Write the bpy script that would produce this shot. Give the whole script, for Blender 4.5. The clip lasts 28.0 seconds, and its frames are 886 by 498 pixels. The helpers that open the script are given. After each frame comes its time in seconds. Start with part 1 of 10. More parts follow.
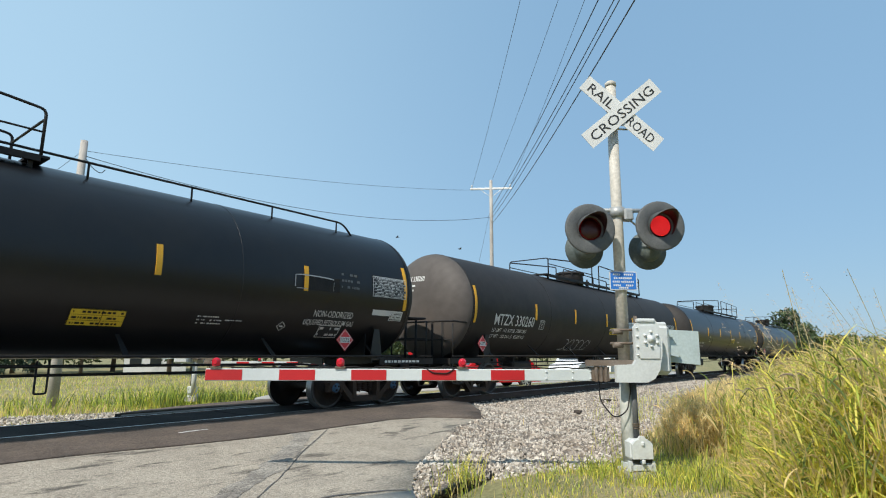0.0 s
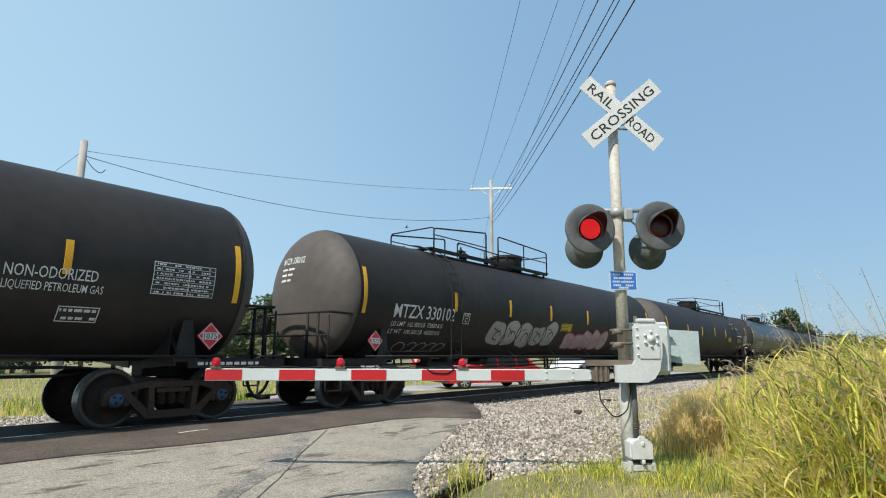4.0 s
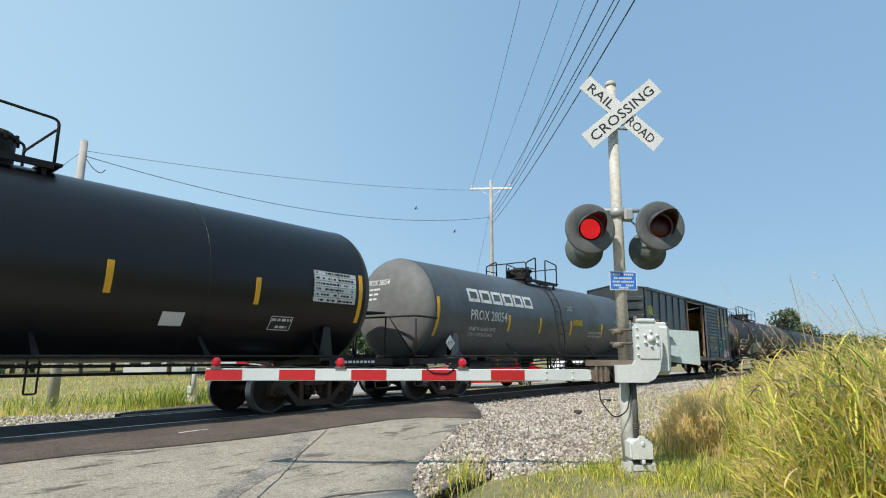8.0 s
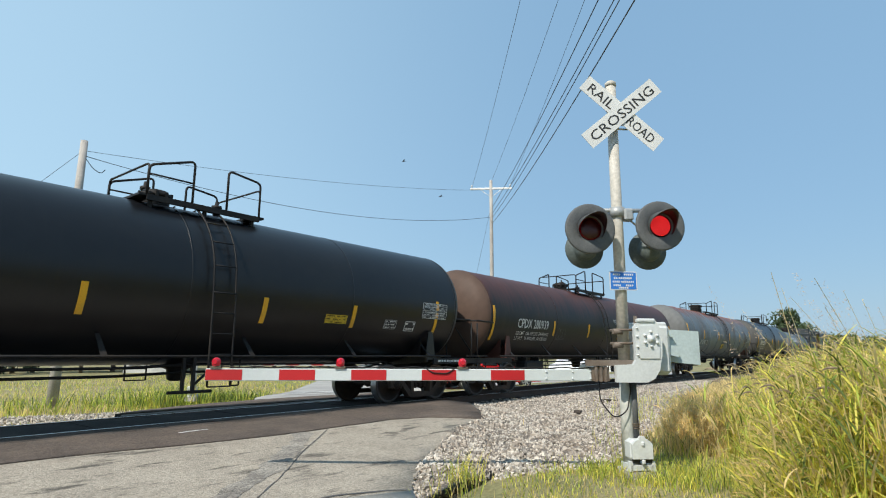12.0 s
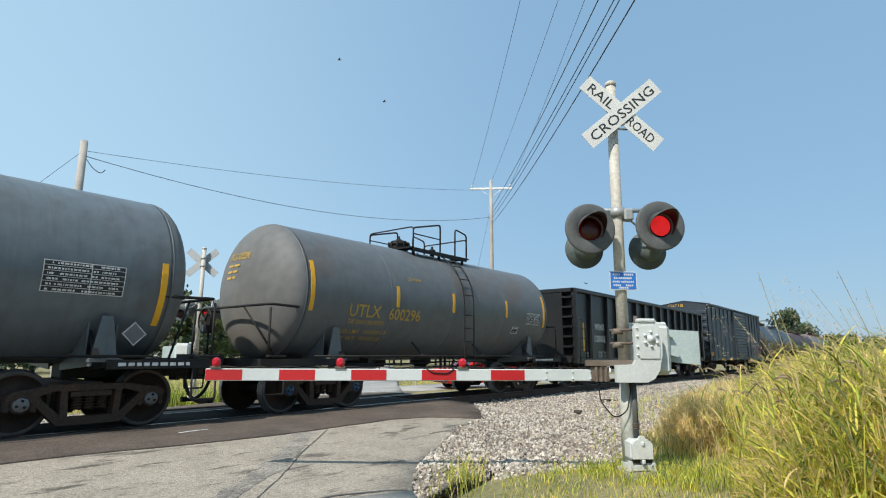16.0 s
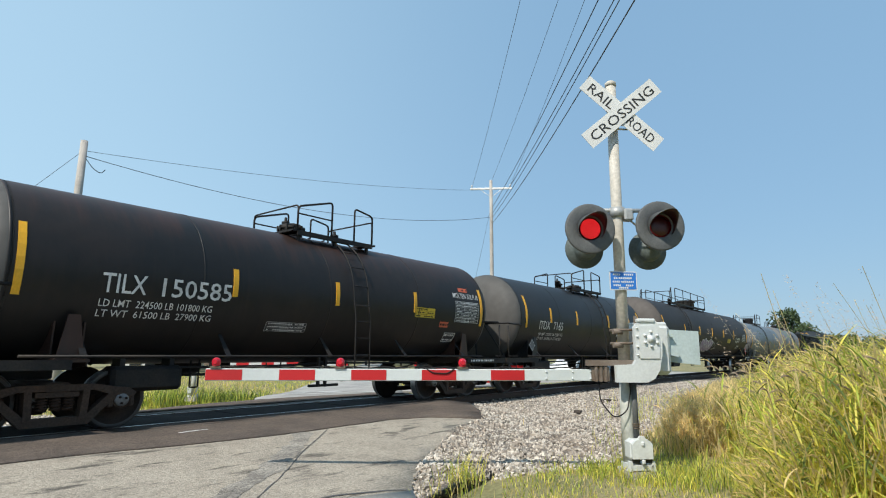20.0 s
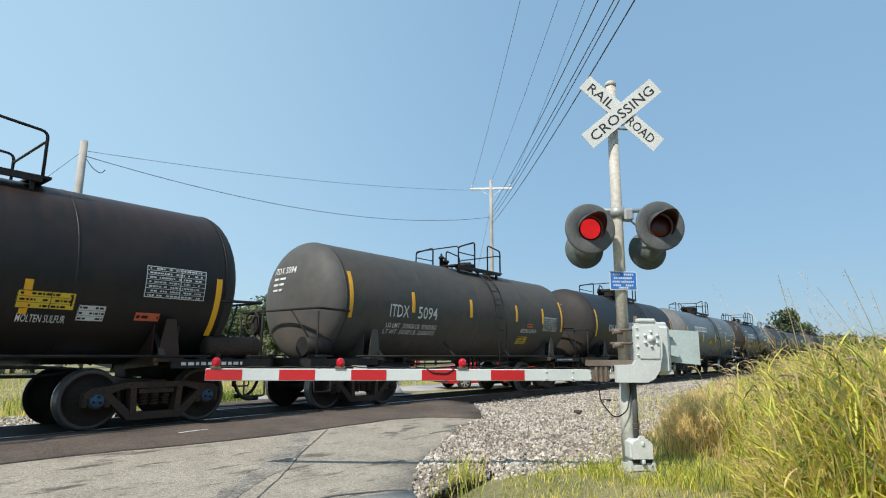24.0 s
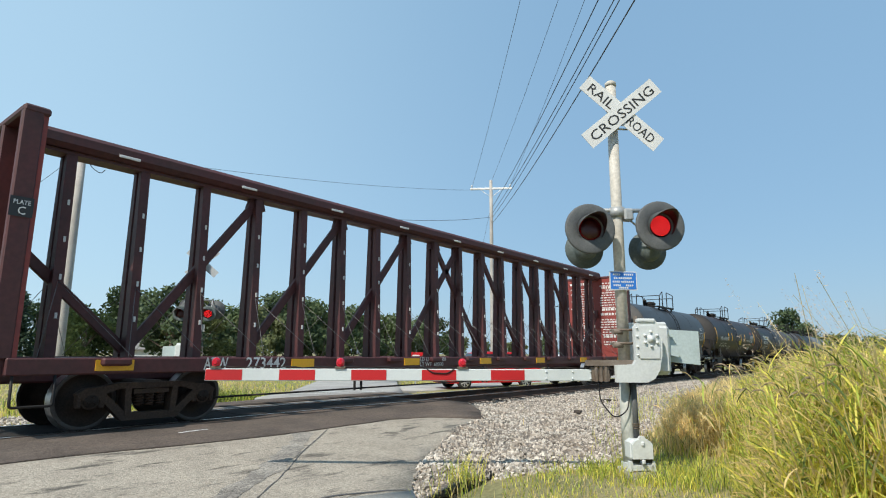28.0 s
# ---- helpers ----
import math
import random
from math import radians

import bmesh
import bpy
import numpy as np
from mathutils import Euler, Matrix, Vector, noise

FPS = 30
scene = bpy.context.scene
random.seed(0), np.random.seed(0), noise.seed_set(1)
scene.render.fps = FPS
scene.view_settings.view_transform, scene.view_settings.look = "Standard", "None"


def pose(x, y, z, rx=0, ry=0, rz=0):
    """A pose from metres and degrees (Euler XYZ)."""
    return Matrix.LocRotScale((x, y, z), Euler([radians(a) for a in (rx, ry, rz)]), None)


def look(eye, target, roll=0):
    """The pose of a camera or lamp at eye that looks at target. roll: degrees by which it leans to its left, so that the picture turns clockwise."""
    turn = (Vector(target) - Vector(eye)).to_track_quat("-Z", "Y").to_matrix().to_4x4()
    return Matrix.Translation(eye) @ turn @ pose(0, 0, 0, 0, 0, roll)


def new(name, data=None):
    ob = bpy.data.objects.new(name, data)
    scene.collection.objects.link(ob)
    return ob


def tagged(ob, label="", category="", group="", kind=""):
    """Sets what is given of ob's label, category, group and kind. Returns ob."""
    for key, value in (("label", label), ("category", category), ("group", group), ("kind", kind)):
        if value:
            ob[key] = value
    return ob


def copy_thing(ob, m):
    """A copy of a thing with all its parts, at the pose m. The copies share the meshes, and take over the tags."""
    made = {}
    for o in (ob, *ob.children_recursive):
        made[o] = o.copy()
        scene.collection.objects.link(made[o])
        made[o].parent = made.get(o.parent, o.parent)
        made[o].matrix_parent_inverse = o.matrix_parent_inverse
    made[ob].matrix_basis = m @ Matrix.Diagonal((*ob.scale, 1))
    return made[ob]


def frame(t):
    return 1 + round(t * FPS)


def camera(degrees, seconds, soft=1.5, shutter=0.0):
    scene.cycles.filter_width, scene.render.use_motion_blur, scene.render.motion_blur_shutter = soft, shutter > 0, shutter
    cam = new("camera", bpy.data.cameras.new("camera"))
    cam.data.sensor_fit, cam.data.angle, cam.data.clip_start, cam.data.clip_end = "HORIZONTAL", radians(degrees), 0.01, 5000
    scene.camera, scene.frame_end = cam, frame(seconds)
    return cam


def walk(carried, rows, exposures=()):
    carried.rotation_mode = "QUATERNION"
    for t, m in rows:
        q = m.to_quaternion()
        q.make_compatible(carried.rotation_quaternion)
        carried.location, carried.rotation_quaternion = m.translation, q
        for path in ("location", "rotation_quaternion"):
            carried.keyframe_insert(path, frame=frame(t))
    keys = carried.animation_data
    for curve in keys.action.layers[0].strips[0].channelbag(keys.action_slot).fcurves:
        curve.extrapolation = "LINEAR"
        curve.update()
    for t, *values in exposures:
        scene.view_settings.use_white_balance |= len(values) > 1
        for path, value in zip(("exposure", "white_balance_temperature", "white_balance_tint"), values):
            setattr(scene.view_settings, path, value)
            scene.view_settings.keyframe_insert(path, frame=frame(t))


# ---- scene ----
# the camera stands still on its tripod beside the road, 1.4 m above the ground
EYE = Vector((0.0, -10.724, 1.187))
YAW, PITCH, ROLL = 51.249, 10.359, 0.291
cam = camera(75.57, 28.0, soft=1.1)
AIM = Vector((math.sin(radians(YAW)) * math.cos(radians(PITCH)), math.cos(radians(YAW)) * math.cos(radians(PITCH)), math.sin(radians(PITCH))))
walk(cam, [(0.0, look(EYE, EYE + AIM, ROLL)), (28.0, look(EYE, EYE + AIM, ROLL))], exposures=[(0.0, 0.42), (28.0, 0.42)])

# ---- light: clear late-summer sky, sun to the left of the camera, almost along the rails ----
SUN_TO = Vector((-0.9976, -0.0698, 0.0)).normalized()
SUN_ELEV = 47.5
world = bpy.data.worlds.new("sky")
scene.world = world
world.use_nodes = True
wn = world.node_tree.nodes
sky = wn.new("ShaderNodeTexSky")
sky.sky_type, sky.sun_disc = "NISHITA", False
sky.sun_elevation = radians(SUN_ELEV)
sky.sun_rotation = math.atan2(SUN_TO.x, SUN_TO.y)
sky.air_density, sky.dust_density, sky.ozone_density = 1.3, 0.6, 1.4
# summer haze evens out the clear sky and thickens smoothly towards the north-west
wl = world.node_tree.links
way = wn.new("ShaderNodeTexCoord")
dot = wn.new("ShaderNodeVectorMath")
dot.operation = "DOT_PRODUCT"
dot.inputs[1].default_value = (-0.57, 0.82, 0.0)
wl.new(way.outputs["Generated"], dot.inputs[0])
veil = wn.new("ShaderNodeMapRange")
veil.interpolation_type = "SMOOTHSTEP"
veil.inputs["From Min"].default_value, veil.inputs["From Max"].default_value = -0.25, 0.85
wl.new(dot.outputs["Value"], veil.inputs["Value"])
tone = wn.new("ShaderNodeMix")
tone.data_type = "RGBA"
tone.inputs[6].default_value = (1.36, 2.42, 3.58, 1)
tone.inputs[7].default_value = (2.52, 3.80, 4.80, 1)
wl.new(veil.outputs[0], tone.inputs[0])
haze = wn.new("ShaderNodeMix")
haze.data_type = "RGBA"
haze.inputs[0].default_value = 0.86
wl.new(tone.outputs[2], haze.inputs[7])
wl.new(sky.outputs[0], haze.inputs[6])
wl.new(haze.outputs[2], wn["Background"].inputs[0])
wn["Background"].inputs[1].default_value = 0.14
sun_data = bpy.data.lights.new("sun", "SUN")
sun_data.energy, sun_data.angle, sun_data.color = 3.7, radians(0.5), (1.0, 0.95, 0.86)
sun = new("sun", sun_data)
sun_dir = Vector((SUN_TO.x * math.cos(radians(SUN_ELEV)), SUN_TO.y * math.cos(radians(SUN_ELEV)), math.sin(radians(SUN_ELEV))))
sun.matrix_world = look(sun_dir * 60, (0, 0, 0))

# ---- materials ----
MATS = {}


def mat(name, base, rough=0.6, metal=0.0, vary=0.25, scale=3.0, bump=0.0, bump_scale=60.0, second=None, second_amount=0.4, second_scale=1.2, emit=None, per_object=0.0):
    """A painted or natural surface: base colour, fine grain, larger stains towards a second colour, and relief."""
    if name in MATS:
        return MATS[name]
    m = bpy.data.materials.new(name)
    m.use_nodes = True
    nt = m.node_tree
    n, l = nt.nodes, nt.links
    b = n["Principled BSDF"]
    b.inputs["Roughness"].default_value = rough
    b.inputs["Metallic"].default_value = metal
    co = n.new("ShaderNodeTexCoord")
    fine = n.new("ShaderNodeTexNoise")
    fine.inputs["Scale"].default_value = scale * 9
    fine.inputs["Detail"].default_value = 6
    l.new(co.outputs["Object"], fine.inputs["Vector"])
    big = n.new("ShaderNodeTexNoise")
    big.inputs["Scale"].default_value = second_scale
    big.inputs["Detail"].default_value = 8
    big.inputs["Roughness"].default_value = 0.65
    l.new(co.outputs["Object"], big.inputs["Vector"])
    ramp = n.new("ShaderNodeValToRGB")
    ramp.color_ramp.elements[0].position, ramp.color_ramp.elements[1].position = 0.62 - second_amount * 0.5, 0.82 - second_amount * 0.35
    l.new(big.outputs["Fac"], ramp.inputs["Fac"])
    mix = n.new("ShaderNodeMix")
    mix.data_type = "RGBA"
    mix.inputs[6].default_value = (*base, 1)
    mix.inputs[7].default_value = (*(second or [c * (1 - vary) for c in base]), 1)
    l.new(ramp.outputs[0], mix.inputs[0])
    hsv = n.new("ShaderNodeHueSaturation")
    l.new(mix.outputs[2], hsv.inputs["Color"])
    mr = n.new("ShaderNodeMapRange")
    mr.inputs["From Min"].default_value, mr.inputs["From Max"].default_value = 0.25, 0.75
    mr.inputs["To Min"].default_value, mr.inputs["To Max"].default_value = 1 - vary, 1 + vary
    l.new(fine.outputs["Fac"], mr.inputs["Value"])
    if per_object:
        info = n.new("ShaderNodeObjectInfo")
        isl = n.new("ShaderNodeNewGeometry")
        add = n.new("ShaderNodeMath")
        add.operation = "ADD"
        l.new(info.outputs["Random"], add.inputs[0])
        l.new(isl.outputs["Random Per Island"], add.inputs[1])
        frac = n.new("ShaderNodeMath")
        frac.operation = "FRACT"
        l.new(add.outputs[0], frac.inputs[0])
        mp = n.new("ShaderNodeMapRange")
        mp.inputs["To Min"].default_value, mp.inputs["To Max"].default_value = 1 - per_object, 1 + per_object
        l.new(frac.outputs[0], mp.inputs["Value"])
        mul = n.new("ShaderNodeMath")
        mul.operation = "MULTIPLY"
        l.new(mr.outputs[0], mul.inputs[0])
        l.new(mp.outputs[0], mul.inputs[1])
        l.new(mul.outputs[0], hsv.inputs["Value"])
    else:
        l.new(mr.outputs[0], hsv.inputs["Value"])
    l.new(hsv.outputs[0], b.inputs["Base Color"])
    if bump:
        bn = n.new("ShaderNodeTexNoise")
        bn.inputs["Scale"].default_value = bump_scale
        bn.inputs["Detail"].default_value = 4
        l.new(co.outputs["Object"], bn.inputs["Vector"])
        bp = n.new("ShaderNodeBump")
        bp.inputs["Strength"].default_value = bump
        bp.inputs["Distance"].default_value = 0.02
        l.new(bn.outputs["Fac"], bp.inputs["Height"])
        l.new(bp.outputs[0], b.inputs["Normal"])
    if emit:
        b.inputs["Emission Color"].default_value = (*emit[:3], 1)
        b.inputs["Emission Strength"].default_value = emit[3]
    MATS[name] = m
    return m


def tank_paint(name, base, rough, top=None, top_from=0.6, top_soft=0.7, dirt=(0.10, 0.075, 0.05), dirt_amount=0.35, sheen=0.3):
    """Tank paint with streaks that run down the sides, road dirt, and, on old cars, rust on the crown (z runs up from the axis)."""
    if name in MATS:
        return MATS[name]
    m = mat(name, base, rough, 0.0, 0.14, 0.5, 0.04, 6.0, dirt, dirt_amount, 0.45)
    nt = m.node_tree
    n, l = nt.nodes, nt.links
    b = n["Principled BSDF"]
    src = b.inputs["Base Color"].links[0].from_socket
    co = [x for x in n if x.type == "TEX_COORD"][0]
    mp = n.new("ShaderNodeMapping")
    mp.inputs["Scale"].default_value = (5.0, 0.6, 0.35)
    l.new(co.outputs["Object"], mp.inputs["Vector"])
    st = n.new("ShaderNodeTexNoise")
    st.inputs["Scale"].default_value, st.inputs["Detail"].default_value = 2.2, 7
    l.new(mp.outputs[0], st.inputs["Vector"])
    rp = n.new("ShaderNodeValToRGB")
    rp.color_ramp.elements[0].position, rp.color_ramp.elements[1].position = 0.52, 0.78
    l.new(st.outputs["Fac"], rp.inputs["Fac"])
    k = n.new("ShaderNodeMath")
    k.operation, k.inputs[1].default_value = "MULTIPLY", 0.45
    l.new(rp.outputs[0], k.inputs[0])
    mx = n.new("ShaderNodeMix")
    mx.data_type = "RGBA"
    mx.inputs[7].default_value = (*dirt, 1)
    l.new(k.outputs[0], mx.inputs[0])
    l.new(src, mx.inputs[6])
    out = mx.outputs[2]
    if top:
        sep = n.new("ShaderNodeSeparateXYZ")
        l.new(co.outputs["Object"], sep.inputs[0])
        big = n.new("ShaderNodeTexNoise")
        big.inputs["Scale"].default_value, big.inputs["Detail"].default_value = 1.1, 9
        l.new(mp.outputs[0], big.inputs["Vector"])
        ad = n.new("ShaderNodeMath")
        ad.operation, ad.inputs[1].default_value = "MULTIPLY_ADD", 1.6
        l.new(big.outputs["Fac"], ad.inputs[0])
        l.new(sep.outputs["Z"], ad.inputs[2])
        mr = n.new("ShaderNodeMapRange")
        mr.inputs["From Min"].default_value, mr.inputs["From Max"].default_value = top_from + 0.8, top_from + 0.8 + top_soft
        l.new(ad.outputs[0], mr.inputs["Value"])
        m2 = n.new("ShaderNodeMix")
        m2.data_type = "RGBA"
        fine = n.new("ShaderNodeTexNoise")
        fine.inputs["Scale"].default_value, fine.inputs["Detail"].default_value = 3.0, 8
        l.new(co.outputs["Object"], fine.inputs["Vector"])
        m3 = n.new("ShaderNodeMix")
        m3.data_type = "RGBA"
        m3.inputs[6].default_value = (*top, 1)
        m3.inputs[7].default_value = (*[c * 0.55 for c in top], 1)
        l.new(fine.outputs["Fac"], m3.inputs[0])
        l.new(mr.outputs[0], m2.inputs[0])
        l.new(out, m2.inputs[6])
        l.new(m3.outputs[2], m2.inputs[7])
        out = m2.outputs[2]
    l.new(out, b.inputs["Base Color"])
    b.inputs["Specular IOR Level"].default_value = sheen
    return m


STEEL = mat("dark_steel", (0.046, 0.033, 0.026), 0.8, 0.0, 0.4, 4.0, 0.2, 40, (0.075, 0.046, 0.031), 0.5)
BLACKP = mat("black_car_parts", (0.012, 0.012, 0.013), 0.6, 0.0, 0.3, 4.0, 0.06, 40, (0.032, 0.026, 0.021), 0.4)
WHEEL = mat("wheel_steel", (0.019, 0.0140, 0.0115), 0.7, 0.0, 0.4, 5.0, 0.12, 30, (0.048, 0.029, 0.020), 0.5)
TREAD = mat("polished_tread", (0.45, 0.44, 0.43), 0.35, 0.9, 0.2)
RIMGREY = mat("worn_wheel_rim", (0.085, 0.071, 0.062), 0.6, 0.2, 0.3, 6)
CAPBLUE = mat("blue_bearing_cap", (0.03, 0.085, 0.15), 0.6, 0.0, 0.3, 8)
CAPGREY = mat("grey_bearing_cap", (0.17, 0.17, 0.17), 0.5, 0.2, 0.3, 8)
SPRING = mat("spring_rust", (0.055, 0.032, 0.022), 0.85, 0, 0.4, 6)
for m_ in (STEEL, BLACKP, WHEEL, SPRING):
    m_.node_tree.nodes["Principled BSDF"].inputs["Specular IOR Level"].default_value = 0.25
YELLOW = mat("yellow_reflector", (0.80, 0.40, 0.015), 0.45, 0, 0.12, 6, second=(0.58, 0.31, 0.03), second_amount=0.3)
WHITEPAINT = mat("white_lettering", (0.68, 0.68, 0.66), 0.6, 0, 0.1, 8, second=(0.42, 0.41, 0.39), second_amount=0.35, second_scale=4)
GALV = mat("galvanised_grey", (0.40, 0.41, 0.40), 0.5, 0.25, 0.12, 4, 0.05, 40, (0.30, 0.30, 0.29), 0.4)

# ---- mesh helpers ----
def box(bm, c, s, rot=None, mi=0):
    m = Matrix.Translation(c) @ (rot.to_4x4() if rot else Matrix()) @ Matrix.Diagonal((*s, 1))
    vs = [bm.verts.new(m @ Vector((x, y, z))) for x in (-.5, .5) for y in (-.5, .5) for z in (-.5, .5)]
    for f in ((0, 1, 3, 2), (4, 6, 7, 5), (0, 4, 5, 1), (2, 3, 7, 6), (0, 2, 6, 4), (1, 5, 7, 3)):
        bm.faces.new([vs[i] for i in f]).material_index = mi


def rounded(bm, c, s, r, rot=None, mi=0):
    """A box with chamfered edges all round."""
    m = Matrix.Translation(c) @ (rot.to_4x4() if rot else Matrix())
    h = [v / 2 for v in s]
    pts = {}
    for sx in (-1, 1):
        for sy in (-1, 1):
            for sz in (-1, 1):
                for a in range(3):
                    p = [sx * (h[0] - r), sy * (h[1] - r), sz * (h[2] - r)]
                    p[a] = (sx, sy, sz)[a] * h[a]
                    pts[sx, sy, sz, a] = bm.verts.new(m @ Vector(p))
    def face(*k):
        try:
            bm.faces.new([pts[i] for i in k]).material_index = mi
        except ValueError:
            pass
    for a in range(3):
        u, v = [(1, 2), (0, 2), (0, 1)][a]
        for s0 in (-1, 1):
            ks = []
            for su, sv in ((-1, -1), (1, -1), (1, 1), (-1, 1)):
                k = [0, 0, 0]
                k[a], k[u], k[v] = s0, su, sv
                ks.append((*k, a))
            face(*ks)
        for su in (-1, 1):
            for sv in (-1, 1):
                def key(sa, ax):
                    k = [0, 0, 0]
                    k[a], k[u], k[v] = sa, su, sv
                    return (*k, ax)
                face(key(-1, u), key(1, u), key(1, v), key(-1, v))
    for sx in (-1, 1):
        for sy in (-1, 1):
            for sz in (-1, 1):
                face((sx, sy, sz, 0), (sx, sy, sz, 1), (sx, sy, sz, 2))


def ring_frame(d):
    d = Vector(d).normalized()
    u = d.orthogonal().normalized()
    return u, d.cross(u)


def tube(bm, pts, r, seg=6, mi=0, close=False):
    """A bent round bar through the points."""
    pts = [Vector(p) for p in pts]
    n = len(pts)
    rings = []
    u = None
    for i, p in enumerate(pts):
        d = (pts[(i + 1) % n] - pts[i - 1]) if close else (pts[min(i + 1, n - 1)] - pts[max(i - 1, 0)])
        d.normalize()
        u = d.orthogonal().normalized() if u is None else (u - d * u.dot(d)).normalized()
        w = d.cross(u)
        rr = r[i] if isinstance(r, (list, tuple)) else r
        rings.append([bm.verts.new(p + (u * math.cos(a) + w * math.sin(a)) * rr) for a in [2 * math.pi * k / seg for k in range(seg)]])
    for i in range(n if close else n - 1):
        a, b = rings[i], rings[(i + 1) % n]
        for k in range(seg):
            f = bm.faces.new((a[k], a[(k + 1) % seg], b[(k + 1) % seg], b[k]))
            f.material_index, f.smooth = mi, True
    if not close:
        for rg in (rings[0], rings[-1]):
            bm.faces.new(rg).material_index = mi


def bend(pts, r=0.12, n=4):
    """Rounds the corners of a polyline."""
    pts = [Vector(p) for p in pts]
    out = [pts[0]]
    for a, p, b in zip(pts, pts[1:], pts[2:]):
        d1, d2 = (a - p), (b - p)
        k = min(r, d1.length * 0.45, d2.length * 0.45)
        s, e = p + d1.normalized() * k, p + d2.normalized() * k
        for i in range(n + 1):
            t = i / n
            out.append(s * (1 - t) ** 2 + p * 2 * t * (1 - t) + e * t * t)
    return out + [pts[-1]]


def lathe(bm, prof, seg=32, axis=(1, 0, 0), origin=(0, 0, 0), mi=0, caps=True, mids=None):
    """Turns a profile of (distance along the axis, radius) round the axis."""
    ax = Vector(axis).normalized()
    u, w = ring_frame(ax)
    o = Vector(origin)
    rings = [[bm.verts.new(o + ax * a + (u * math.cos(t) + w * math.sin(t)) * max(r, 1e-4)) for t in [2 * math.pi * k / seg for k in range(seg)]] for a, r in prof]
    for i, (a, b) in enumerate(zip(rings, rings[1:])):
        for k in range(seg):
            f = bm.faces.new((a[k], a[(k + 1) % seg], b[(k + 1) % seg], b[k]))
            f.smooth, f.material_index = True, (mids[i] if mids else mi)
    if caps:
        for rg, j in ((rings[0], 0), (rings[-1], -1)):
            bm.faces.new(rg).material_index = mids[j] if mids else mi


def plate(bm, outline, thick, m, mi=0):
    """A flat plate: a 2D outline, thick along z, put in place by m."""
    lo = [bm.verts.new(m @ Vector((x, y, -thick / 2))) for x, y in outline]
    hi = [bm.verts.new(m @ Vector((x, y, thick / 2))) for x, y in outline]
    bm.faces.new(hi).material_index = mi
    bm.faces.new(lo[::-1]).material_index = mi
    for i in range(len(outline)):
        j = (i + 1) % len(outline)
        bm.faces.new((lo[i], lo[j], hi[j], hi[i])).material_index = mi


def mesh_of(name, bm, mats):
    bmesh.ops.recalc_face_normals(bm, faces=bm.faces)
    me = bpy.data.meshes.new(name)
    bm.to_mesh(me)
    bm.free()
    for m in (mats if isinstance(mats, (list, tuple)) else [mats]):
        me.materials.append(m)
    return me


def part(name, bm, material, parent, label="", m=None):
    ob = new(name, mesh_of(name, bm, material) if isinstance(bm, bmesh.types.BMesh) else bm)
    ob.parent = parent
    if m is not None:
        ob.matrix_basis = m
    if label:
        ob["label"] = label
    return ob


def thing(name, label, category, m=None, group="", kind="", mesh=None):
    ob = tagged(new(name, mesh), label, category, group, kind)
    if m is not None:
        ob.matrix_basis = m
    return ob


def B():
    return bmesh.new()


def soup(name, verts, faces, mats, smooth=False, index=None):
    """A mesh from arrays, for the countless."""
    me = bpy.data.meshes.new(name)
    me.from_pydata([tuple(v) for v in verts], [], faces)
    for m in (mats if isinstance(mats, (list, tuple)) else [mats]):
        me.materials.append(m)
    if index is not None:
        me.polygons.foreach_set("material_index", index)
    if smooth:
        me.polygons.foreach_set("use_smooth", [True] * len(me.polygons))
    me.update()
    return me


GLYPHS = {}


def glyphs(text, bold=0.0, spacing=1.0):
    """Vertices (x, y) and faces of a line of text in the built-in font, 1 high in capitals, from x = 0."""
    key = (text, bold, spacing)
    if key not in GLYPHS:
        cu = bpy.data.curves.new("lettering", "FONT")
        cu.body, cu.offset, cu.space_character, cu.resolution_u = text, bold, spacing, 2
        ob = bpy.data.objects.new("lettering", cu)
        me = bpy.data.meshes.new_from_object(ob)
        vs = [(v.co.x, v.co.y) for v in me.vertices]
        fs = [tuple(p.vertices) for p in me.polygons]
        bpy.data.objects.remove(ob)
        bpy.data.curves.remove(cu)
        bpy.data.meshes.remove(me)
        x0 = min(v[0] for v in vs)
        GLYPHS[key] = ([((x - x0) / 0.69, y / 0.69) for x, y in vs], fs, max(v[0] - x0 for v in vs) / 0.69)
    return GLYPHS[key]


def lettering_mesh(text, put, height, width=None, bold=0.01, mi=0, mat_=None, bm=None):
    """Letters laid on a surface by put(x, y), scaled to a height (and, if given, a width)."""
    vs, fs, w = glyphs(text, bold)
    k = (width / w) if width else height
    own = bm is None
    bm = bm or bmesh.new()
    made = [bm.verts.new(put(x * k, y * height)) for x, y in vs]
    for f in fs:
        try:
            bm.faces.new([made[i] for i in f]).material_index = mi
        except ValueError:
            pass
    return bm

# ---- the train: shared running gear ----
SPEED = 14.38
AXLE = 0.457
CARS = []
WHEELSETS = []


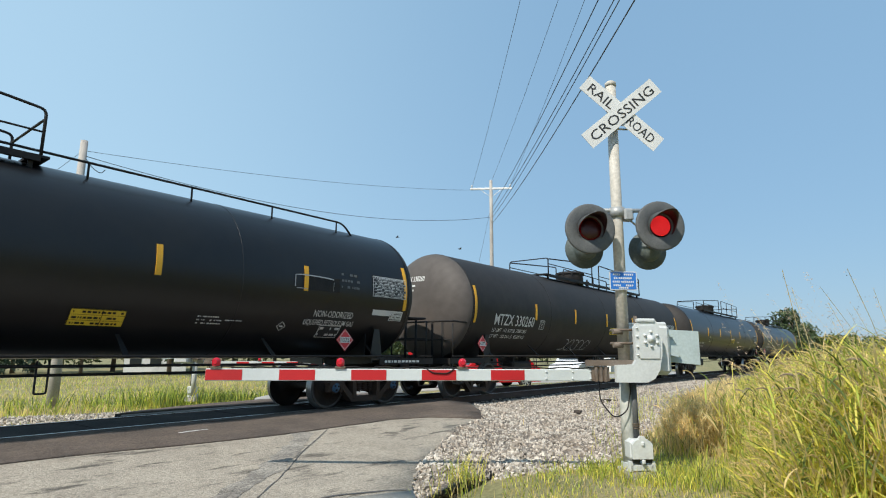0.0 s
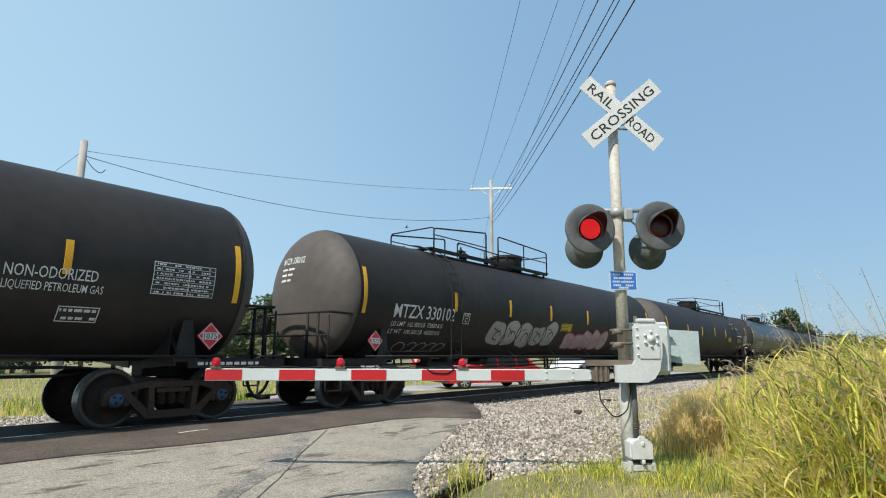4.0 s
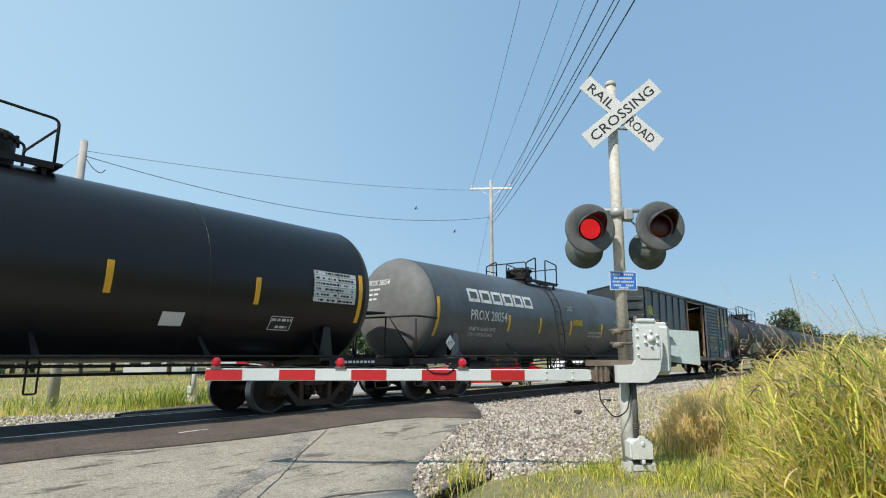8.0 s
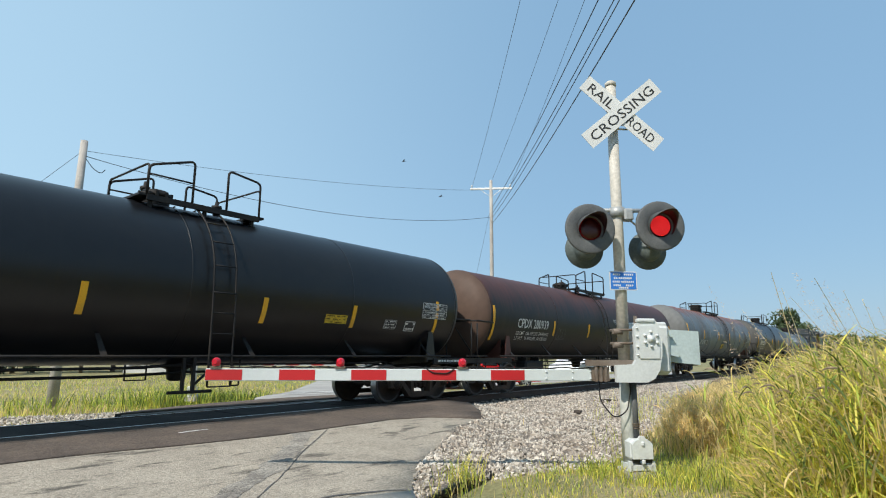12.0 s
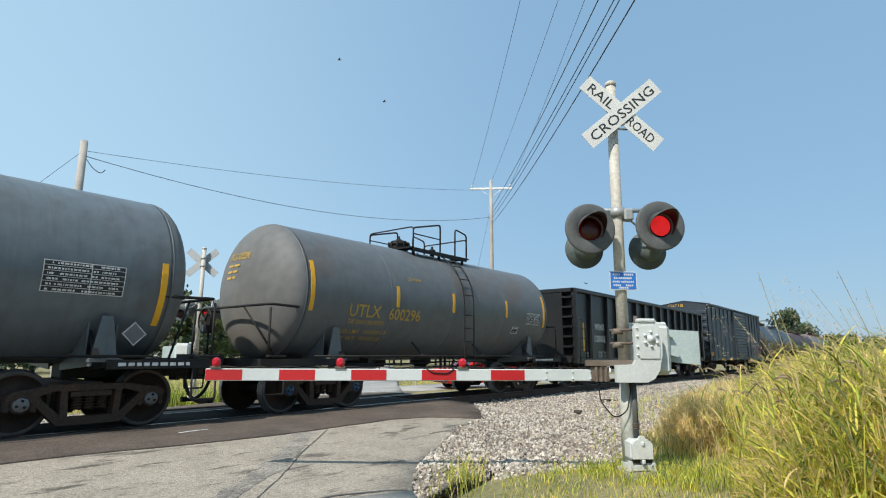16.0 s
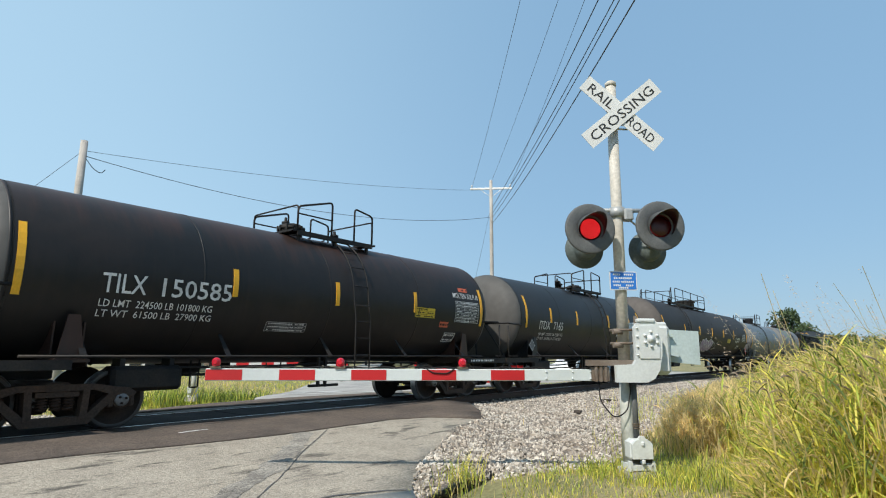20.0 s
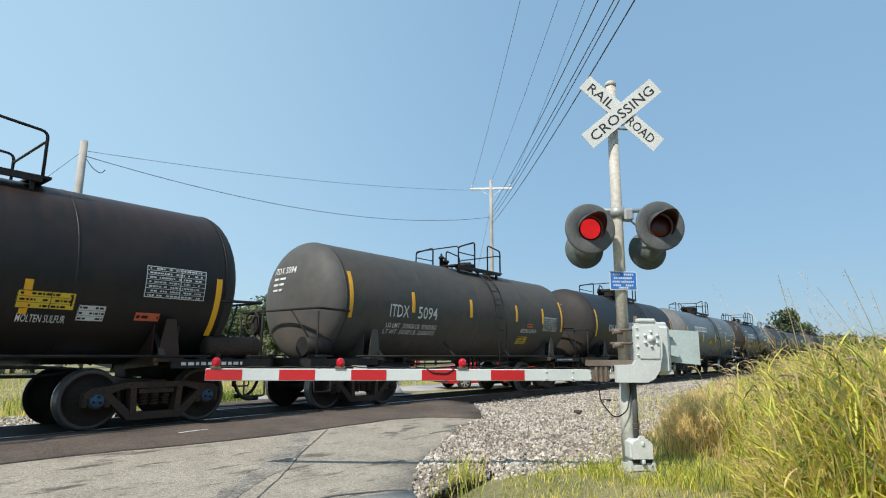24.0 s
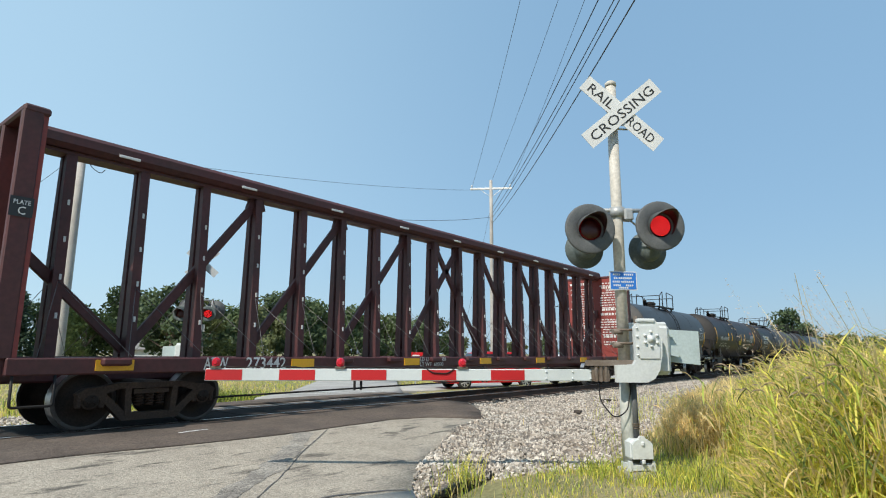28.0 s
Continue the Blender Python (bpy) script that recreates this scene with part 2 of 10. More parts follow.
def wheelset_mesh(cap):
    bm = B()
    for s in (-1, 1):
        prof = [(0.0, 0.075), (0.60, 0.075), (0.62, 0.13), (0.66, 0.14), (0.665, 0.40), (0.645, 0.41), (0.645, 0.482), (0.675, 0.482), (0.69, 0.459), (0.785, 0.455), (0.792, 0.445),
                (0.792, 0.395), (0.765, 0.38), (0.735, 0.30), (0.75, 0.14), (0.80, 0.12), (0.80, 0.085), (0.94, 0.08), (0.95, 0.105), (1.06, 0.105), (1.075, 0.09), (1.08, 0.0)]
        ids = [0] * (len(prof) - 1)
        ids[6] = ids[7] = ids[8] = 1
        ids[9] = ids[10] = 3
        for i in range(17, 21):
            ids[i] = 2
        lathe(bm, prof, 28, (0, s, 0), (0, 0, 0), caps=False, mids=ids)
        for k in range(3):
            a = 2 * math.pi * k / 3 + 0.4
            lathe(bm, [(1.075, 0.02), (1.10, 0.02), (1.10, 0.0)], 6, (0, s, 0), (0.055 * math.cos(a), 0, 0.055 * math.sin(a)), mids=[0, 0])
    return mesh_of("wheelset", bm, [WHEEL, TREAD, cap, RIMGREY])


def side_frame_mesh():
    bm = B()
    m = Euler((radians(90), 0, 0)).to_matrix().to_4x4()
    top = [(-1.09, 0.56), (-0.98, 0.64), (-0.80, 0.655), (-0.5, 0.71), (0.5, 0.71), (0.80, 0.655), (0.98, 0.64), (1.09, 0.56), (1.06, 0.50), (0.72, 0.545), (0.5, 0.62), (-0.5, 0.62), (-0.72, 0.545), (-1.06, 0.50)]
    bot = [(-0.82, 0.53), (-0.70, 0.56), (-0.37, 0.245), (0.37, 0.245), (0.70, 0.56), (0.82, 0.53), (0.43, 0.13), (-0.43, 0.13)]
    plate(bm, top, 0.19, m)
    plate(bm, bot, 0.17, m)
    for s in (-1, 1):
        plate(bm, [(s * 0.42, 0.65), (s * 0.33, 0.65), (s * 0.30, 0.22), (s * 0.40, 0.20)], 0.20, m)
        rounded(bm, (s * 0.889, 0, 0.53), (0.30, 0.17, 0.18), 0.03)
        rounded(bm, (s * 0.73, 0, 0.47), (0.09, 0.15, 0.26), 0.02)
        rounded(bm, (s * 1.045, 0, 0.47), (0.07, 0.15, 0.24), 0.02)
        lathe(bm, [(-0.06, 0.13), (0.05, 0.13), (0.06, 0.12)], 16, (0, 1, 0), (s * 0.889, 0, AXLE))
    return mesh_of("side_frame", bm, STEEL)


def spring_mesh():
    bm = B()
    for x in (-0.17, 0.0, 0.17):
        pts = [(x + 0.062 * math.cos(a), 0.062 * math.sin(a), 0.34 + 0.21 * a / (2 * math.pi * 5)) for a in [2 * math.pi * k / 8 for k in range(41)]]
        tube(bm, pts, 0.016, 5)
        lathe(bm, [(0, 0.042), (0.21, 0.042)], 8, (0, 0, 1), (x, 0, 0.34), mi=1)
    box(bm, (0, 0, 0.57), (0.56, 0.16, 0.07), mi=1)
    return mesh_of("spring_nest", bm, [SPRING, STEEL])


def truck_bolster_mesh():
    bm = B()
    rounded(bm, (0, 0, 0.66), (0.34, 2.1, 0.16), 0.03)
    for s in (-1, 1):
        box(bm, (s * 0.55, 0, 0.45), (0.12, 1.5, 0.16))
        for y in (-0.72, 0.72):
            rounded(bm, (s * 0.38, y, 0.46), (0.07, 0.1, 0.34), 0.02)
    tube(bm, [(-0.6, 0.3, 0.36), (0.6, 0.3, 0.36)], 0.03)
    return mesh_of("truck", bm, STEEL)


M_WHEEL = [wheelset_mesh(CAPBLUE), wheelset_mesh(CAPGREY), wheelset_mesh(WHEEL)]
M_FRAME, M_SPRING, M_TRUCK = side_frame_mesh(), spring_mesh(), truck_bolster_mesh()


def add_truck(car, x, cap):
    tr = part("truck", M_TRUCK, None, car, m=pose(x, 0, 0))
    for s in (-1, 1):
        part("side_frame", M_FRAME, None, tr, m=pose(0, s * 0.98, 0))
        part("spring_nest", M_SPRING, None, tr, m=pose(0, s * 0.98, 0))
        WHEELSETS.append(part("wheelset", M_WHEEL[cap], None, tr, m=pose(s * 0.889, 0, AXLE)))


def coupler_mesh():
    bm = B()
    box(bm, (-0.35, 0, 0.87), (0.75, 0.14, 0.16))
    rounded(bm, (0.08, 0.05, 0.87), (0.22, 0.30, 0.30), 0.05)
    rounded(bm, (0.15, -0.14, 0.87), (0.16, 0.12, 0.26), 0.04)
    box(bm, (-0.25, 0, 0.74), (0.06, 0.3, 0.12))
    return mesh_of("coupler", bm, STEEL)


def hose_mesh():
    bm = B()
    pts = [(-0.32, -0.50, 0.82), (-0.30, -0.52, 0.62), (-0.20, -0.50, 0.42), (0.0, -0.42, 0.29), (0.20, -0.34, 0.27), (0.34, -0.30, 0.30)]
    tube(bm, bend(pts, 0.15), 0.033, 8)
    lathe(bm, [(0, 0.05), (0.10, 0.05)], 10, (1, 0, 0), (0.27, -0.31, 0.29), mi=1)
    tube(bm, bend([(-0.2, 0.7, 1.0), (0.0, 0.5, 0.72), (0.02, 0.1, 0.70), (0.05, -0.6, 0.72), (-0.1, -1.25, 0.80)], 0.15), 0.018, 5, mi=1)
    return mesh_of("air_hose", bm, [HOSE, BLACKP])


HOSE = mat("dusty_rubber_hose", (0.035, 0.030, 0.027), 0.8, 0, 0.3, 6)
M_COUPLER, M_HOSE = coupler_mesh(), hose_mesh()


def add_couplers(car, half):
    for s in (-1, 1):
        part("coupler", M_COUPLER, None, car, m=pose(s * (half - 0.16), 0, 0, rz=0 if s > 0 else 180))
        part("air_hose", M_HOSE, None, car, m=pose(s * (half - 0.16), 0, 0, rz=0 if s > 0 else 180))


def start_car(name, label, category, rear, front):
    car = thing(name, label, category, pose((rear + front) / 2, 0, 0), "cars of the freight train")
    CARS.append((car, (rear + front) / 2))
    return car


# ---- tank cars ----
def ell(r, depth, n=8):
    """Half profile of a dished head, from the axis outwards: (distance beyond the cylinder, radius)."""
    return [(depth * math.cos(a), r * math.sin(a)) for a in [math.pi / 2 * k / n for k in range(n)]]


def tank_car(label, rear, front, r, zc, paint, cap=0, style="general", plat=0.0, dome=(0.0, 0.45, 0.32), ladder=None, bands=(), writing=(), stripes=None, stripe_z=None, patches=(), fit_mat=None, walk_len=2.6, toprail=False, placard=None, placard_at=(), marks=(), front_tank=False, ends=(0, 0), head_mat=None):
    car = start_car("tank_car", label, "tank car", rear, front)
    hl = (front - rear) / 2
    cyl = hl + 0.14
    half = hl + 1.42
    trim = fit_mat or BLACKP
    bm = B()
    dep = r * 0.40
    head = ell(r, dep, 12)
    lathe(bm, [(-cyl + 2 * cyl * k / 6, r) for k in range(7)], 56, (1, 0, 0), (0, 0, 0), caps=False)
    tank = part("tank", bm, paint, car, m=pose(0, 0, zc))
    for side in (-1, 1):
        bm = B()
        lathe(bm, [(a, q) for a, q in head] + [(0, r), (-0.05, r)], 56, (1, 0, 0), (0, 0, 0), caps=False)
        bmesh.ops.remove_doubles(bm, verts=bm.verts, dist=0.0005)
        part("tank_head", bm, head_mat or paint, car, "grimy dished tank head", pose(side * cyl, 0, zc, rz=0 if side > 0 else 180))

    lift = 0.018 if bands else 0.0

    def on(x, z, off=0.014):
        """Puts flat drawing on the near flank: x along the car, z above the rail at the drawing's foot."""
        th = math.asin(max(-1, min(1, (z - zc) / r)))
        def put(px, py):
            a = th + py / r
            return (x + px, -(r + off + lift) * math.cos(a), zc + (r + off + lift) * math.sin(a))
        return put

    for x in [-cyl, cyl] + [-cyl + 2 * cyl * k / 4 for k in (1, 2, 3)]:
        seam = B()
        lathe(seam, [(x - 0.02, r - 0.01), (x - 0.012, r + 0.006), (x + 0.012, r + 0.006), (x + 0.02, r - 0.01)], 56, caps=False)
        part("weld_seam", seam, paint, tank, m=pose(0, 0, 0))
    for x in bands:
        bb = B()
        lathe(bb, [(x - 0.05, r - 0.01), (x - 0.045, r + 0.022), (x + 0.045, r + 0.022), (x + 0.05, r - 0.01)], 56, caps=False)
        part("band", bb, paint, tank)
    # reflective strips: long ones at the ends, shorter ones between
    sz = stripe_z or zc - 0.1
    xs = stripes if stripes is not None else [-hl + 2 * hl * k / round(2 * hl / 2.9) for k in range(1, round(2 * hl / 2.9))]
    for x, h in [(-hl + ends[0], 1.05), (hl + ends[1], 1.05)] + [(x, 0.50) for x in xs]:
        for side in (-1, 1):
            bm = B()
            w, n = 0.05, 6
            lo = []
            z0 = sz - (0.42 if h > 0.6 else 0.2)
            th = math.asin((z0 - zc) / r)
            for i in range(n + 1):
                a = th + h * i / n / r
                for rr in (r - 0.004, r + 0.009):
                    for dx in (-w, w):
                        lo.append(bm.verts.new((x + dx, side * rr * math.cos(a), zc + rr * math.sin(a))))
            for i in range(n):
                a, b = lo[4 * i:4 * i + 4], lo[4 * i + 4:4 * i + 8]
                for p, q in ((2, 3), (3, 1), (1, 0), (0, 2)):
                    bm.faces.new((a[p], a[q], b[q], b[p]))
            bm.faces.new((lo[0], lo[1], lo[3], lo[2]))
            e = lo[-4:]
            bm.faces.new((e[0], e[1], e[3], e[2]))
            part("reflector_strip", bm, YELLOW, car)
    # stub sills, saddles, end platforms
    tx = hl - 0.76
    for s in (-1, 1):
        bm = B()
        rounded(bm, (s * (half - 1.25), 0, 0.92), (2.2, 0.44, 0.32), 0.02)
        box(bm, (s * (half - 0.2), 0, 0.92), (0.1, 0.62, 0.46))
        part("draft_sill", bm, BLACKP, car)
        bm = B()
        for side in (-1, 1):
            for dx in (-0.2, 0.2):
                a = [(side * 0.25, 0.90), (side * 1.42, 0.98), (side * 1.42, 1.08), (side * 1.18, 1.12), (side * 1.20, 1.62), (side * 0.95, 1.42), (side * 0.25, 1.12)]
                plate(bm, a, 0.025, Matrix.Translation((s * tx + dx, 0, 0)) @ Matrix(((0, 0, 1, 0), (1, 0, 0, 0), (0, 1, 0, 0), (0, 0, 0, 1))))
            box(bm, (s * tx, side * 1.30, 1.06), (0.46, 0.28, 0.05))
            plate(bm, [(-0.19, 1.05), (0.19, 1.05), (0.08, 1.72), (-0.08, 1.72)], 0.03, Matrix.Translation((s * tx, side * 1.33, 0)) @ Euler((radians(90), 0, 0)).to_matrix().to_4x4())
        part("saddle", bm, paint, car)
        bm = B()
        x0, x1 = hl - 0.30, half - 0.34
        box(bm, (s * (x0 + x1) / 2, 0, 1.03), (x1 - x0, 2.84, 0.04))
        box(bm, (s * x1, 0, 0.99), (0.06, 2.92, 0.16))
        for side in (-1, 1):
            box(bm, (s * (tx + x1) / 2, side * 1.44, 1.0), (x1 - tx, 0.05, 0.14))
        part("end_platform", bm, BLACKP, car)
        # railing across the end
        bm = B()
        xe = s * (hl + 0.92)
        xi = s * (hl + 0.05)
        top = 2.08 if style != "lpg" else 2.02
        tube(bm, bend([(xi, -1.36, top), (xe, -1.40, top + 0.02), (xe, 1.40, top + 0.02), (xi, 1.36, top)], 0.1), 0.026)
        for y in (-1.40, 1.40):
            tube(bm, [(xe, y, top - 0.05), (xe, y, 1.0)], 0.024)
        if style == "lpg":
            tube(bm, [(xe, -1.40, 1.55), (xe, 1.40, 1.55)], 0.02)
            for y in (-1.05, -0.7):
                tube(bm, [(xe, y, 1.0), (xe, y, top)], 0.034)
        else:
            tube(bm, [(xe, -0.5, top), (s * (hl + 0.4), -0.95, 1.06)], 0.02)
        part("end_railing", bm, trim, car)
        for side in (-1, 1):
            bm = B()
            xl = s * (half - 0.42)
            tube(bm, bend([(xl, side * 1.44, 1.0), (xl, side * 1.46, 0.42), (xl - s * 0.42, side * 1.46, 0.42), (xl - s * 0.42, side * 1.44, 1.0)], 0.05), 0.018)
            tube(bm, bend([(xl, side * 1.46, 1.12), (xl, side * 1.52, 1.12), (xl - s * 0.4, side * 1.52, 1.12), (xl - s * 0.4, side * 1.46, 1.12)], 0.04), 0.016)
            part("step_iron", bm, BLACKP, car)
        add_truck(car, s * tx, cap)
    add_couplers(car, half)
    # brake gear on the rear platform
    if style != "lpg" and round(rear * 10) % 3 == 0:
        bm = B()
        lathe(bm, [(0, 0.20), (0.62, 0.20), (0.66, 0.15)], 16, (1, 0, 0), (-hl - 0.95, -0.95, 1.32))
        box(bm, (-hl - 0.65, -0.95, 1.10), (0.5, 0.3, 0.12))
        part("air_reservoir", bm, trim, car)
    if front_tank:
        bm = B()
        lathe(bm, [(-0.04, 0.12), (0.0, 0.19), (1.0, 0.19), (1.04, 0.12)], 18, (1, 0, 0), (hl + 0.02, -1.05, 1.28))
        for x in (0.2, 0.8):
            box(bm, (hl + x, -1.05, 1.10), (0.08, 0.3, 0.14))
        part("air_reservoir", bm, STEEL, car)
    bm = B()
    tube(bm, [(-hl - 0.98, 0.85 + 0.26 * math.cos(a), 1.85 + 0.26 * math.sin(a)) for a in [2 * math.pi * k / 16 for k in range(16)]], 0.018, 5, close=True)
    for k in range(3):
        a = 2 * math.pi * k / 3
        tube(bm, [(-hl - 0.98, 0.85, 1.85), (-hl - 0.98, 0.85 + 0.26 * math.cos(a), 1.85 + 0.26 * math.sin(a))], 0.014, 5)
    rounded(bm, (-hl - 0.88, 0.85, 1.80), (0.16, 0.22, 0.42), 0.03)
    tube(bm, [(-hl - 0.88, 0.85, 1.7), (-hl - 0.88, 0.85, 1.05)], 0.025, 5)
    part("hand_brake", bm, BLACKP, car)
    # side handrails with struts
    for side in (-1, 1):
        bm = B()
        tube(bm, [(-hl + 0.1, side * 1.47, 1.12), (hl - 0.1, side * 1.47, 1.12)], 0.022)
        k = max(3, round(2 * hl / 2.9))
        for i in range(k + 1):
            x = -hl + 0.9 + (2 * hl - 1.8) * i / k
            zz = 1.46 if r > 1.45 else 1.5
            yy = math.sqrt(max(0.01, r * r - (zz - zc) ** 2))
            plate(bm, [(-0.05, 0), (0.05, 0), (0.03, 1), (-0.03, 1)], 0.02, Matrix(((1, 0, 0, x), (0, side * (yy - 1.47), 0, side * 1.47), (0, zz - 1.1, 1, 1.1), (0, 0, 0, 1))))
        part("side_handrail", bm, trim, car)
    # rods and pipes below
    for y, z in ((-0.55, 0.92), (-0.30, 0.78)):
        bm = B()
        tube(bm, bend([(-tx + 0.9, y, 0.9), (-tx + 1.4, y, z), (-0.6, y, z), (0.6, y, z + 0.05), (tx - 1.4, y, z + 0.03), (tx - 0.9, y, 0.9)], 0.3), 0.026, 5)
        part("brake_rod", bm, BLACKP, car)
    for x in (-hl * 0.45, hl * 0.2):
        bm = B()
        tube(bm, bend([(x, -0.5, 1.05), (x, -0.5, 0.56), (x + 0.16, -0.5, 0.56), (x + 0.16, -0.5, 1.05)], 0.03), 0.016, 5)
        part("rod_hanger", bm, BLACKP, car)
    bm = B()
    if style == "lpg":
        rounded(bm, (plat, 0, 0.96), (0.5, 0.5, 0.22), 0.05)
    else:
        lathe(bm, [(0, 0.30), (0.22, 0.30), (0.27, 0.18), (0.45, 0.16), (0.48, 0.10)], 14, (0, 0, -1), (plat + 0.1, 0, 1.14))
    part("bottom_fitting", bm, BLACKP, car)
    bm = B()
    rounded(bm, (-hl * 0.62, -0.72, 0.76), (1.15, 0.46, 0.40), 0.06)
    for dx in (-0.4, 0.4):
        box(bm, (-hl * 0.62 + dx, -0.72, 1.0), (0.08, 0.30, 0.16))
    part("brake_reservoir", bm, BLACKP, car)
    bm = B()
    for dx in (-0.05, 0.14):
        box(bm, (hl * 0.05 + dx, -0.80, 0.78), (0.05, 0.06, 0.62))
    tube(bm, [(hl * 0.05 - 0.3, -0.80, 0.50), (hl * 0.05 + 0.5, -0.80, 0.50)], 0.03, 6)
    tube(bm, [(hl * 0.05 + 0.14, -0.80, 0.60), (hl * 0.05 + 0.62, -0.75, 1.0)], 0.024, 6)
    part("brake_lever", bm, BLACKP, car)
    bm = B()
    lathe(bm, [(0, 0.21), (0.9, 0.21), (0.95, 0.14)], 14, (1, 0, 0), (-hl * 0.5, 0.5, 0.98))
    rounded(bm, (-hl * 0.5 + 1.4, 0.45, 0.98), (0.35, 0.3, 0.3), 0.04)
    part("brake_cylinder", bm, BLACKP, car)
    # platform and fittings on top
    zt = zc + r
    dx, dr, dh = dome
    bm = B()
    lathe(bm, [(-0.25, dr), (dh - 0.03, dr), (dh, dr * 0.98), (dh + 0.02, dr * 0.92), (dh + 0.06, dr * 0.85), (dh + 0.09, 0.0)], 22, (0, 0, 1), (dx, 0, zt + 0.02))
    lathe(bm, [(dh - 0.06, dr + 0.03), (dh, dr + 0.03)], 22, (0, 0, 1), (dx, 0, zt + 0.02))
    for a in range(10):
        t = 2 * math.pi * a / 10
        box(bm, (dx + (dr + 0.02) * math.cos(t), (dr + 0.02) * math.sin(t), zt + dh - 0.02), (0.05, 0.05, 0.12))
    part("manway_dome", bm, trim, car)
    bm = B()
    wl, pw = walk_len / 2, 0.82
    for y in (-pw, pw):
        yy = 0.28
        box(bm, (plat, y * 0.82, zt - 0.02), (2 * wl, yy, 0.04))
        box(bm, (plat, y, zt - 0.06), (2 * wl, 0.05, 0.10))
        for x in (-wl + 0.1, 0, wl - 0.1):
            box(bm, (plat + x, y * 0.9, zt - 0.2), (0.06, 0.06, 0.36))
    for x in (-wl, wl):
        box(bm, (plat + x, 0, zt - 0.02), (0.25, 2 * pw, 0.04))
    part("walkway", bm, trim, car)
    g, hi = 0.34, (0.78 if style != "lpg" else 0.82)
    lx = ladder if ladder is not None and plat - wl + 0.5 < ladder < plat + wl - 0.4 else plat - wl * 0.1
    for y in (-1, 1):
        bm = B()
        tube(bm, bend([(plat - wl, y * pw, zt), (plat - wl, y * pw, zt + hi * 0.66), (lx - g, y * pw, zt + hi), (lx - g, y * pw, zt)], 0.1), 0.024)
        tube(bm, [(plat - wl, y * pw, zt + 0.36), (lx - g, y * pw, zt + 0.36)], 0.016)
        part("walkway_railing", bm, trim, car)
        bm = B()
        tube(bm, bend([(lx + g, y * pw, zt), (lx + g, y * pw, zt + hi), (plat + wl, y * pw, zt + hi * 0.88), (plat + wl, y * pw, zt)], 0.1), 0.024)
        k = int((plat + wl - lx - g) / 1.6)
        for i in range(1, k + 1):
            x = lx + g + (plat + wl - lx - g) * i / (k + 1)
            tube(bm, [(x, y * pw, zt), (x, y * pw, zt + hi * (1 - 0.12 * i / (k + 1)))], 0.02)
        if style == "lpg":
            tube(bm, [(lx + g, y * pw, zt + 0.36), (plat + wl, y * pw, zt + 0.36)], 0.016)
        part("walkway_railing", bm, trim, car)
    for x in (-wl, wl):
        bm = B()
        tube(bm, bend([(plat + x, -pw, zt + 0.3), (plat + x, -pw, zt + hi * 0.7), (plat + x, pw, zt + hi * 0.7), (plat + x, pw, zt + 0.3)], 0.1), 0.02)
        part("end_hoop", bm, trim, car)
    if toprail:
        bm = B()
        tube(bm, bend([(-cyl + 0.2, -1.1, zc + 0.6), (-cyl + 0.1, -0.75, zt + 0.14), (0, -0.75, zt + 0.08), (cyl - 1.5, -0.75, zt + 0.05), (cyl - 1.2, -0.75, zt - 0.25)], 0.25), 0.022)
        k = 10
        for i in range(k):
            x = -cyl + 0.6 + (2 * cyl - 2.3) * i / (k - 1)
            tube(bm, [(x, -0.75, zt - 0.22), (x, -0.75, zt + 0.07 + 0.03 * (x < 0))], 0.018)
        part("top_handrail", bm, trim, car)
        bm = B()
        arc = [(-cyl - dep * math.sin(a) - 0.16, zc + r * math.cos(a) + 0.12) for a in [math.pi / 2 * k / 7 for k in range(8)]]
        arc = [(-cyl + 0.25, zt + 0.26)] + arc[1:] + [(-cyl - dep - 0.16, 1.06)]
        for y in (0.58, 0.98):
            tube(bm, [(x, y, z if z < zc else z - 0.12) for x, z in arc], 0.019, 6)
        for k in range(1, len(arc)):
            x, z = arc[k]
            tube(bm, [(x, 0.98, z if z < zc else z - 0.12), (x, 0.58, z if z < zc else z - 0.12)], 0.014, 5)
        for k in range(1, 4):
            tube(bm, [(-cyl - dep - 0.16, 0.98, 1.06 + 0.34 * k), (-cyl - dep - 0.16, 0.58, 1.06 + 0.34 * k)], 0.014, 5)
        part("end_ladder", bm, trim, car)
    for x, h, q in ((plat - 0.75, 0.3, 0.06), (plat - 0.55, 0.2, 0.08), (plat + 0.7, 0.22, 0.07)):
        bm = B()
        lathe(bm, [(-0.1, q), (h, q), (h, q * 1.5), (h + 0.06, q * 1.5), (h + 0.08, q * 0.6), (h + 0.16, q * 0.5)], 10, (0, 0, 1), (x, 0.1, zt))
        part("valve", bm, trim, car)
    # ladders
    if ladder is not None:
        for side in (-1, 1):
            bm = B()
            def lad(a, off=0.10):
                return (0, side * (r + off) * math.cos(a), zc + (r + off) * math.sin(a))
            angs = [radians(86 - 8.5 * k) for k in range(11)]
            for dxx in (-0.21, 0.21):
                pts = [Vector(lad(a)) + Vector((ladder + dxx, 0, 0)) for a in angs] + [Vector((ladder + dxx, side * 1.58, z)) for z in (1.9, 1.2, 0.62)]
                tube(bm, pts, 0.019, 5)
            rungs = [Vector(lad(a)) for a in angs[1::2]] + [Vector((0, side * 1.58, z)) for z in (2.2, 1.85, 1.5, 1.15, 0.85, 0.62)]
            for p in rungs:
                tube(bm, [p + Vector((ladder - 0.21, 0, 0)), p + Vector((ladder + 0.21, 0, 0))], 0.014, 5)
            part("ladder", bm, trim, car)
    write_on(car, on, writing, patches)
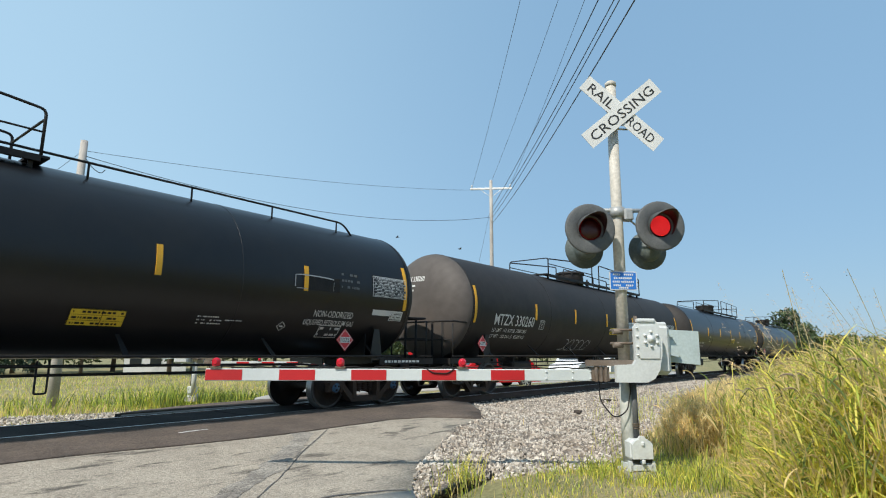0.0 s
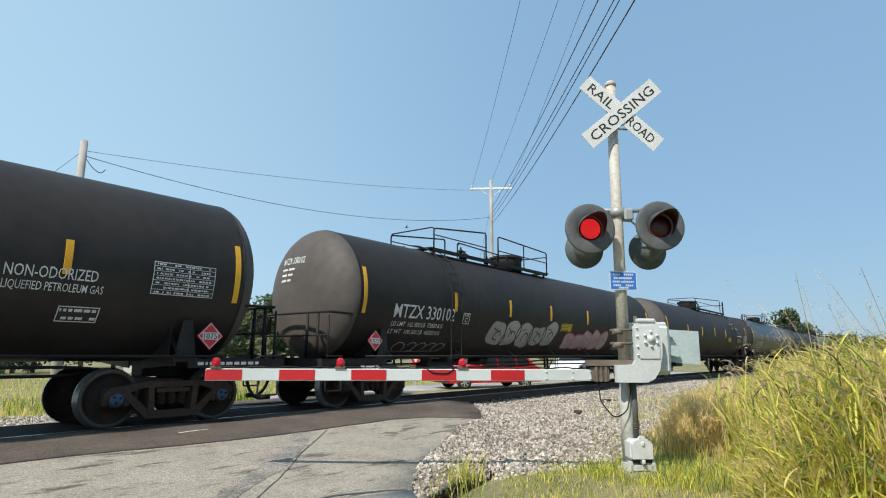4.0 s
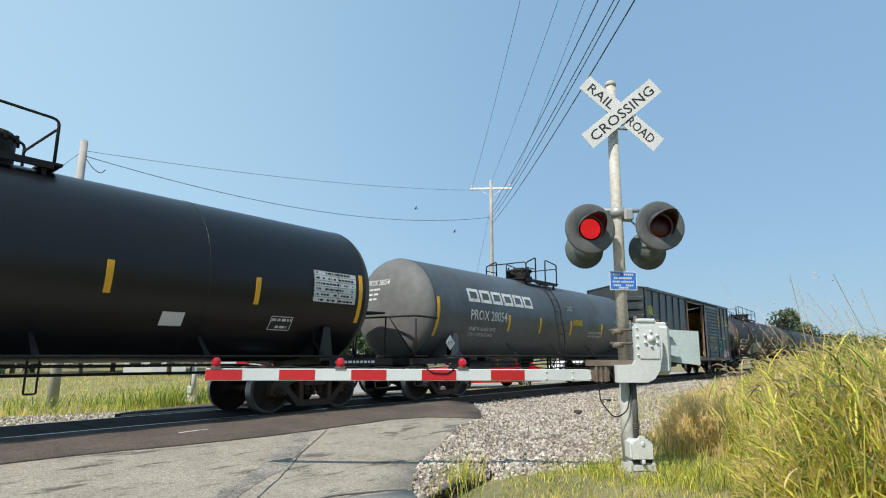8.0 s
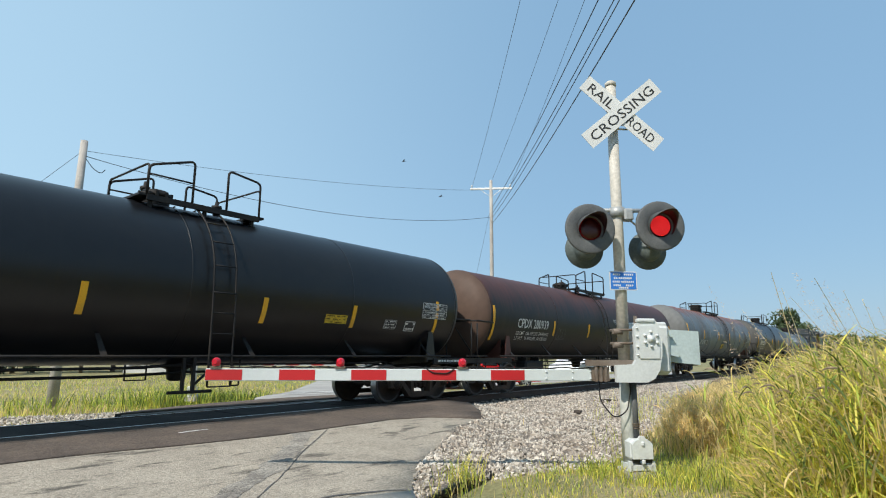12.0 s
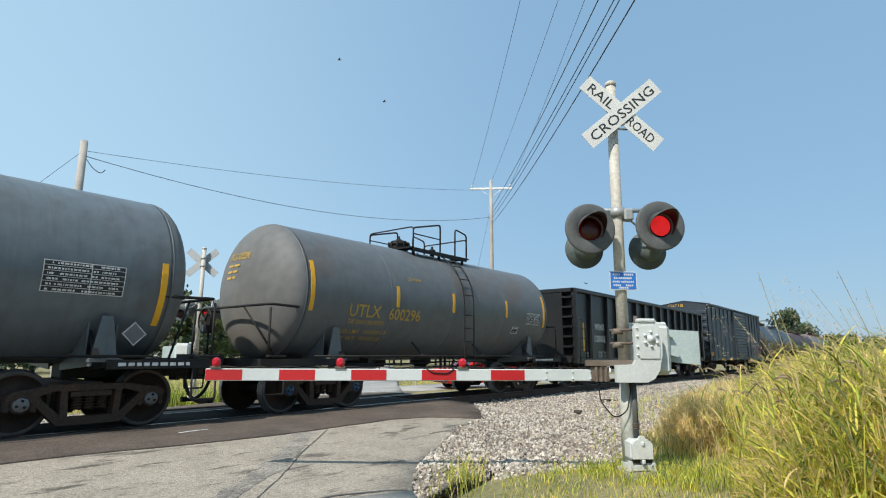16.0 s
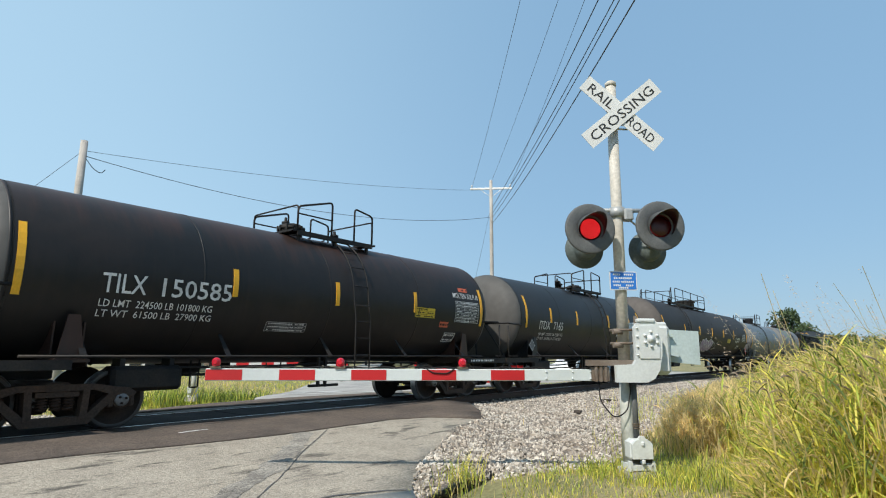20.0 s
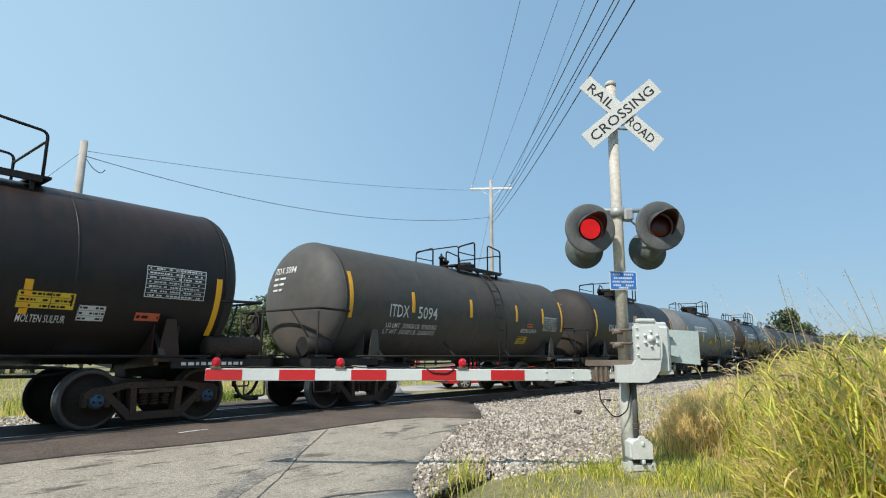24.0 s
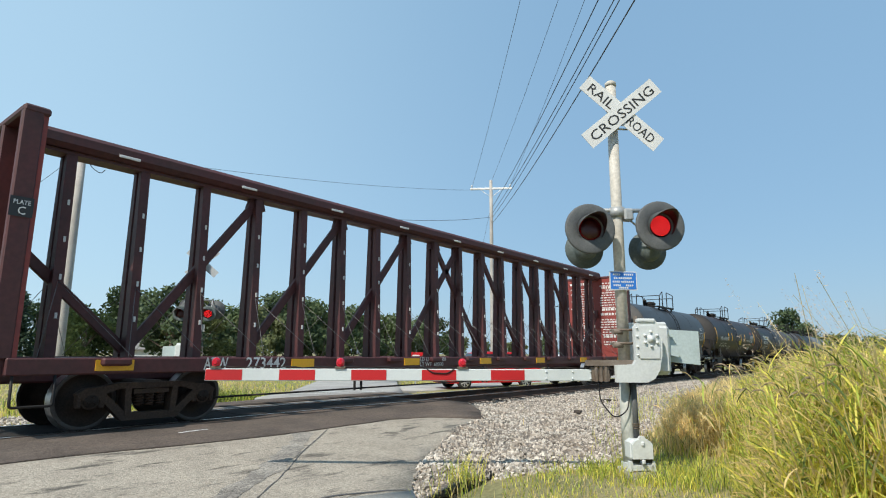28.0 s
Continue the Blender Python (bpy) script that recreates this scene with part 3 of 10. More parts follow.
    def on_head(y, z):
        """Drawing on the dished rear head, read from behind the car."""
        def put(px, py):
            yy, zz = y - px, z - zc + py
            q = min(0.98, math.hypot(yy, zz) / r)
            return (-(cyl + dep * math.sqrt(1 - q * q)) - 0.012, yy, zc + zz)
        return put
    for text, y, z, h, w, c in marks:
        part("lettering", lettering_mesh(text, on_head(y, z), h, w, 0.012), PAINTS[c], car)
    for k in range(3):
        bm = B()
        put = on_head(0.62, zc + r * 0.34 - k * 0.13)
        for a, b in ((0.0, 0.22), (0.27, 0.5 - 0.05 * k)):
            bm.faces.new([bm.verts.new(put(*p)) for p in ((a, 0), (b, 0), (b, 0.05), (a, 0.05))])
        part("stencil_line", bm, PAINTS["w"] if not marks or marks[0][5] == "w" else PAINTS["y"], car)
    if placard:
        for x in placard_at or (0.40 - hl, hl - 0.40):
            hazard_placard(car, x, placard, 0.235 if style == "lpg" else 0.19)
    # one more stencilled line along the front end sill
    bm = B()
    rnd = random.Random(round(rear * 10))
    x = hl - 0.6
    while x < hl + 0.5:
        w = rnd.uniform(0.04, 0.12)
        rect3(bm, x, x + w, 0.975, 1.025, -1.47)
        x += w + 0.035
    part("stencil_line", bm, PAINTS["w"], car)
    return car, on


def rect3(bm, x0, x1, z0, z1, y):
    bm.faces.new([bm.verts.new(p) for p in ((x0, y, z0), (x1, y, z0), (x1, y, z1), (x0, y, z1))])


def hazard_placard(car, x, spec, q):
    """A diamond sign in its holder on the saddle."""
    text, base = spec
    m = Matrix.Translation((x, -1.44, 1.46)) @ Matrix(((1, 0, 0, 0), (0, 0, 1, 0), (0, 1, 0, 0), (0, 0, 0, 1)))
    bm = B()
    plate(bm, [(-q, 0), (0, -q), (q, 0), (0, q)], 0.012, m)
    ob = part("hazard_placard", bm, base, car, "diamond hazard placard")
    bm = B()
    for s0, s1 in ((0.92, 0.86),):
        o = [(-q * s0, 0), (0, -q * s0), (q * s0, 0), (0, q * s0)]
        i_ = [(-q * s1, 0), (0, -q * s1), (q * s1, 0), (0, q * s1)]
        for k in range(4):
            j = (k + 1) % 4
            bm.faces.new([bm.verts.new((x + p[0], -1.449, 1.46 + p[1])) for p in (o[k], o[j], i_[j], i_[k])])
    if text:
        rect3(bm, x - q * 0.6, x + q * 0.6, 1.40, 1.52, -1.450)
    part("placard_field", bm, WHITEPAINT, ob)
    if text:
        part("lettering", lettering_mesh(text, lambda px, py: (x - q * 0.52 + px, -1.453, 1.415 + py), 0.09, q * 1.04, 0.01), BLACKP, ob)


PAINTS = {"w": WHITEPAINT, "y": YELLOW}


def write_on(car, on, writing, patches):
    """Stencilled lines and pasted panels. writing: (text, x, z, height, width, colour); patches: (name, x, z, width, height, material, number of rules)."""
    for text, x, z, h, w, c in writing:
        bm = lettering_mesh(text, on(x, z), h, w, 0.008 if h > 0.2 else 0.003)
        part("lettering", bm, PAINTS[c], car)
    for name, x, z, w, h, m, rules in patches:
        panel(car, on, name, x, z, w, h, m, rules)


def panel(car, on, name, x, z, w, h, m, rules=0, rule_mat=None, off=0.008):
    """A pasted or stencilled sheet with ruled rows of small print; with no material only the rows of print."""
    bm = B()
    put = on(x, z, off)
    nx, ny = max(1, int(w / 0.5)), max(1, int(h / 0.15))
    grid = [[bm.verts.new(put(w * i / nx, h * j / ny)) for i in range(nx + 1)] for j in range(ny + 1)]
    for j in range(ny):
        for i in range(nx):
            bm.faces.new((grid[j][i], grid[j][i + 1], grid[j + 1][i + 1], grid[j + 1][i]))
    ob = part(name, bm, m, car) if m else car
    if rules:
        bm = B()
        put = on(x, z, off + 0.005)
        rnd = random.Random(round(x * 100) + round(z * 10))
        t = min(0.012, h * 0.03)

        def bar(a, b, y0, y1):
            k = max(1, int((y1 - y0) / 0.1))
            for i in range(k):
                p, q = y0 + (y1 - y0) * i / k, y0 + (y1 - y0) * (i + 1) / k
                bm.faces.new([bm.verts.new(put(*v)) for v in ((a, p), (b, p), (b, q), (a, q))])
        framed = name == "stencil_box" and rules == 2 and w < 0.7
        if framed:
            t = 0.016
            for y0 in (0.0, h - t):
                bar(0, w, y0, y0 + t)
            for x0 in (0.0, w - t):
                bar(x0, x0 + t, 0, h)
        if rules > 2 and m:
            for y0 in (0.0, h - t):
                bar(0, w, y0, y0 + t)
            for x0 in (0.0, w - t) + ((w * 0.56,) if w > 0.45 else ()):
                bar(x0, x0 + t, 0, h)
            for k in range(1, rules):
                bar(0, w, h * k / rules, h * k / rules + t * 0.6)
        if framed and w < 0.33:
            lettering_mesh("PLATE", on(x + w * 0.16, z + h * 0.66, off + 0.005), h * 0.2, w * 0.68, 0.004, bm=bm)
            lettering_mesh("C", on(x + w * 0.36, z + h * 0.16, off + 0.005), h * 0.4, w * 0.28, 0.006, bm=bm)
            rules = 0
        for k in range(rules):
            y0 = h * (k + 0.32) / rules
            y1 = y0 + h * 0.36 / rules
            a = w * 0.05
            while a < w * 0.9:
                b = min(a + rnd.uniform(0.25, 1.4) * (y1 - y0) * 1.6, w * 0.95)
                if rnd.random() < 0.8:
                    bar(a, b, y0, y1)
                a = b + (y1 - y0) * 0.5
        part("print", bm, rule_mat or (PAINTS["w"] if not m or m.name.startswith("dark") else BLACKP), ob)

# ---- the train, from the front to the rear ----
BLACK_LPG = tank_paint("black_tank_paint", (0.0068, 0.0074, 0.0090), 0.34, dirt=(0.0115, 0.0108, 0.0102), dirt_amount=0.3, sheen=0.42)
BLACK_SOFT = tank_paint("faded_black_tank_paint", (0.0260, 0.0232, 0.0220), 0.55, dirt=(0.040, 0.034, 0.030), dirt_amount=0.35, sheen=0.22)
BLACK_BLUE = tank_paint("faded_blue_black_tank_paint", (0.0180, 0.0192, 0.0205), 0.46, dirt=(0.028, 0.026, 0.025), dirt_amount=0.3, sheen=0.28)
BLACK_RUST = tank_paint("black_paint_rusty_crown", (0.0130, 0.0125, 0.0125), 0.46, (0.060, 0.030, 0.022), 0.72, 0.8, (0.026, 0.019, 0.016), 0.3, 0.3)
BROWN_TOP = tank_paint("black_paint_red_crown", (0.0145, 0.0150, 0.0160), 0.48, (0.105, 0.040, 0.030), 0.18, 0.9, (0.035, 0.026, 0.02), 0.35, 0.3)
GREY_RUST = tank_paint("grey_paint_rusty_crown", (0.135, 0.162, 0.188), 0.46, (0.20, 0.072, 0.045), 0.85, 0.5, (0.085, 0.060, 0.042), 0.32, 0.35)
GREY_DARK = tank_paint("dark_grey_tank_paint", (0.085, 0.100, 0.112), 0.40, dirt=(0.055, 0.050, 0.045), dirt_amount=0.3, sheen=0.4)
GREY_BLACK = tank_paint("slate_tank_paint", (0.046, 0.052, 0.057), 0.42, dirt=(0.036, 0.034, 0.031), dirt_amount=0.3, sheen=0.32)
GREY_MID = tank_paint("grey_tank_paint", (0.120, 0.132, 0.138), 0.45, dirt=(0.14, 0.095, 0.065), dirt_amount=0.16, sheen=0.35)
GREY_LIGHT = tank_paint("blue_grey_tank_paint", (0.120, 0.142, 0.156), 0.42, dirt=(0.08, 0.074, 0.066), dirt_amount=0.2, sheen=0.4)
FADED = tank_paint("chalky_grey_tank_paint", (0.066, 0.063, 0.058), 0.55, dirt=(0.088, 0.074, 0.060), dirt_amount=0.4, sheen=0.25)


def head_paint(name, base, grime, amount):
    """Paint of a dished head: brown brake dust thrown up in a wedge from below, thinning towards the crown."""
    m = mat(name, base, 0.6, 0.0, 0.14, 0.5, 0.03, 6.0, [c * 1.25 for c in base], 0.35, 0.6)
    n, l = m.node_tree.nodes, m.node_tree.links
    b = n["Principled BSDF"]
    co = [x for x in n if x.type == "TEX_COORD"][0]
    sep = n.new("ShaderNodeSeparateXYZ")
    l.new(co.outputs["Object"], sep.inputs[0])
    side = n.new("ShaderNodeMath")
    side.operation = "ABSOLUTE"
    l.new(sep.outputs["Y"], side.inputs[0])
    up = n.new("ShaderNodeMath")
    up.operation, up.inputs[1].default_value = "MULTIPLY_ADD", 0.75
    l.new(side.outputs[0], up.inputs[0])
    l.new(sep.outputs["Z"], up.inputs[2])
    ns = n.new("ShaderNodeTexNoise")
    ns.inputs["Scale"].default_value, ns.inputs["Detail"].default_value = 2.4, 8
    l.new(co.outputs["Object"], ns.inputs["Vector"])
    ad = n.new("ShaderNodeMath")
    ad.operation, ad.inputs[1].default_value = "MULTIPLY_ADD", 1.1
    l.new(ns.outputs["Fac"], ad.inputs[0])
    l.new(up.outputs[0], ad.inputs[2])
    mr = n.new("ShaderNodeMapRange")
    mr.inputs["From Min"].default_value, mr.inputs["From Max"].default_value = -0.35, 0.75
    mr.inputs["To Min"].default_value, mr.inputs["To Max"].default_value = amount, amount * 0.22
    l.new(ad.outputs[0], mr.inputs["Value"])
    mx = n.new("ShaderNodeMix")
    mx.data_type = "RGBA"
    mx.inputs[7].default_value = (*grime, 1)
    l.new(mr.outputs[0], mx.inputs[0])
    l.new(b.inputs["Base Color"].links[0].from_socket, mx.inputs[6])
    l.new(mx.outputs[2], b.inputs["Base Color"])
    b.inputs["Specular IOR Level"].default_value = 0.2
    return m


HEAD_BLACK = head_paint("grimy_black_head", (0.024, 0.024, 0.024), (0.12, 0.088, 0.068), 0.55)
HEAD_BROWN = head_paint("brown_dusted_head", (0.078, 0.070, 0.065), (0.16, 0.125, 0.100), 0.5)
HEAD_RUST = head_paint("rust_streaked_head", (0.075, 0.048, 0.036), (0.17, 0.105, 0.075), 0.6)
HEAD_GREY = head_paint("dusty_grey_head", (0.128, 0.133, 0.133), (0.18, 0.150, 0.125), 0.6)
HEAD_DARK = head_paint("dusty_dark_grey_head", (0.070, 0.070, 0.068), (0.15, 0.125, 0.105), 0.7)
HEAD_OF = {"e": HEAD_BROWN, "f": HEAD_BROWN, "g": HEAD_BROWN, "c": HEAD_BROWN, "q": HEAD_BROWN, "i": HEAD_DARK, "k": HEAD_RUST, "h": HEAD_GREY, "j": HEAD_GREY, "o": HEAD_GREY, "p": HEAD_GREY, "u": HEAD_GREY, "r": HEAD_DARK, "s": HEAD_DARK, "w": HEAD_DARK, "z": HEAD_DARK, "l": HEAD_DARK}

LPG, ZL = 1.52, 2.55
TANKS = [
    # front of the train, already past
    ("a", "black tank car with white lettering", 54.0, 71.8, LPG, ZL, BLACK_LPG, dict(stripes=(-5.52, -2.69, 0.1, 2.82), stripe_z=2.50, style="lpg", plat=1.2, walk_len=9.12, dome=(0.02, 0.55, 0.40))),
    ("b", "black tank car with white lettering and a white chalk tag", 33.6, 51.3, LPG, ZL, BLACK_LPG, dict(stripes=(-5.52, -2.69, 0.1, 2.82), stripe_z=2.50, style="lpg", plat=1.2, walk_len=9.12, dome=(0.02, 0.55, 0.40))),
    ("c", "black liquefied gas tank car with white lettering", 12.96, 30.7, LPG, ZL, BLACK_SOFT, dict(stripes=(-5.52, -2.69, 0.1, 2.82), stripe_z=2.46, style="lpg", plat=1.2, walk_len=9.12, dome=(0.02, 0.55, 0.40))),
    ("d", "glossy black liquefied gas tank car with a long handrail on top", -7.53, 10.05, LPG, ZL + 0.04, BLACK_LPG, dict(shift=0.17, placard_at=(7.0,), stripes=(-5.73, -3.1, -0.24, 2.78, 5.7), toprail=True, stripe_z=2.60, style="lpg", plat=0.01, walk_len=2.36, dome=(-0.09, 0.5, 0.36))),
    ("e", "black liquefied gas tank car with white lettering", -28.1, -10.26, LPG, ZL, BLACK_SOFT, dict(front_tank=True, ladder=5.17, stripes=(-5.52, -2.69, 0.1, 2.82, 5.86), stripe_z=2.50, style="lpg", plat=2.3, walk_len=6.89, dome=(0.02, 0.55, 0.40))),
    ("f", "black liquefied gas tank car with silver graffiti", -48.76, -30.96, LPG, ZL, BLACK_SOFT, dict(stripes=(-5.6, -2.9, -0.35, 2.49, 5.37), stripe_z=2.48, style="lpg", plat=-2.52, walk_len=6.41, dome=(-0.76, 0.55, 0.40), ladder=-5.69)),
    ("g", "black liquefied gas tank car with teal and pink graffiti", -70.47, -51.9, LPG, ZL, BLACK_SOFT, dict(stripes=(-5.79, -2.98, -0.1, 3.6, 6.6), stripe_z=2.47, style="lpg", plat=-2.36, walk_len=7.0, dome=(-0.25, 0.55, 0.40), ladder=-5.31)),
    ("h", "dark grey tank car with large white block shapes on its flank", -103.55, -90.5, 1.375, 2.375, GREY_DARK, dict(ends=(0, 0.25), front_tank=True, stripes=(-3.09, -1.17, 1.05, 3.73), stripe_z=2.06, plat=-0.03, walk_len=2.2, dome=(-0.09, 0.34, 0.42), ladder=-0.13)),
    ("i", "black tank car with white lettering and yellow strips", -120.72, -106.44, 1.52, 2.52, BLACK_LPG, dict(stripes=(-4.06, -1.11, 2.04, 4.59), stripe_z=2.26, plat=0.11, walk_len=2.47, dome=(0.69, 0.34, 0.42), ladder=-0.59)),
    ("j", "blue-grey banded tank car with a rusty crown", -139.6, -123.84, 1.485, 2.465, GREY_RUST, dict(stripes=(-4.63, -1.3, 1.51, 4.51), bands=(-6.6, -4.9, -3.3, -1.7, -0.3, 1.6, 3.1, 4.6, 6.2), stripe_z=2.30, plat=0.23, walk_len=2.83, dome=(-0.59, 0.34, 0.42), ladder=0.51)),
    ("k", "tank car with faded rust-red crown over black", -158.48, -142.51, 1.375, 2.355, BROWN_TOP, dict(front_tank=True, shift=0.245, stripes=(-4.49, -1.74, 1.16, 3.95), stripe_z=2.01, plat=-0.28, walk_len=2.64, dome=(-1.35, 0.26, 0.2), ladder=-0.41)),
    ("l", "black tank car with white lettering", -174.88, -160.6, 1.455, 2.415, BLACK_LPG, dict(ends=(0, -0.62), stripes=(-4.14, -1.61, 1.47, 3.72), stripe_z=1.93, plat=0.49, walk_len=2.2, dome=(-0.11, 0.26, 0.2), ladder=0.54)),
    ("o", "grey tank car with yellow lettering", -222.74, -213.22, 1.475, 2.485, GREY_MID, dict(stripes=(-2.24, -0.09, 2.49), stripe_z=2.45, plat=0.16, walk_len=2.36, dome=(-0.7, 0.26, 0.2), ladder=0.45)),
    ("p", "blue-grey tank car with white lettering", -237.62, -225.71, 1.425, 2.425, GREY_LIGHT, dict(stripes=(-2.84, -0.93, 1.32, 3.64), stripe_z=2.03, plat=-0.07, walk_len=2.29, dome=(0.68, 0.34, 0.42), ladder=-0.62)),
    ("q", "black liquefied gas tank car with white and purple graffiti", -258.77, -240.27, LPG, ZL, BLACK_SOFT, dict(stripes=(-5.8, -2.95, -0.24, 2.51, 5.31), stripe_z=2.49, style="lpg", plat=-2.31, walk_len=6.91, dome=(-0.23, 0.55, 0.40), ladder=-5.19)),
    ("r", "black molten sulphur tank car with yellow strips", -271.9, -261.76, 1.385, 2.365, BLACK_BLUE, dict(ends=(0.22, 0), shift=0.15, stripes=(-3.38, -1.38, 1.48, 3.7), stripe_z=2.43, plat=0.74, walk_len=2.64, dome=(1.28, 0.26, 0.2), ladder=0.86)),
    ("s", "black molten sulphur tank car with a rust-brown crown", -285.2, -274.23, 1.4, 2.38, BLACK_RUST, dict(stripes=(-2.22, 0.18, 2.67), stripe_z=2.37, plat=0.58, walk_len=2.2, dome=(-0.09, 0.26, 0.2), ladder=0.76)),
    ("t", "black molten sulphur tank car with large white block shapes", -297.53, -288.1, 1.405, 2.385, BLACK_LPG, dict(shift=-0.135, stripes=(-1.37, 1.68), stripe_z=1.94, plat=0.13, walk_len=3.32, dome=(-0.33, 0.26, 0.2), ladder=-0.5)),
    ("u", "light grey molten sulphur tank car", -311.9, -301.01, 1.4, 2.38, GREY_LIGHT, dict(front_tank=True, shift=-0.185, stripes=(0.5, 3.06, -2.2), stripe_z=2.13, ladder=0.6)),
    ("v", "black tank car with white lettering", -323.9, -314.8, 1.4, 2.38, BLACK_BLUE, dict(stripes=(-1.9, 0.6, 2.3), stripe_z=2.30, ladder=0.6)),
    ("w", "faded dark grey molten sulphur tank car", -336.64, -326.8, 1.375, 2.355, FADED, dict(stripes=(-2.88, -0.46, 1.93, 3.58), stripe_z=2.37, plat=0.76, walk_len=2.2, dome=(1.06, 0.26, 0.2), ladder=0.81)),
    ("x", "black molten sulphur tank car with rust-brown crown and white block shapes", -349.0, -339.78, 1.41, 2.39, BLACK_RUST, dict(front_tank=True, stripes=(-1.34, 1.81), stripe_z=1.90, plat=0.24, walk_len=3.42, dome=(0.55, 0.26, 0.2), ladder=0.63)),
    ("y", "black molten sulphur tank car with a rust-brown crown", -363.3, -351.98, 1.41, 2.39, BLACK_RUST, dict(stripes=(-2.57, -1.62, 1.12, 2.32), stripe_z=2.34, plat=-0.70, walk_len=2.2, dome=(-0.94, 0.26, 0.2), ladder=-0.89)),
    ("z", "dark grey molten sulphur tank car", -375.7, -366.1, 1.365, 2.345, GREY_BLACK, dict(stripes=(-2.01, -0.47, 2.52), stripe_z=1.92, plat=-0.11, walk_len=2.2, dome=(-0.37, 0.26, 0.2), ladder=-0.39)),
]

YPANEL = mat("yellow_notice", (0.72, 0.50, 0.03), 0.5, 0, 0.08, 6, second=(0.55, 0.36, 0.04), second_amount=0.3)
OPANEL = mat("orange_red_notice", (0.60, 0.12, 0.05), 0.5, 0, 0.1, 6)
WPANEL = mat("white_notice", (0.66, 0.66, 0.64), 0.5, 0, 0.08, 6)
DPANEL = mat("dark_stencil_field", (0.02, 0.021, 0.023), 0.5, 0, 0.1, 6)
RPLAC = mat("red_placard", (0.55, 0.03, 0.04), 0.45, 0, 0.05)
BPLAC = mat("bare_placard_holder", (0.11, 0.115, 0.12), 0.5, 0.1, 0.2, 8)
YLETTER = mat("faded_yellow_lettering", (0.52, 0.33, 0.06), 0.6, 0, 0.15, 8)
PAINTS["y"] = YLETTER
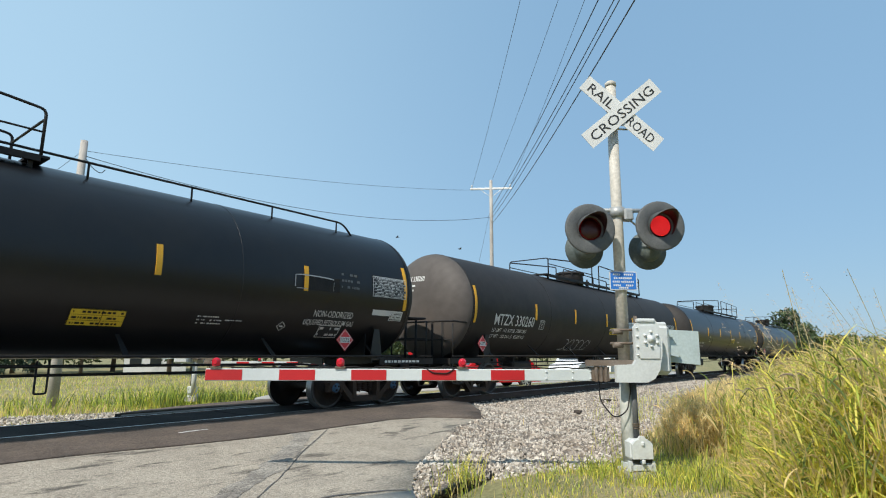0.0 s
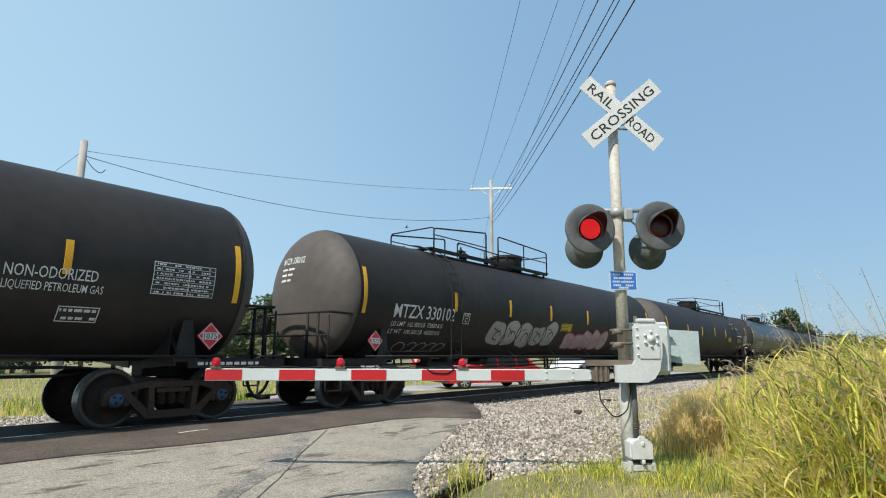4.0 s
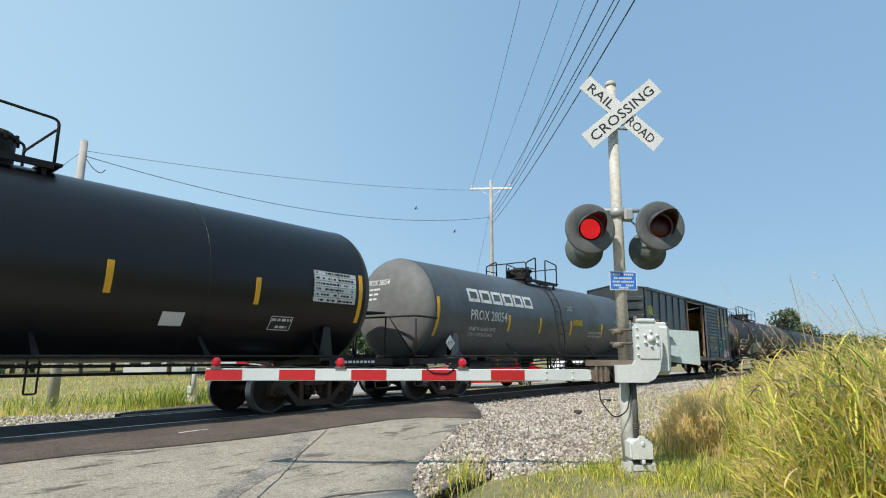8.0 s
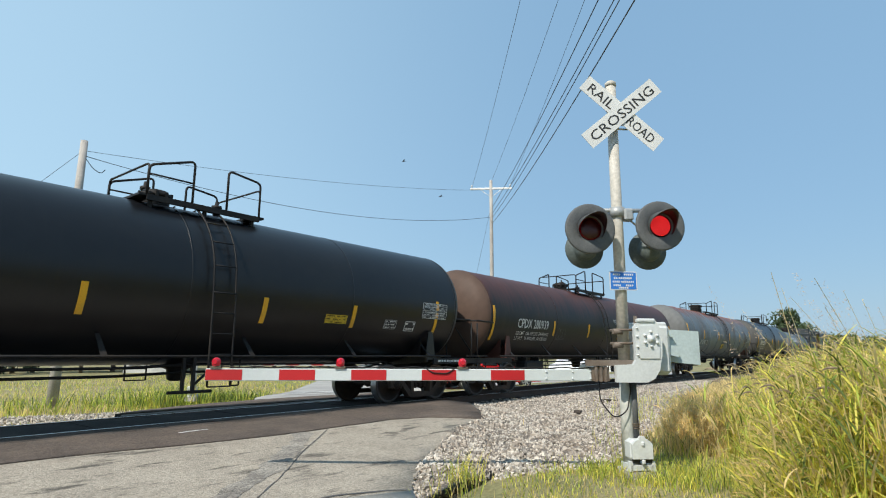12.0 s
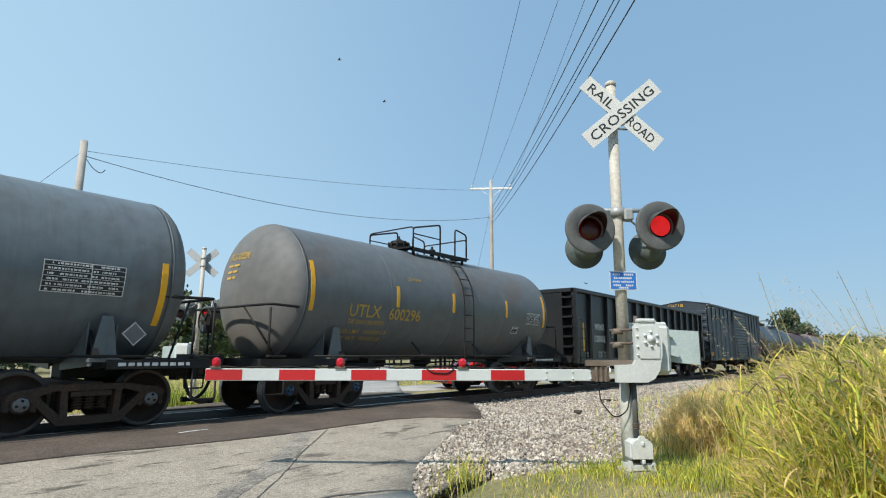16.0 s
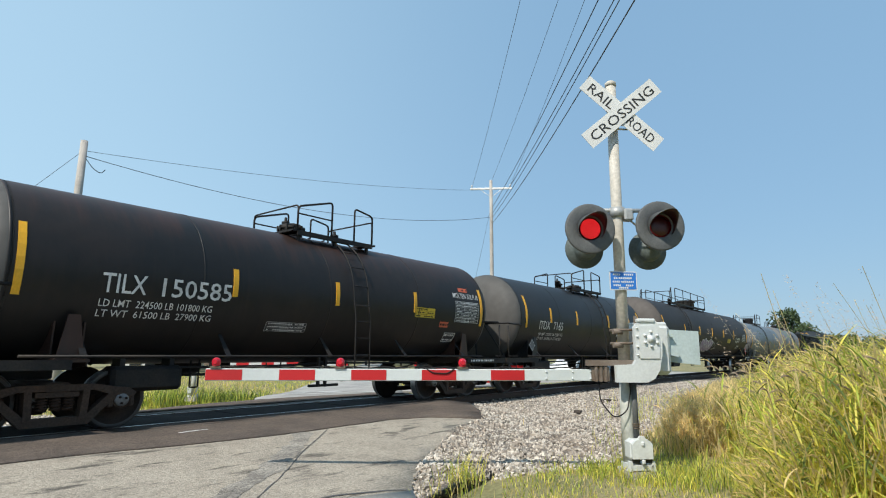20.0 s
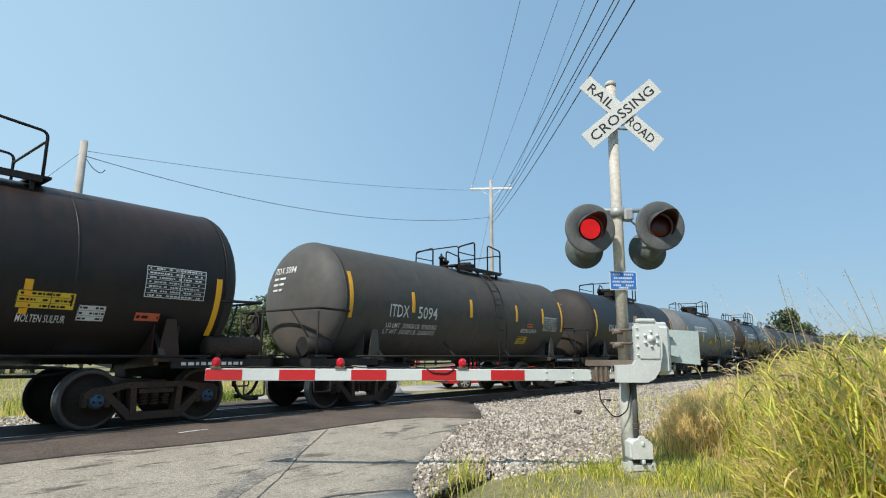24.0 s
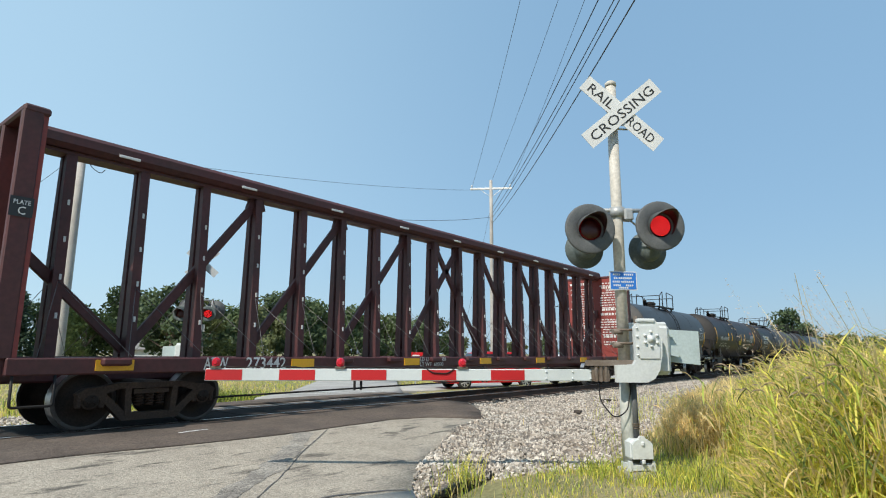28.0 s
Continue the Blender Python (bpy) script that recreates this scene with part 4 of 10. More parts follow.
WRITING = {
    "a": [('LD LMT  162 800 LB  73800 KG', -7.9, 1.83, 0.115, 1.9, 'w'), ('LT WT  100 200 LB  45500 KG', -7.9, 1.66, 0.115, 1.9, 'w'), ],
    "b": [('LD LMT  162 800 LB  73800 KG', -7.9, 1.83, 0.115, 1.9, 'w'), ('LT WT  100 200 LB  45500 KG', -7.9, 1.66, 0.115, 1.9, 'w'), ],
    "c": [('MTZX 330260', -7.88, 2.03, 0.32, 2.25, 'w'), ('LD LMT  162 800 LB  73800 KG', -7.88, 1.83, 0.115, 1.9, 'w'), ('LT WT  100 200 LB  45500 KG', -7.88, 1.66, 0.115, 1.9, 'w'), ],
    "e": [('MTZX 330202', -7.93, 2.03, 0.32, 2.31, 'w'), ('LD LMT  162 800 LB  73800 KG', -7.93, 1.83, 0.115, 1.9, 'w'), ('LT WT  100 200 LB  45500 KG', -7.93, 1.66, 0.115, 1.9, 'w'), ],
    "f": [('MTZX 330102', -7.93, 2.03, 0.32, 2.31, 'w'), ('LD LMT  162 800 LB  73800 KG', -7.93, 1.83, 0.115, 1.9, 'w'), ('LT WT  100 200 LB  45500 KG', -7.93, 1.66, 0.115, 1.9, 'w'), ],
    "g": [('MTZX 330409', -8.3, 2.03, 0.32, 2.3, 'w'), ('LD LMT  162 800 LB  73800 KG', -8.3, 1.83, 0.115, 1.9, 'w'), ('LT WT  100 200 LB  45500 KG', -8.3, 1.66, 0.115, 1.9, 'w'), ('NON-ODORIZED', 5.87, 2.2, 0.16, 1.15, 'w'), ('LIQUEFIED PETROLEUM GAS', 5.87, 2.03, 0.12, 1.25, 'w')],
    "q": [('MTZX 330040', -8.45, 2.03, 0.32, 2.25, 'w'), ('LD LMT  162 800 LB  73800 KG', -8.27, 1.83, 0.115, 1.9, 'w'), ('LT WT  100 200 LB  45500 KG', -8.27, 1.66, 0.115, 1.9, 'w'), ('NON-ODORIZED', 5.87, 2.2, 0.16, 1.15, 'w'), ('LIQUEFIED PETROLEUM GAS', 5.87, 2.03, 0.12, 1.25, 'w')],
    "d": [('CTCX 780118', -7.64, 1.96, 0.3, 2.17, 'w'), ('LD LMT  164700 LB  74700 KG', -7.61, 1.74, 0.11, 1.8, 'w'), ('LT WT  98300 LB  44600 KG', -7.63, 1.59, 0.11, 1.75, 'w'), ('NON-ODORIZED', 6.02, 1.92, 0.14, 1.05, 'w'), ('LIQUEFIED PETROLEUM GAS', 5.83, 1.76, 0.12, 1.32, 'w'), ('PLATE', -5.03, 2.17, 0.06, 0.22, 'w'), ('C', -4.97, 2.0, 0.13, 0.1, 'w')],
    "h": [('PROX 28054', -5.1, 2.13, 0.27, 1.85, 'w'), ('LD LMT 181100 LB 82 100 KG', -5.09, 1.83, 0.105, 1.3, 'w'), ('LT WT  82000 LB 37 200 KG', -5.06, 1.68, 0.105, 1.2, 'w'), ('SULFUR DIOXIDE', 2.54, 1.95, 0.09, 1.1, 'w'), ('INSULATION SULZERITE', 2.54, 1.83, 0.07, 1.1, 'w')],
    "i": [('SHPX 205919', -6.37, 2.02, 0.29, 2.25, 'w'), ('LD LMT  195700 LB  88 750 KG', -6.37, 1.83, 0.11, 2.2, 'w'), ('LT WT  67300 LB  30 550 KG', -6.37, 1.68, 0.11, 1.9, 'w')],
    "j": [('SHPX', -6.8, 1.82, 0.27, 0.86, 'w'), ('211240', -5.45, 1.82, 0.27, 1.05, 'w'), ('LD LMT  265600 LB  82250 KG', -6.81, 1.62, 0.1, 2.0, 'w'), ('LT WT  80400 LB  36050 KG', -6.81, 1.49, 0.1, 2.0, 'w')],
    "k": [('CPDX 280939', -6.9, 2.0, 0.28, 1.95, 'w'), ('LD LMT  186 100 LBS  84 400 KG', -6.9, 1.78, 0.12, 2.05, 'w'), ('LT WT  76 900 LBS  34 900 KG', -6.9, 1.63, 0.12, 2.05, 'w')],
    "l": [('CPDX 291074', -6.15, 1.95, 0.28, 1.92, 'w'), ('LD LMT  191700 LBS  86 950 KG', -6.11, 1.77, 0.12, 2.05, 'w'), ('LT WT  71300 LBS  32 350 KG', -6.13, 1.63, 0.12, 2.05, 'w')],
    "o": [('UTLX', -3.72, 1.98, 0.27, 0.95, 'y'), ('600296', -2.5, 1.96, 0.27, 1.1, 'y'), ('THE TANK CAR PEOPLE', -3.7, 1.82, 0.1, 1.1, 'y'), ('LD LMT  126300 LB', -3.8, 1.62, 0.1, 1.4, 'y'), ('LT WT  73700 LB', -3.8, 1.48, 0.1, 1.3, 'y'), ('CAUTION', -1.86, 2.92, 0.08, 0.5, 'y')],
    "p": [('SHPX', -4.8, 2.12, 0.25, 0.72, 'w'), ('208253', -3.96, 2.12, 0.25, 1.1, 'w'), ('LD LMT  237701 LB  101 200 KG', -4.77, 1.86, 0.1, 1.7, 'w'), ('LT WT  62000 LB  28 100 KG', -4.79, 1.7, 0.1, 1.7, 'w')],
    "r": [('ITDX', -4.17, 2.0, 0.27, 0.72, 'w'), ('7165', -3.2, 2.0, 0.27, 0.68, 'w'), ('LD LMT  203300 LB  92200 KG', -4.14, 1.8, 0.1, 1.68, 'w'), ('LT WT  59700 LB  27100 KG', -4.14, 1.66, 0.1, 1.68, 'w'), ('MOLTEN SULPHUR', 2.3, 1.9, 0.13, 1.05, 'w')],
    "s": [('TILX', -4.43, 2.08, 0.29, 0.66, 'w'), ('150585', -3.52, 2.08, 0.29, 1.23, 'w'), ('LD LMT  224500 LB 101800 KG', -4.43, 1.87, 0.115, 1.82, 'w'), ('LT WT  61500 LB  27900 KG', -4.43, 1.72, 0.115, 1.84, 'w'), ('MOLTEN SULFUR', 4.2, 2.66, 0.14, 1.15, 'w')],
    "t": [('PROX 60347', -3.73, 2.11, 0.27, 1.64, 'w'), ('LD LMT  203200 LB  92 150 KG', -3.73, 1.88, 0.105, 1.67, 'w'), ('LT WT  59800 LB  27 150 KG', -3.72, 1.73, 0.105, 1.72, 'w'), ('MOLTEN SULFUR', 1.7, 1.6, 0.12, 0.92, 'w')],
    "u": [('MOLTEN', 3.16, 2.04, 0.12, 0.45, 'w'), ('SULFUR', 3.18, 1.89, 0.12, 0.45, 'w')],
    "v": [('DVLX 5010', -3.4, 2.1, 0.27, 1.45, 'w')],
    "w": [('ITDX', -3.7, 2.04, 0.29, 0.66, 'w'), ('5094', -2.7, 2.04, 0.29, 0.74, 'w'), ('LD LMT  203800 LB  92450 KG', -3.75, 1.79, 0.115, 1.85, 'w'), ('LT WT  59200 LB  26850 KG', -3.78, 1.65, 0.115, 1.85, 'w'), ('MOLTEN SULPHUR', 2.25, 1.85, 0.12, 0.95, 'w')],
    "x": [('PROX 60442', -3.62, 2.09, 0.26, 1.67, 'w'), ('LD LMT  203700 LB  92 400 KG', -3.6, 1.87, 0.1, 1.6, 'w'), ('LT WT  59300 LB  26 900 KG', -3.6, 1.73, 0.1, 1.55, 'w'), ('MOLTEN SULFUR', 1.75, 1.6, 0.12, 0.6, 'w')],
    "y": [('FHRX', -4.76, 2.13, 0.24, 0.76, 'w'), ('150899', -3.87, 2.13, 0.24, 1.22, 'w'), ('LD LMT  225100 LB  102100 KG', -4.74, 1.88, 0.1, 1.8, 'w'), ('LT WT   60900 LB   27600 KG', -4.74, 1.74, 0.1, 1.8, 'w'), ('MOLTEN  SULFUR', 2.84, 2.18, 0.12, 1.13, 'w')],
    "z": [('GATX', -3.74, 1.98, 0.3, 0.85, 'w'), ('8591', -2.68, 1.98, 0.27, 0.62, 'w'), ('MOLTEN SULFUR', 2.7, 1.94, 0.11, 0.97, 'w'), ('FRA AIP', 3.11, 2.13, 0.12, 0.52, 'w'), ('FIBERGLASS INSULATION', 1.39, 1.6, 0.07, 0.93, 'w'), ('DO NOT EXCEED 450 F', 1.39, 1.51, 0.07, 0.93, 'w'), ('LD LMT  203600 LB  92350 KG', -3.72, 1.8, 0.105, 1.66, 'w'), ('LT WT  59400 LB  26950 KG', -3.74, 1.66, 0.105, 1.66, 'w')],
}
PATCHES = {
    "a": [("data_panel", 7.45, 2.1, 1.05, 0.52, DPANEL, 7), ("stencil_box", -5.25, 1.98, 0.3, 0.3, DPANEL, 2), ("stencil_box", 6.6, 1.62, 0.55, 0.26, DPANEL, 2), ("emergency_notice", 0.45, 1.97, 0.8, 0.28, YPANEL, 3)],
    "b": [("data_panel", 7.45, 2.1, 1.05, 0.52, DPANEL, 7), ("stencil_box", -5.25, 1.98, 0.3, 0.3, DPANEL, 2), ("stencil_box", 6.6, 1.62, 0.55, 0.26, DPANEL, 2), ("emergency_notice", 0.45, 1.97, 0.8, 0.28, YPANEL, 3)],
    "c": [("data_panel", 7.45, 2.1, 1.05, 0.52, DPANEL, 7), ("stencil_box", -5.25, 1.98, 0.3, 0.3, DPANEL, 2), ("stencil_box", 6.6, 1.62, 0.55, 0.26, DPANEL, 2), ("emergency_notice", 0.45, 1.97, 0.8, 0.28, YPANEL, 3)],
    "e": [("data_panel", 7.95, 2.02, 1.1, 0.52, DPANEL, 7), ("stencil_box", -5.25, 1.98, 0.3, 0.3, DPANEL, 2), ("stencil_box", 7.27, 1.63, 0.54, 0.24, DPANEL, 2), ("emergency_notice", 3.6, 2.04, 0.78, 0.3, YPANEL, 3), ("painted_out_patch", 5.94, 2.05, 1.26, 0.24, BPLAC, 0), ("red_notice", 6.26, 1.6, 0.54, 0.3, OPANEL, 3), ("stencil_lines", 5.55, 1.78, 0.6, 0.12, None, 2)],
    "f": [("data_panel", 7.45, 2.1, 1.05, 0.52, DPANEL, 7), ("stencil_box", -5.25, 1.98, 0.3, 0.3, DPANEL, 2), ("stencil_box", 6.6, 1.62, 0.55, 0.26, DPANEL, 2), ("emergency_notice", 0.45, 1.97, 0.8, 0.28, YPANEL, 3)],
    "g": [("data_panel", 7.8, 2.1, 1.05, 0.52, DPANEL, 7), ("stencil_box", -5.25, 1.98, 0.3, 0.3, DPANEL, 2), ("stencil_box", 6.6, 1.62, 0.55, 0.26, DPANEL, 2), ("emergency_notice", 0.45, 1.97, 0.8, 0.28, YPANEL, 3)],
    "q": [("data_panel", 7.8, 2.1, 1.05, 0.52, DPANEL, 7), ("stencil_box", -5.85, 1.98, 0.3, 0.3, DPANEL, 2), ("stencil_box", 6.6, 1.62, 0.55, 0.26, DPANEL, 2), ("emergency_notice", 3.7, 1.97, 0.8, 0.28, YPANEL, 3)],
    "d": [("data_panel", 7.54, 2.44, 1.08, 0.46, DPANEL, 7), ("white_notice", 7.62, 2.03, 0.98, 0.13, WPANEL, 0), ("white_notice", 8.18, 1.93, 0.42, 0.2, WPANEL, 3), ("emergency_notice", 1.68, 1.575, 0.78, 0.30, YPANEL, 3), ("stencil_box", 6.28, 1.515, 0.57, 0.32, DPANEL, 2), ("painted_out_patch", 5.60, 2.43, 0.97, 0.28, BLACKP, 0), ("stencil_lines", 3.58, 1.665, 0.52, 0.2, None, 3), ("stencil_lines", 4.12, 1.735, 0.36, 0.055, None, 1)],
    "h": [("emergency_notice", 1.2, 2.2, 0.72, 0.22, YPANEL, 3), ("data_panel", 4.95, 2.05, 0.95, 0.5, DPANEL, 7), ("stencil_box", 0.78, 2.72, 0.5, 0.16, DPANEL, 3)],
    "i": [("data_panel", 5.85, 2.2, 1.15, 0.66, WPANEL, 6), ("white_notice", 2.95, 1.62, 0.38, 0.26, WPANEL, 0), ("stencil_box", 5.0, 1.62, 0.5, 0.3, DPANEL, 2)],
    "j": [("data_panel", 6.5, 2.1, 1.1, 0.55, DPANEL, 7), ("emergency_notice", -0.4, 1.6, 0.55, 0.33, YPANEL, 3), ("stencil_box", 5.0, 1.38, 0.55, 0.34, DPANEL, 2), ("stencil_box", -4.2, 1.8, 0.28, 0.28, DPANEL, 2)],
    "k": [("emergency_notice", 1.48, 1.76, 0.7, 0.24, YPANEL, 3), ("data_panel", 6.0, 2.25, 1.1, 0.45, DPANEL, 6), ("stencil_box", 5.1, 1.85, 0.5, 0.26, DPANEL, 2), ("stencil_box", 0.58, 2.4, 0.4, 0.2, DPANEL, 3)],
    "l": [("emergency_notice", 2.95, 1.8, 0.6, 0.2, YPANEL, 3), ("data_panel", 5.95, 2.05, 0.95, 0.38, DPANEL, 6), ("stencil_box", 4.7, 1.75, 0.4, 0.22, DPANEL, 3), ("stencil_box", 5.4, 1.72, 0.35, 0.25, DPANEL, 2)],
    "o": [("data_panel", 3.65, 2.1, 0.85, 0.36, DPANEL, 5), ("stencil_box", 2.9, 1.8, 0.35, 0.22, DPANEL, 2)],
    "p": [("data_panel", 4.25, 2.02, 1.1, 0.45, DPANEL, 6), ("stencil_box", -2.7, 2.86, 0.55, 0.18, DPANEL, 3)],
    "r": [("data_panel", 3.85, 2.0, 1.0, 0.45, DPANEL, 7), ("hazard_number", 2.55, 2.06, 0.55, 0.16, OPANEL, 1), ("emergency_notice", 2.5, 1.56, 0.55, 0.27, YPANEL, 3)],
    "s": [("data_panel", 4.28, 2.02, 1.05, 0.56, DPANEL, 7), ("emergency_notice", 2.68, 2.06, 0.75, 0.26, YPANEL, 3), ("hazard_number", 3.68, 1.86, 0.36, 0.15, OPANEL, 1), ("stencil_box", 4.0, 1.5, 0.46, 0.28, DPANEL, 2), ("hazard_number", 4.5, 2.84, 0.4, 0.12, OPANEL, 1), ("stencil_box", -1.45, 1.6, 0.95, 0.2, DPANEL, 3)],
    "t": [("emergency_notice", 0.5, 1.88, 0.72, 0.28, YPANEL, 3), ("data_panel", 3.5, 2.05, 1.05, 0.45, DPANEL, 7), ("stencil_box", 2.75, 1.64, 0.36, 0.3, DPANEL, 2), ("hazard_number", 3.6, 1.72, 0.36, 0.14, OPANEL, 1), ("stencil_box", 1.7, 2.5, 0.55, 0.3, DPANEL, 4)],
    "u": [("data_panel", 4.12, 2.05, 1.05, 0.46, DPANEL, 7), ("hazard_number", 4.55, 1.78, 0.34, 0.13, OPANEL, 1), ("emergency_notice", -0.7, 1.82, 0.66, 0.28, YPANEL, 3), ("stencil_box", 1.8, 1.95, 0.35, 0.2, DPANEL, 3)],
    "v": [("emergency_notice", 2.3, 1.8, 0.5, 0.24, YPANEL, 3), ("data_panel", 3.3, 1.95, 0.9, 0.42, DPANEL, 6)],
    "w": [("data_panel", 3.6, 1.95, 0.95, 0.45, DPANEL, 7), ("emergency_notice", 2.2, 1.5, 0.6, 0.28, YPANEL, 3), ("hazard_number", 2.6, 2.02, 0.34, 0.12, OPANEL, 1)],
    "x": [("data_panel", 3.35, 2.05, 1.0, 0.5, DPANEL, 7), ("emergency_notice", 1.7, 1.78, 0.72, 0.26, YPANEL, 3), ("hazard_number", 3.3, 1.68, 0.38, 0.14, OPANEL, 1), ("white_notice", 2.48, 1.64, 0.38, 0.26, WPANEL, 3)],
    "y": [("data_panel", 4.12, 2.09, 1.08, 0.52, DPANEL, 7), ("emergency_notice", 0.43, 1.9, 0.75, 0.3, YPANEL, 3), ("hazard_number", 4.9, 1.94, 0.33, 0.14, OPANEL, 1), ("hazard_number", 4.3, 2.74, 0.42, 0.13, OPANEL, 1), ("white_notice", 3.75, 1.56, 0.4, 0.3, WPANEL, 4), ("stencil_lines", 0.62, 1.5, 0.95, 0.36, None, 4), ("stencil_lines", -2.74, 1.58, 1.0, 0.26, None, 4), ("stencil_lines", 1.82, 1.74, 0.75, 0.18, None, 2)],
    "z": [("emergency_notice", 1.49, 1.75, 0.74, 0.28, YPANEL, 3), ("data_panel", 3.69, 2.0, 1.02, 0.42, DPANEL, 6), ("stencil_lines", 0.32, 1.54, 0.8, 0.34, None, 6), ("emergency_notice", -0.21, 1.42, 0.33, 0.34, YPANEL, 2), ("hazard_number", 3.25, 1.83, 0.34, 0.12, OPANEL, 1), ("white_notice", 4.01, 2.55, 0.39, 0.15, WPANEL, 1)],
}
HEADS = {'c': 'MTZX 330260', 'd': 'CTCX 780118', 'e': 'MTZX 330202', 'f': 'MTZX 330102', 'g': 'MTZX 330409', 'h': 'PROX 28054', 'i': 'SHPX 205919', 'j': 'SHPX 211240', 'k': 'CPDX 280939', 'l': 'CPDX 291074', 'o': 'UTLX 600296', 'p': 'SHPX 208253', 'q': 'MTZX 330040', 'r': 'ITDX 7165', 's': 'TILX 150585', 't': 'PROX 60347', 'v': 'DVLX 5010', 'w': 'ITDX 5094', 'x': 'PROX 60442', 'y': 'FHRX 150899', 'z': 'GATX 8591'}
PLACARDS = {k: ("1075", RPLAC) for k in "abcdefgq"}
PLACARDS.update({k: ("", BPLAC) for k in "jpru"}, h=("1079", WPANEL))
FLANK = {}
for i, (key, label, rear, front, r, zc, paint, opt) in enumerate(TANKS):
    off = opt.pop("shift", 0.0)
    for name in ("plat", "ladder"):
        if name in opt:
            opt[name] += off
    if "dome" in opt:
        opt["dome"] = (opt["dome"][0] + off, *opt["dome"][1:])
    opt["stripes"] = tuple(x + off for x in opt["stripes"])
    words = [(w[0], w[1] + off, *w[2:]) for w in WRITING.get(key, ())]
    sheets = [(p[0], p[1] + off, *p[2:]) for p in PATCHES.get(key, ())]
    hc = "y" if key == "o" else "w"
    car, on = tank_car(label, rear, front, r, zc, paint, cap=i % 3, head_mat=HEAD_OF.get(key, HEAD_BLACK), writing=words, patches=sheets, placard=PLACARDS.get(key),
                       marks=((HEADS[key], 0.65, zc + r * 0.44, 0.15, 0.85, hc),) if key in HEADS else (), **opt)
    FLANK[key] = (car, on, r, zc)

# ---- painted shapes on the flanks ----
def ribbon(bm, put, pts, w, mi=0):
    """A brush stroke of width w through points of the drawing."""
    pts = [Vector((x, y, 0)) for x, y in pts]
    rows = []
    for i, p in enumerate(pts):
        d = pts[min(i + 1, len(pts) - 1)] - pts[max(i - 1, 0)]
        d = d.normalized() if d.length > 1e-6 else Vector((1, 0, 0))
        o = Vector((-d.y, d.x, 0)) * w / 2
        rows.append((bm.verts.new(put(*(p - o)[:2])), bm.verts.new(put(*(p + o)[:2]))))
    for a, b in zip(rows, rows[1:]):
        try:
            bm.faces.new((a[0], a[1], b[1], b[0])).material_index = mi
        except ValueError:
            pass


def blob(rnd, cx, cy, w, h, n=26, wob=0.16):
    ph = [rnd.uniform(0, 6.28) for _ in range(4)]
    out = []
    for i in range(n):
        a = 2 * math.pi * i / n
        k = 1 + wob * (math.sin(2 * a + ph[0]) + 0.6 * math.sin(3 * a + ph[1]) + 0.4 * math.sin(5 * a + ph[2])) * 0.6
        sq = (abs(math.cos(a)) ** 3 + abs(math.sin(a)) ** 3) ** (-1 / 3)
        out.append((cx + w / 2 * sq * math.cos(a) * k, cy + h / 2 * sq * math.sin(a) * k))
    return out


def fill(bm, put, pts, mi=0):
    c = (sum(p[0] for p in pts) / len(pts), sum(p[1] for p in pts) / len(pts))
    n = len(pts)
    mid = [bm.verts.new(put(c[0] + (x - c[0]) * 0.5, c[1] + (y - c[1]) * 0.5)) for x, y in pts]
    out = [bm.verts.new(put(x, y)) for x, y in pts]
    core = bm.verts.new(put(*c))
    for i in range(n):
        j = (i + 1) % n
        bm.faces.new((mid[i], mid[j], out[j], out[i])).material_index = mi
        bm.faces.new((core, mid[j], mid[i])).material_index = mi


def graffiti(car, on, x, z, w, h, letters, seed, fill_m, line_m, glow_m=None, slant=0.0):
    """A row of sprayed bubble shapes with outlines; unreadable on purpose."""
    rnd = random.Random(seed)
    bm = B()
    if glow_m:
        put = on(x, z, 0.009)
        fill(bm, put, blob(rnd, w * 0.5, h * 0.45, w * 0.95, h * 1.0, 40, 0.25), 2)
    for i in range(letters):
        cw = w / letters
        cx, cy = cw * (i + 0.5), h * (0.5 + rnd.uniform(-0.06, 0.06)) + slant * i
        pts = blob(rnd, cx, cy, cw * 1.12, h * rnd.uniform(0.78, 1.0))
        fill(bm, on(x, z, 0.011 + 0.0012 * (i % 2)), pts, 0)
        put = on(x, z, 0.014 + 0.0012 * (i % 2))
        ribbon(bm, put, pts + pts[:2], min(0.05, h * 0.07), 1)
        inner = blob(rnd, cx + cw * 0.05, cy - h * 0.05, cw * 0.35, h * 0.30, 12)
        ribbon(bm, put, inner[:rnd.randrange(8, 12)], min(0.04, h * 0.06), 1)
        ribbon(bm, put, [(cx - cw * 0.3, cy + h * 0.2), (cx, cy + h * rnd.uniform(-0.1, 0.3)), (cx + cw * 0.2, cy - h * 0.3)], min(0.035, h * 0.05), 1)
    return part("graffiti", bm, [fill_m, line_m, glow_m or fill_m], car, "sprayed graffiti shapes")


def scribble(car, on, x, z, w, h, seed, m, width=0.025, loops=5):
    rnd = random.Random(seed)
    bm = B()
    put = on(x, z, 0.012)
    px = 0.0
    for _ in range(loops):
        cw = w / loops
        pts = []
        a0, k = rnd.uniform(0, 6.28), rnd.choice((3.6, 5.2, -4.4, 6.2))
        for i in range(15):
            t = i / 14
            pts.append((px + cw * (0.5 + 0.55 * math.cos(a0 + k * t)), h * (0.5 + 0.48 * math.sin(a0 + k * t * 1.1))))
        ribbon(bm, put, pts, width)
        px += cw
    ribbon(bm, put, [(0, h * 0.0), (w * 0.4, -h * 0.06), (w, h * 0.08)], width * 0.7)
    return part("tag", bm, m, car)


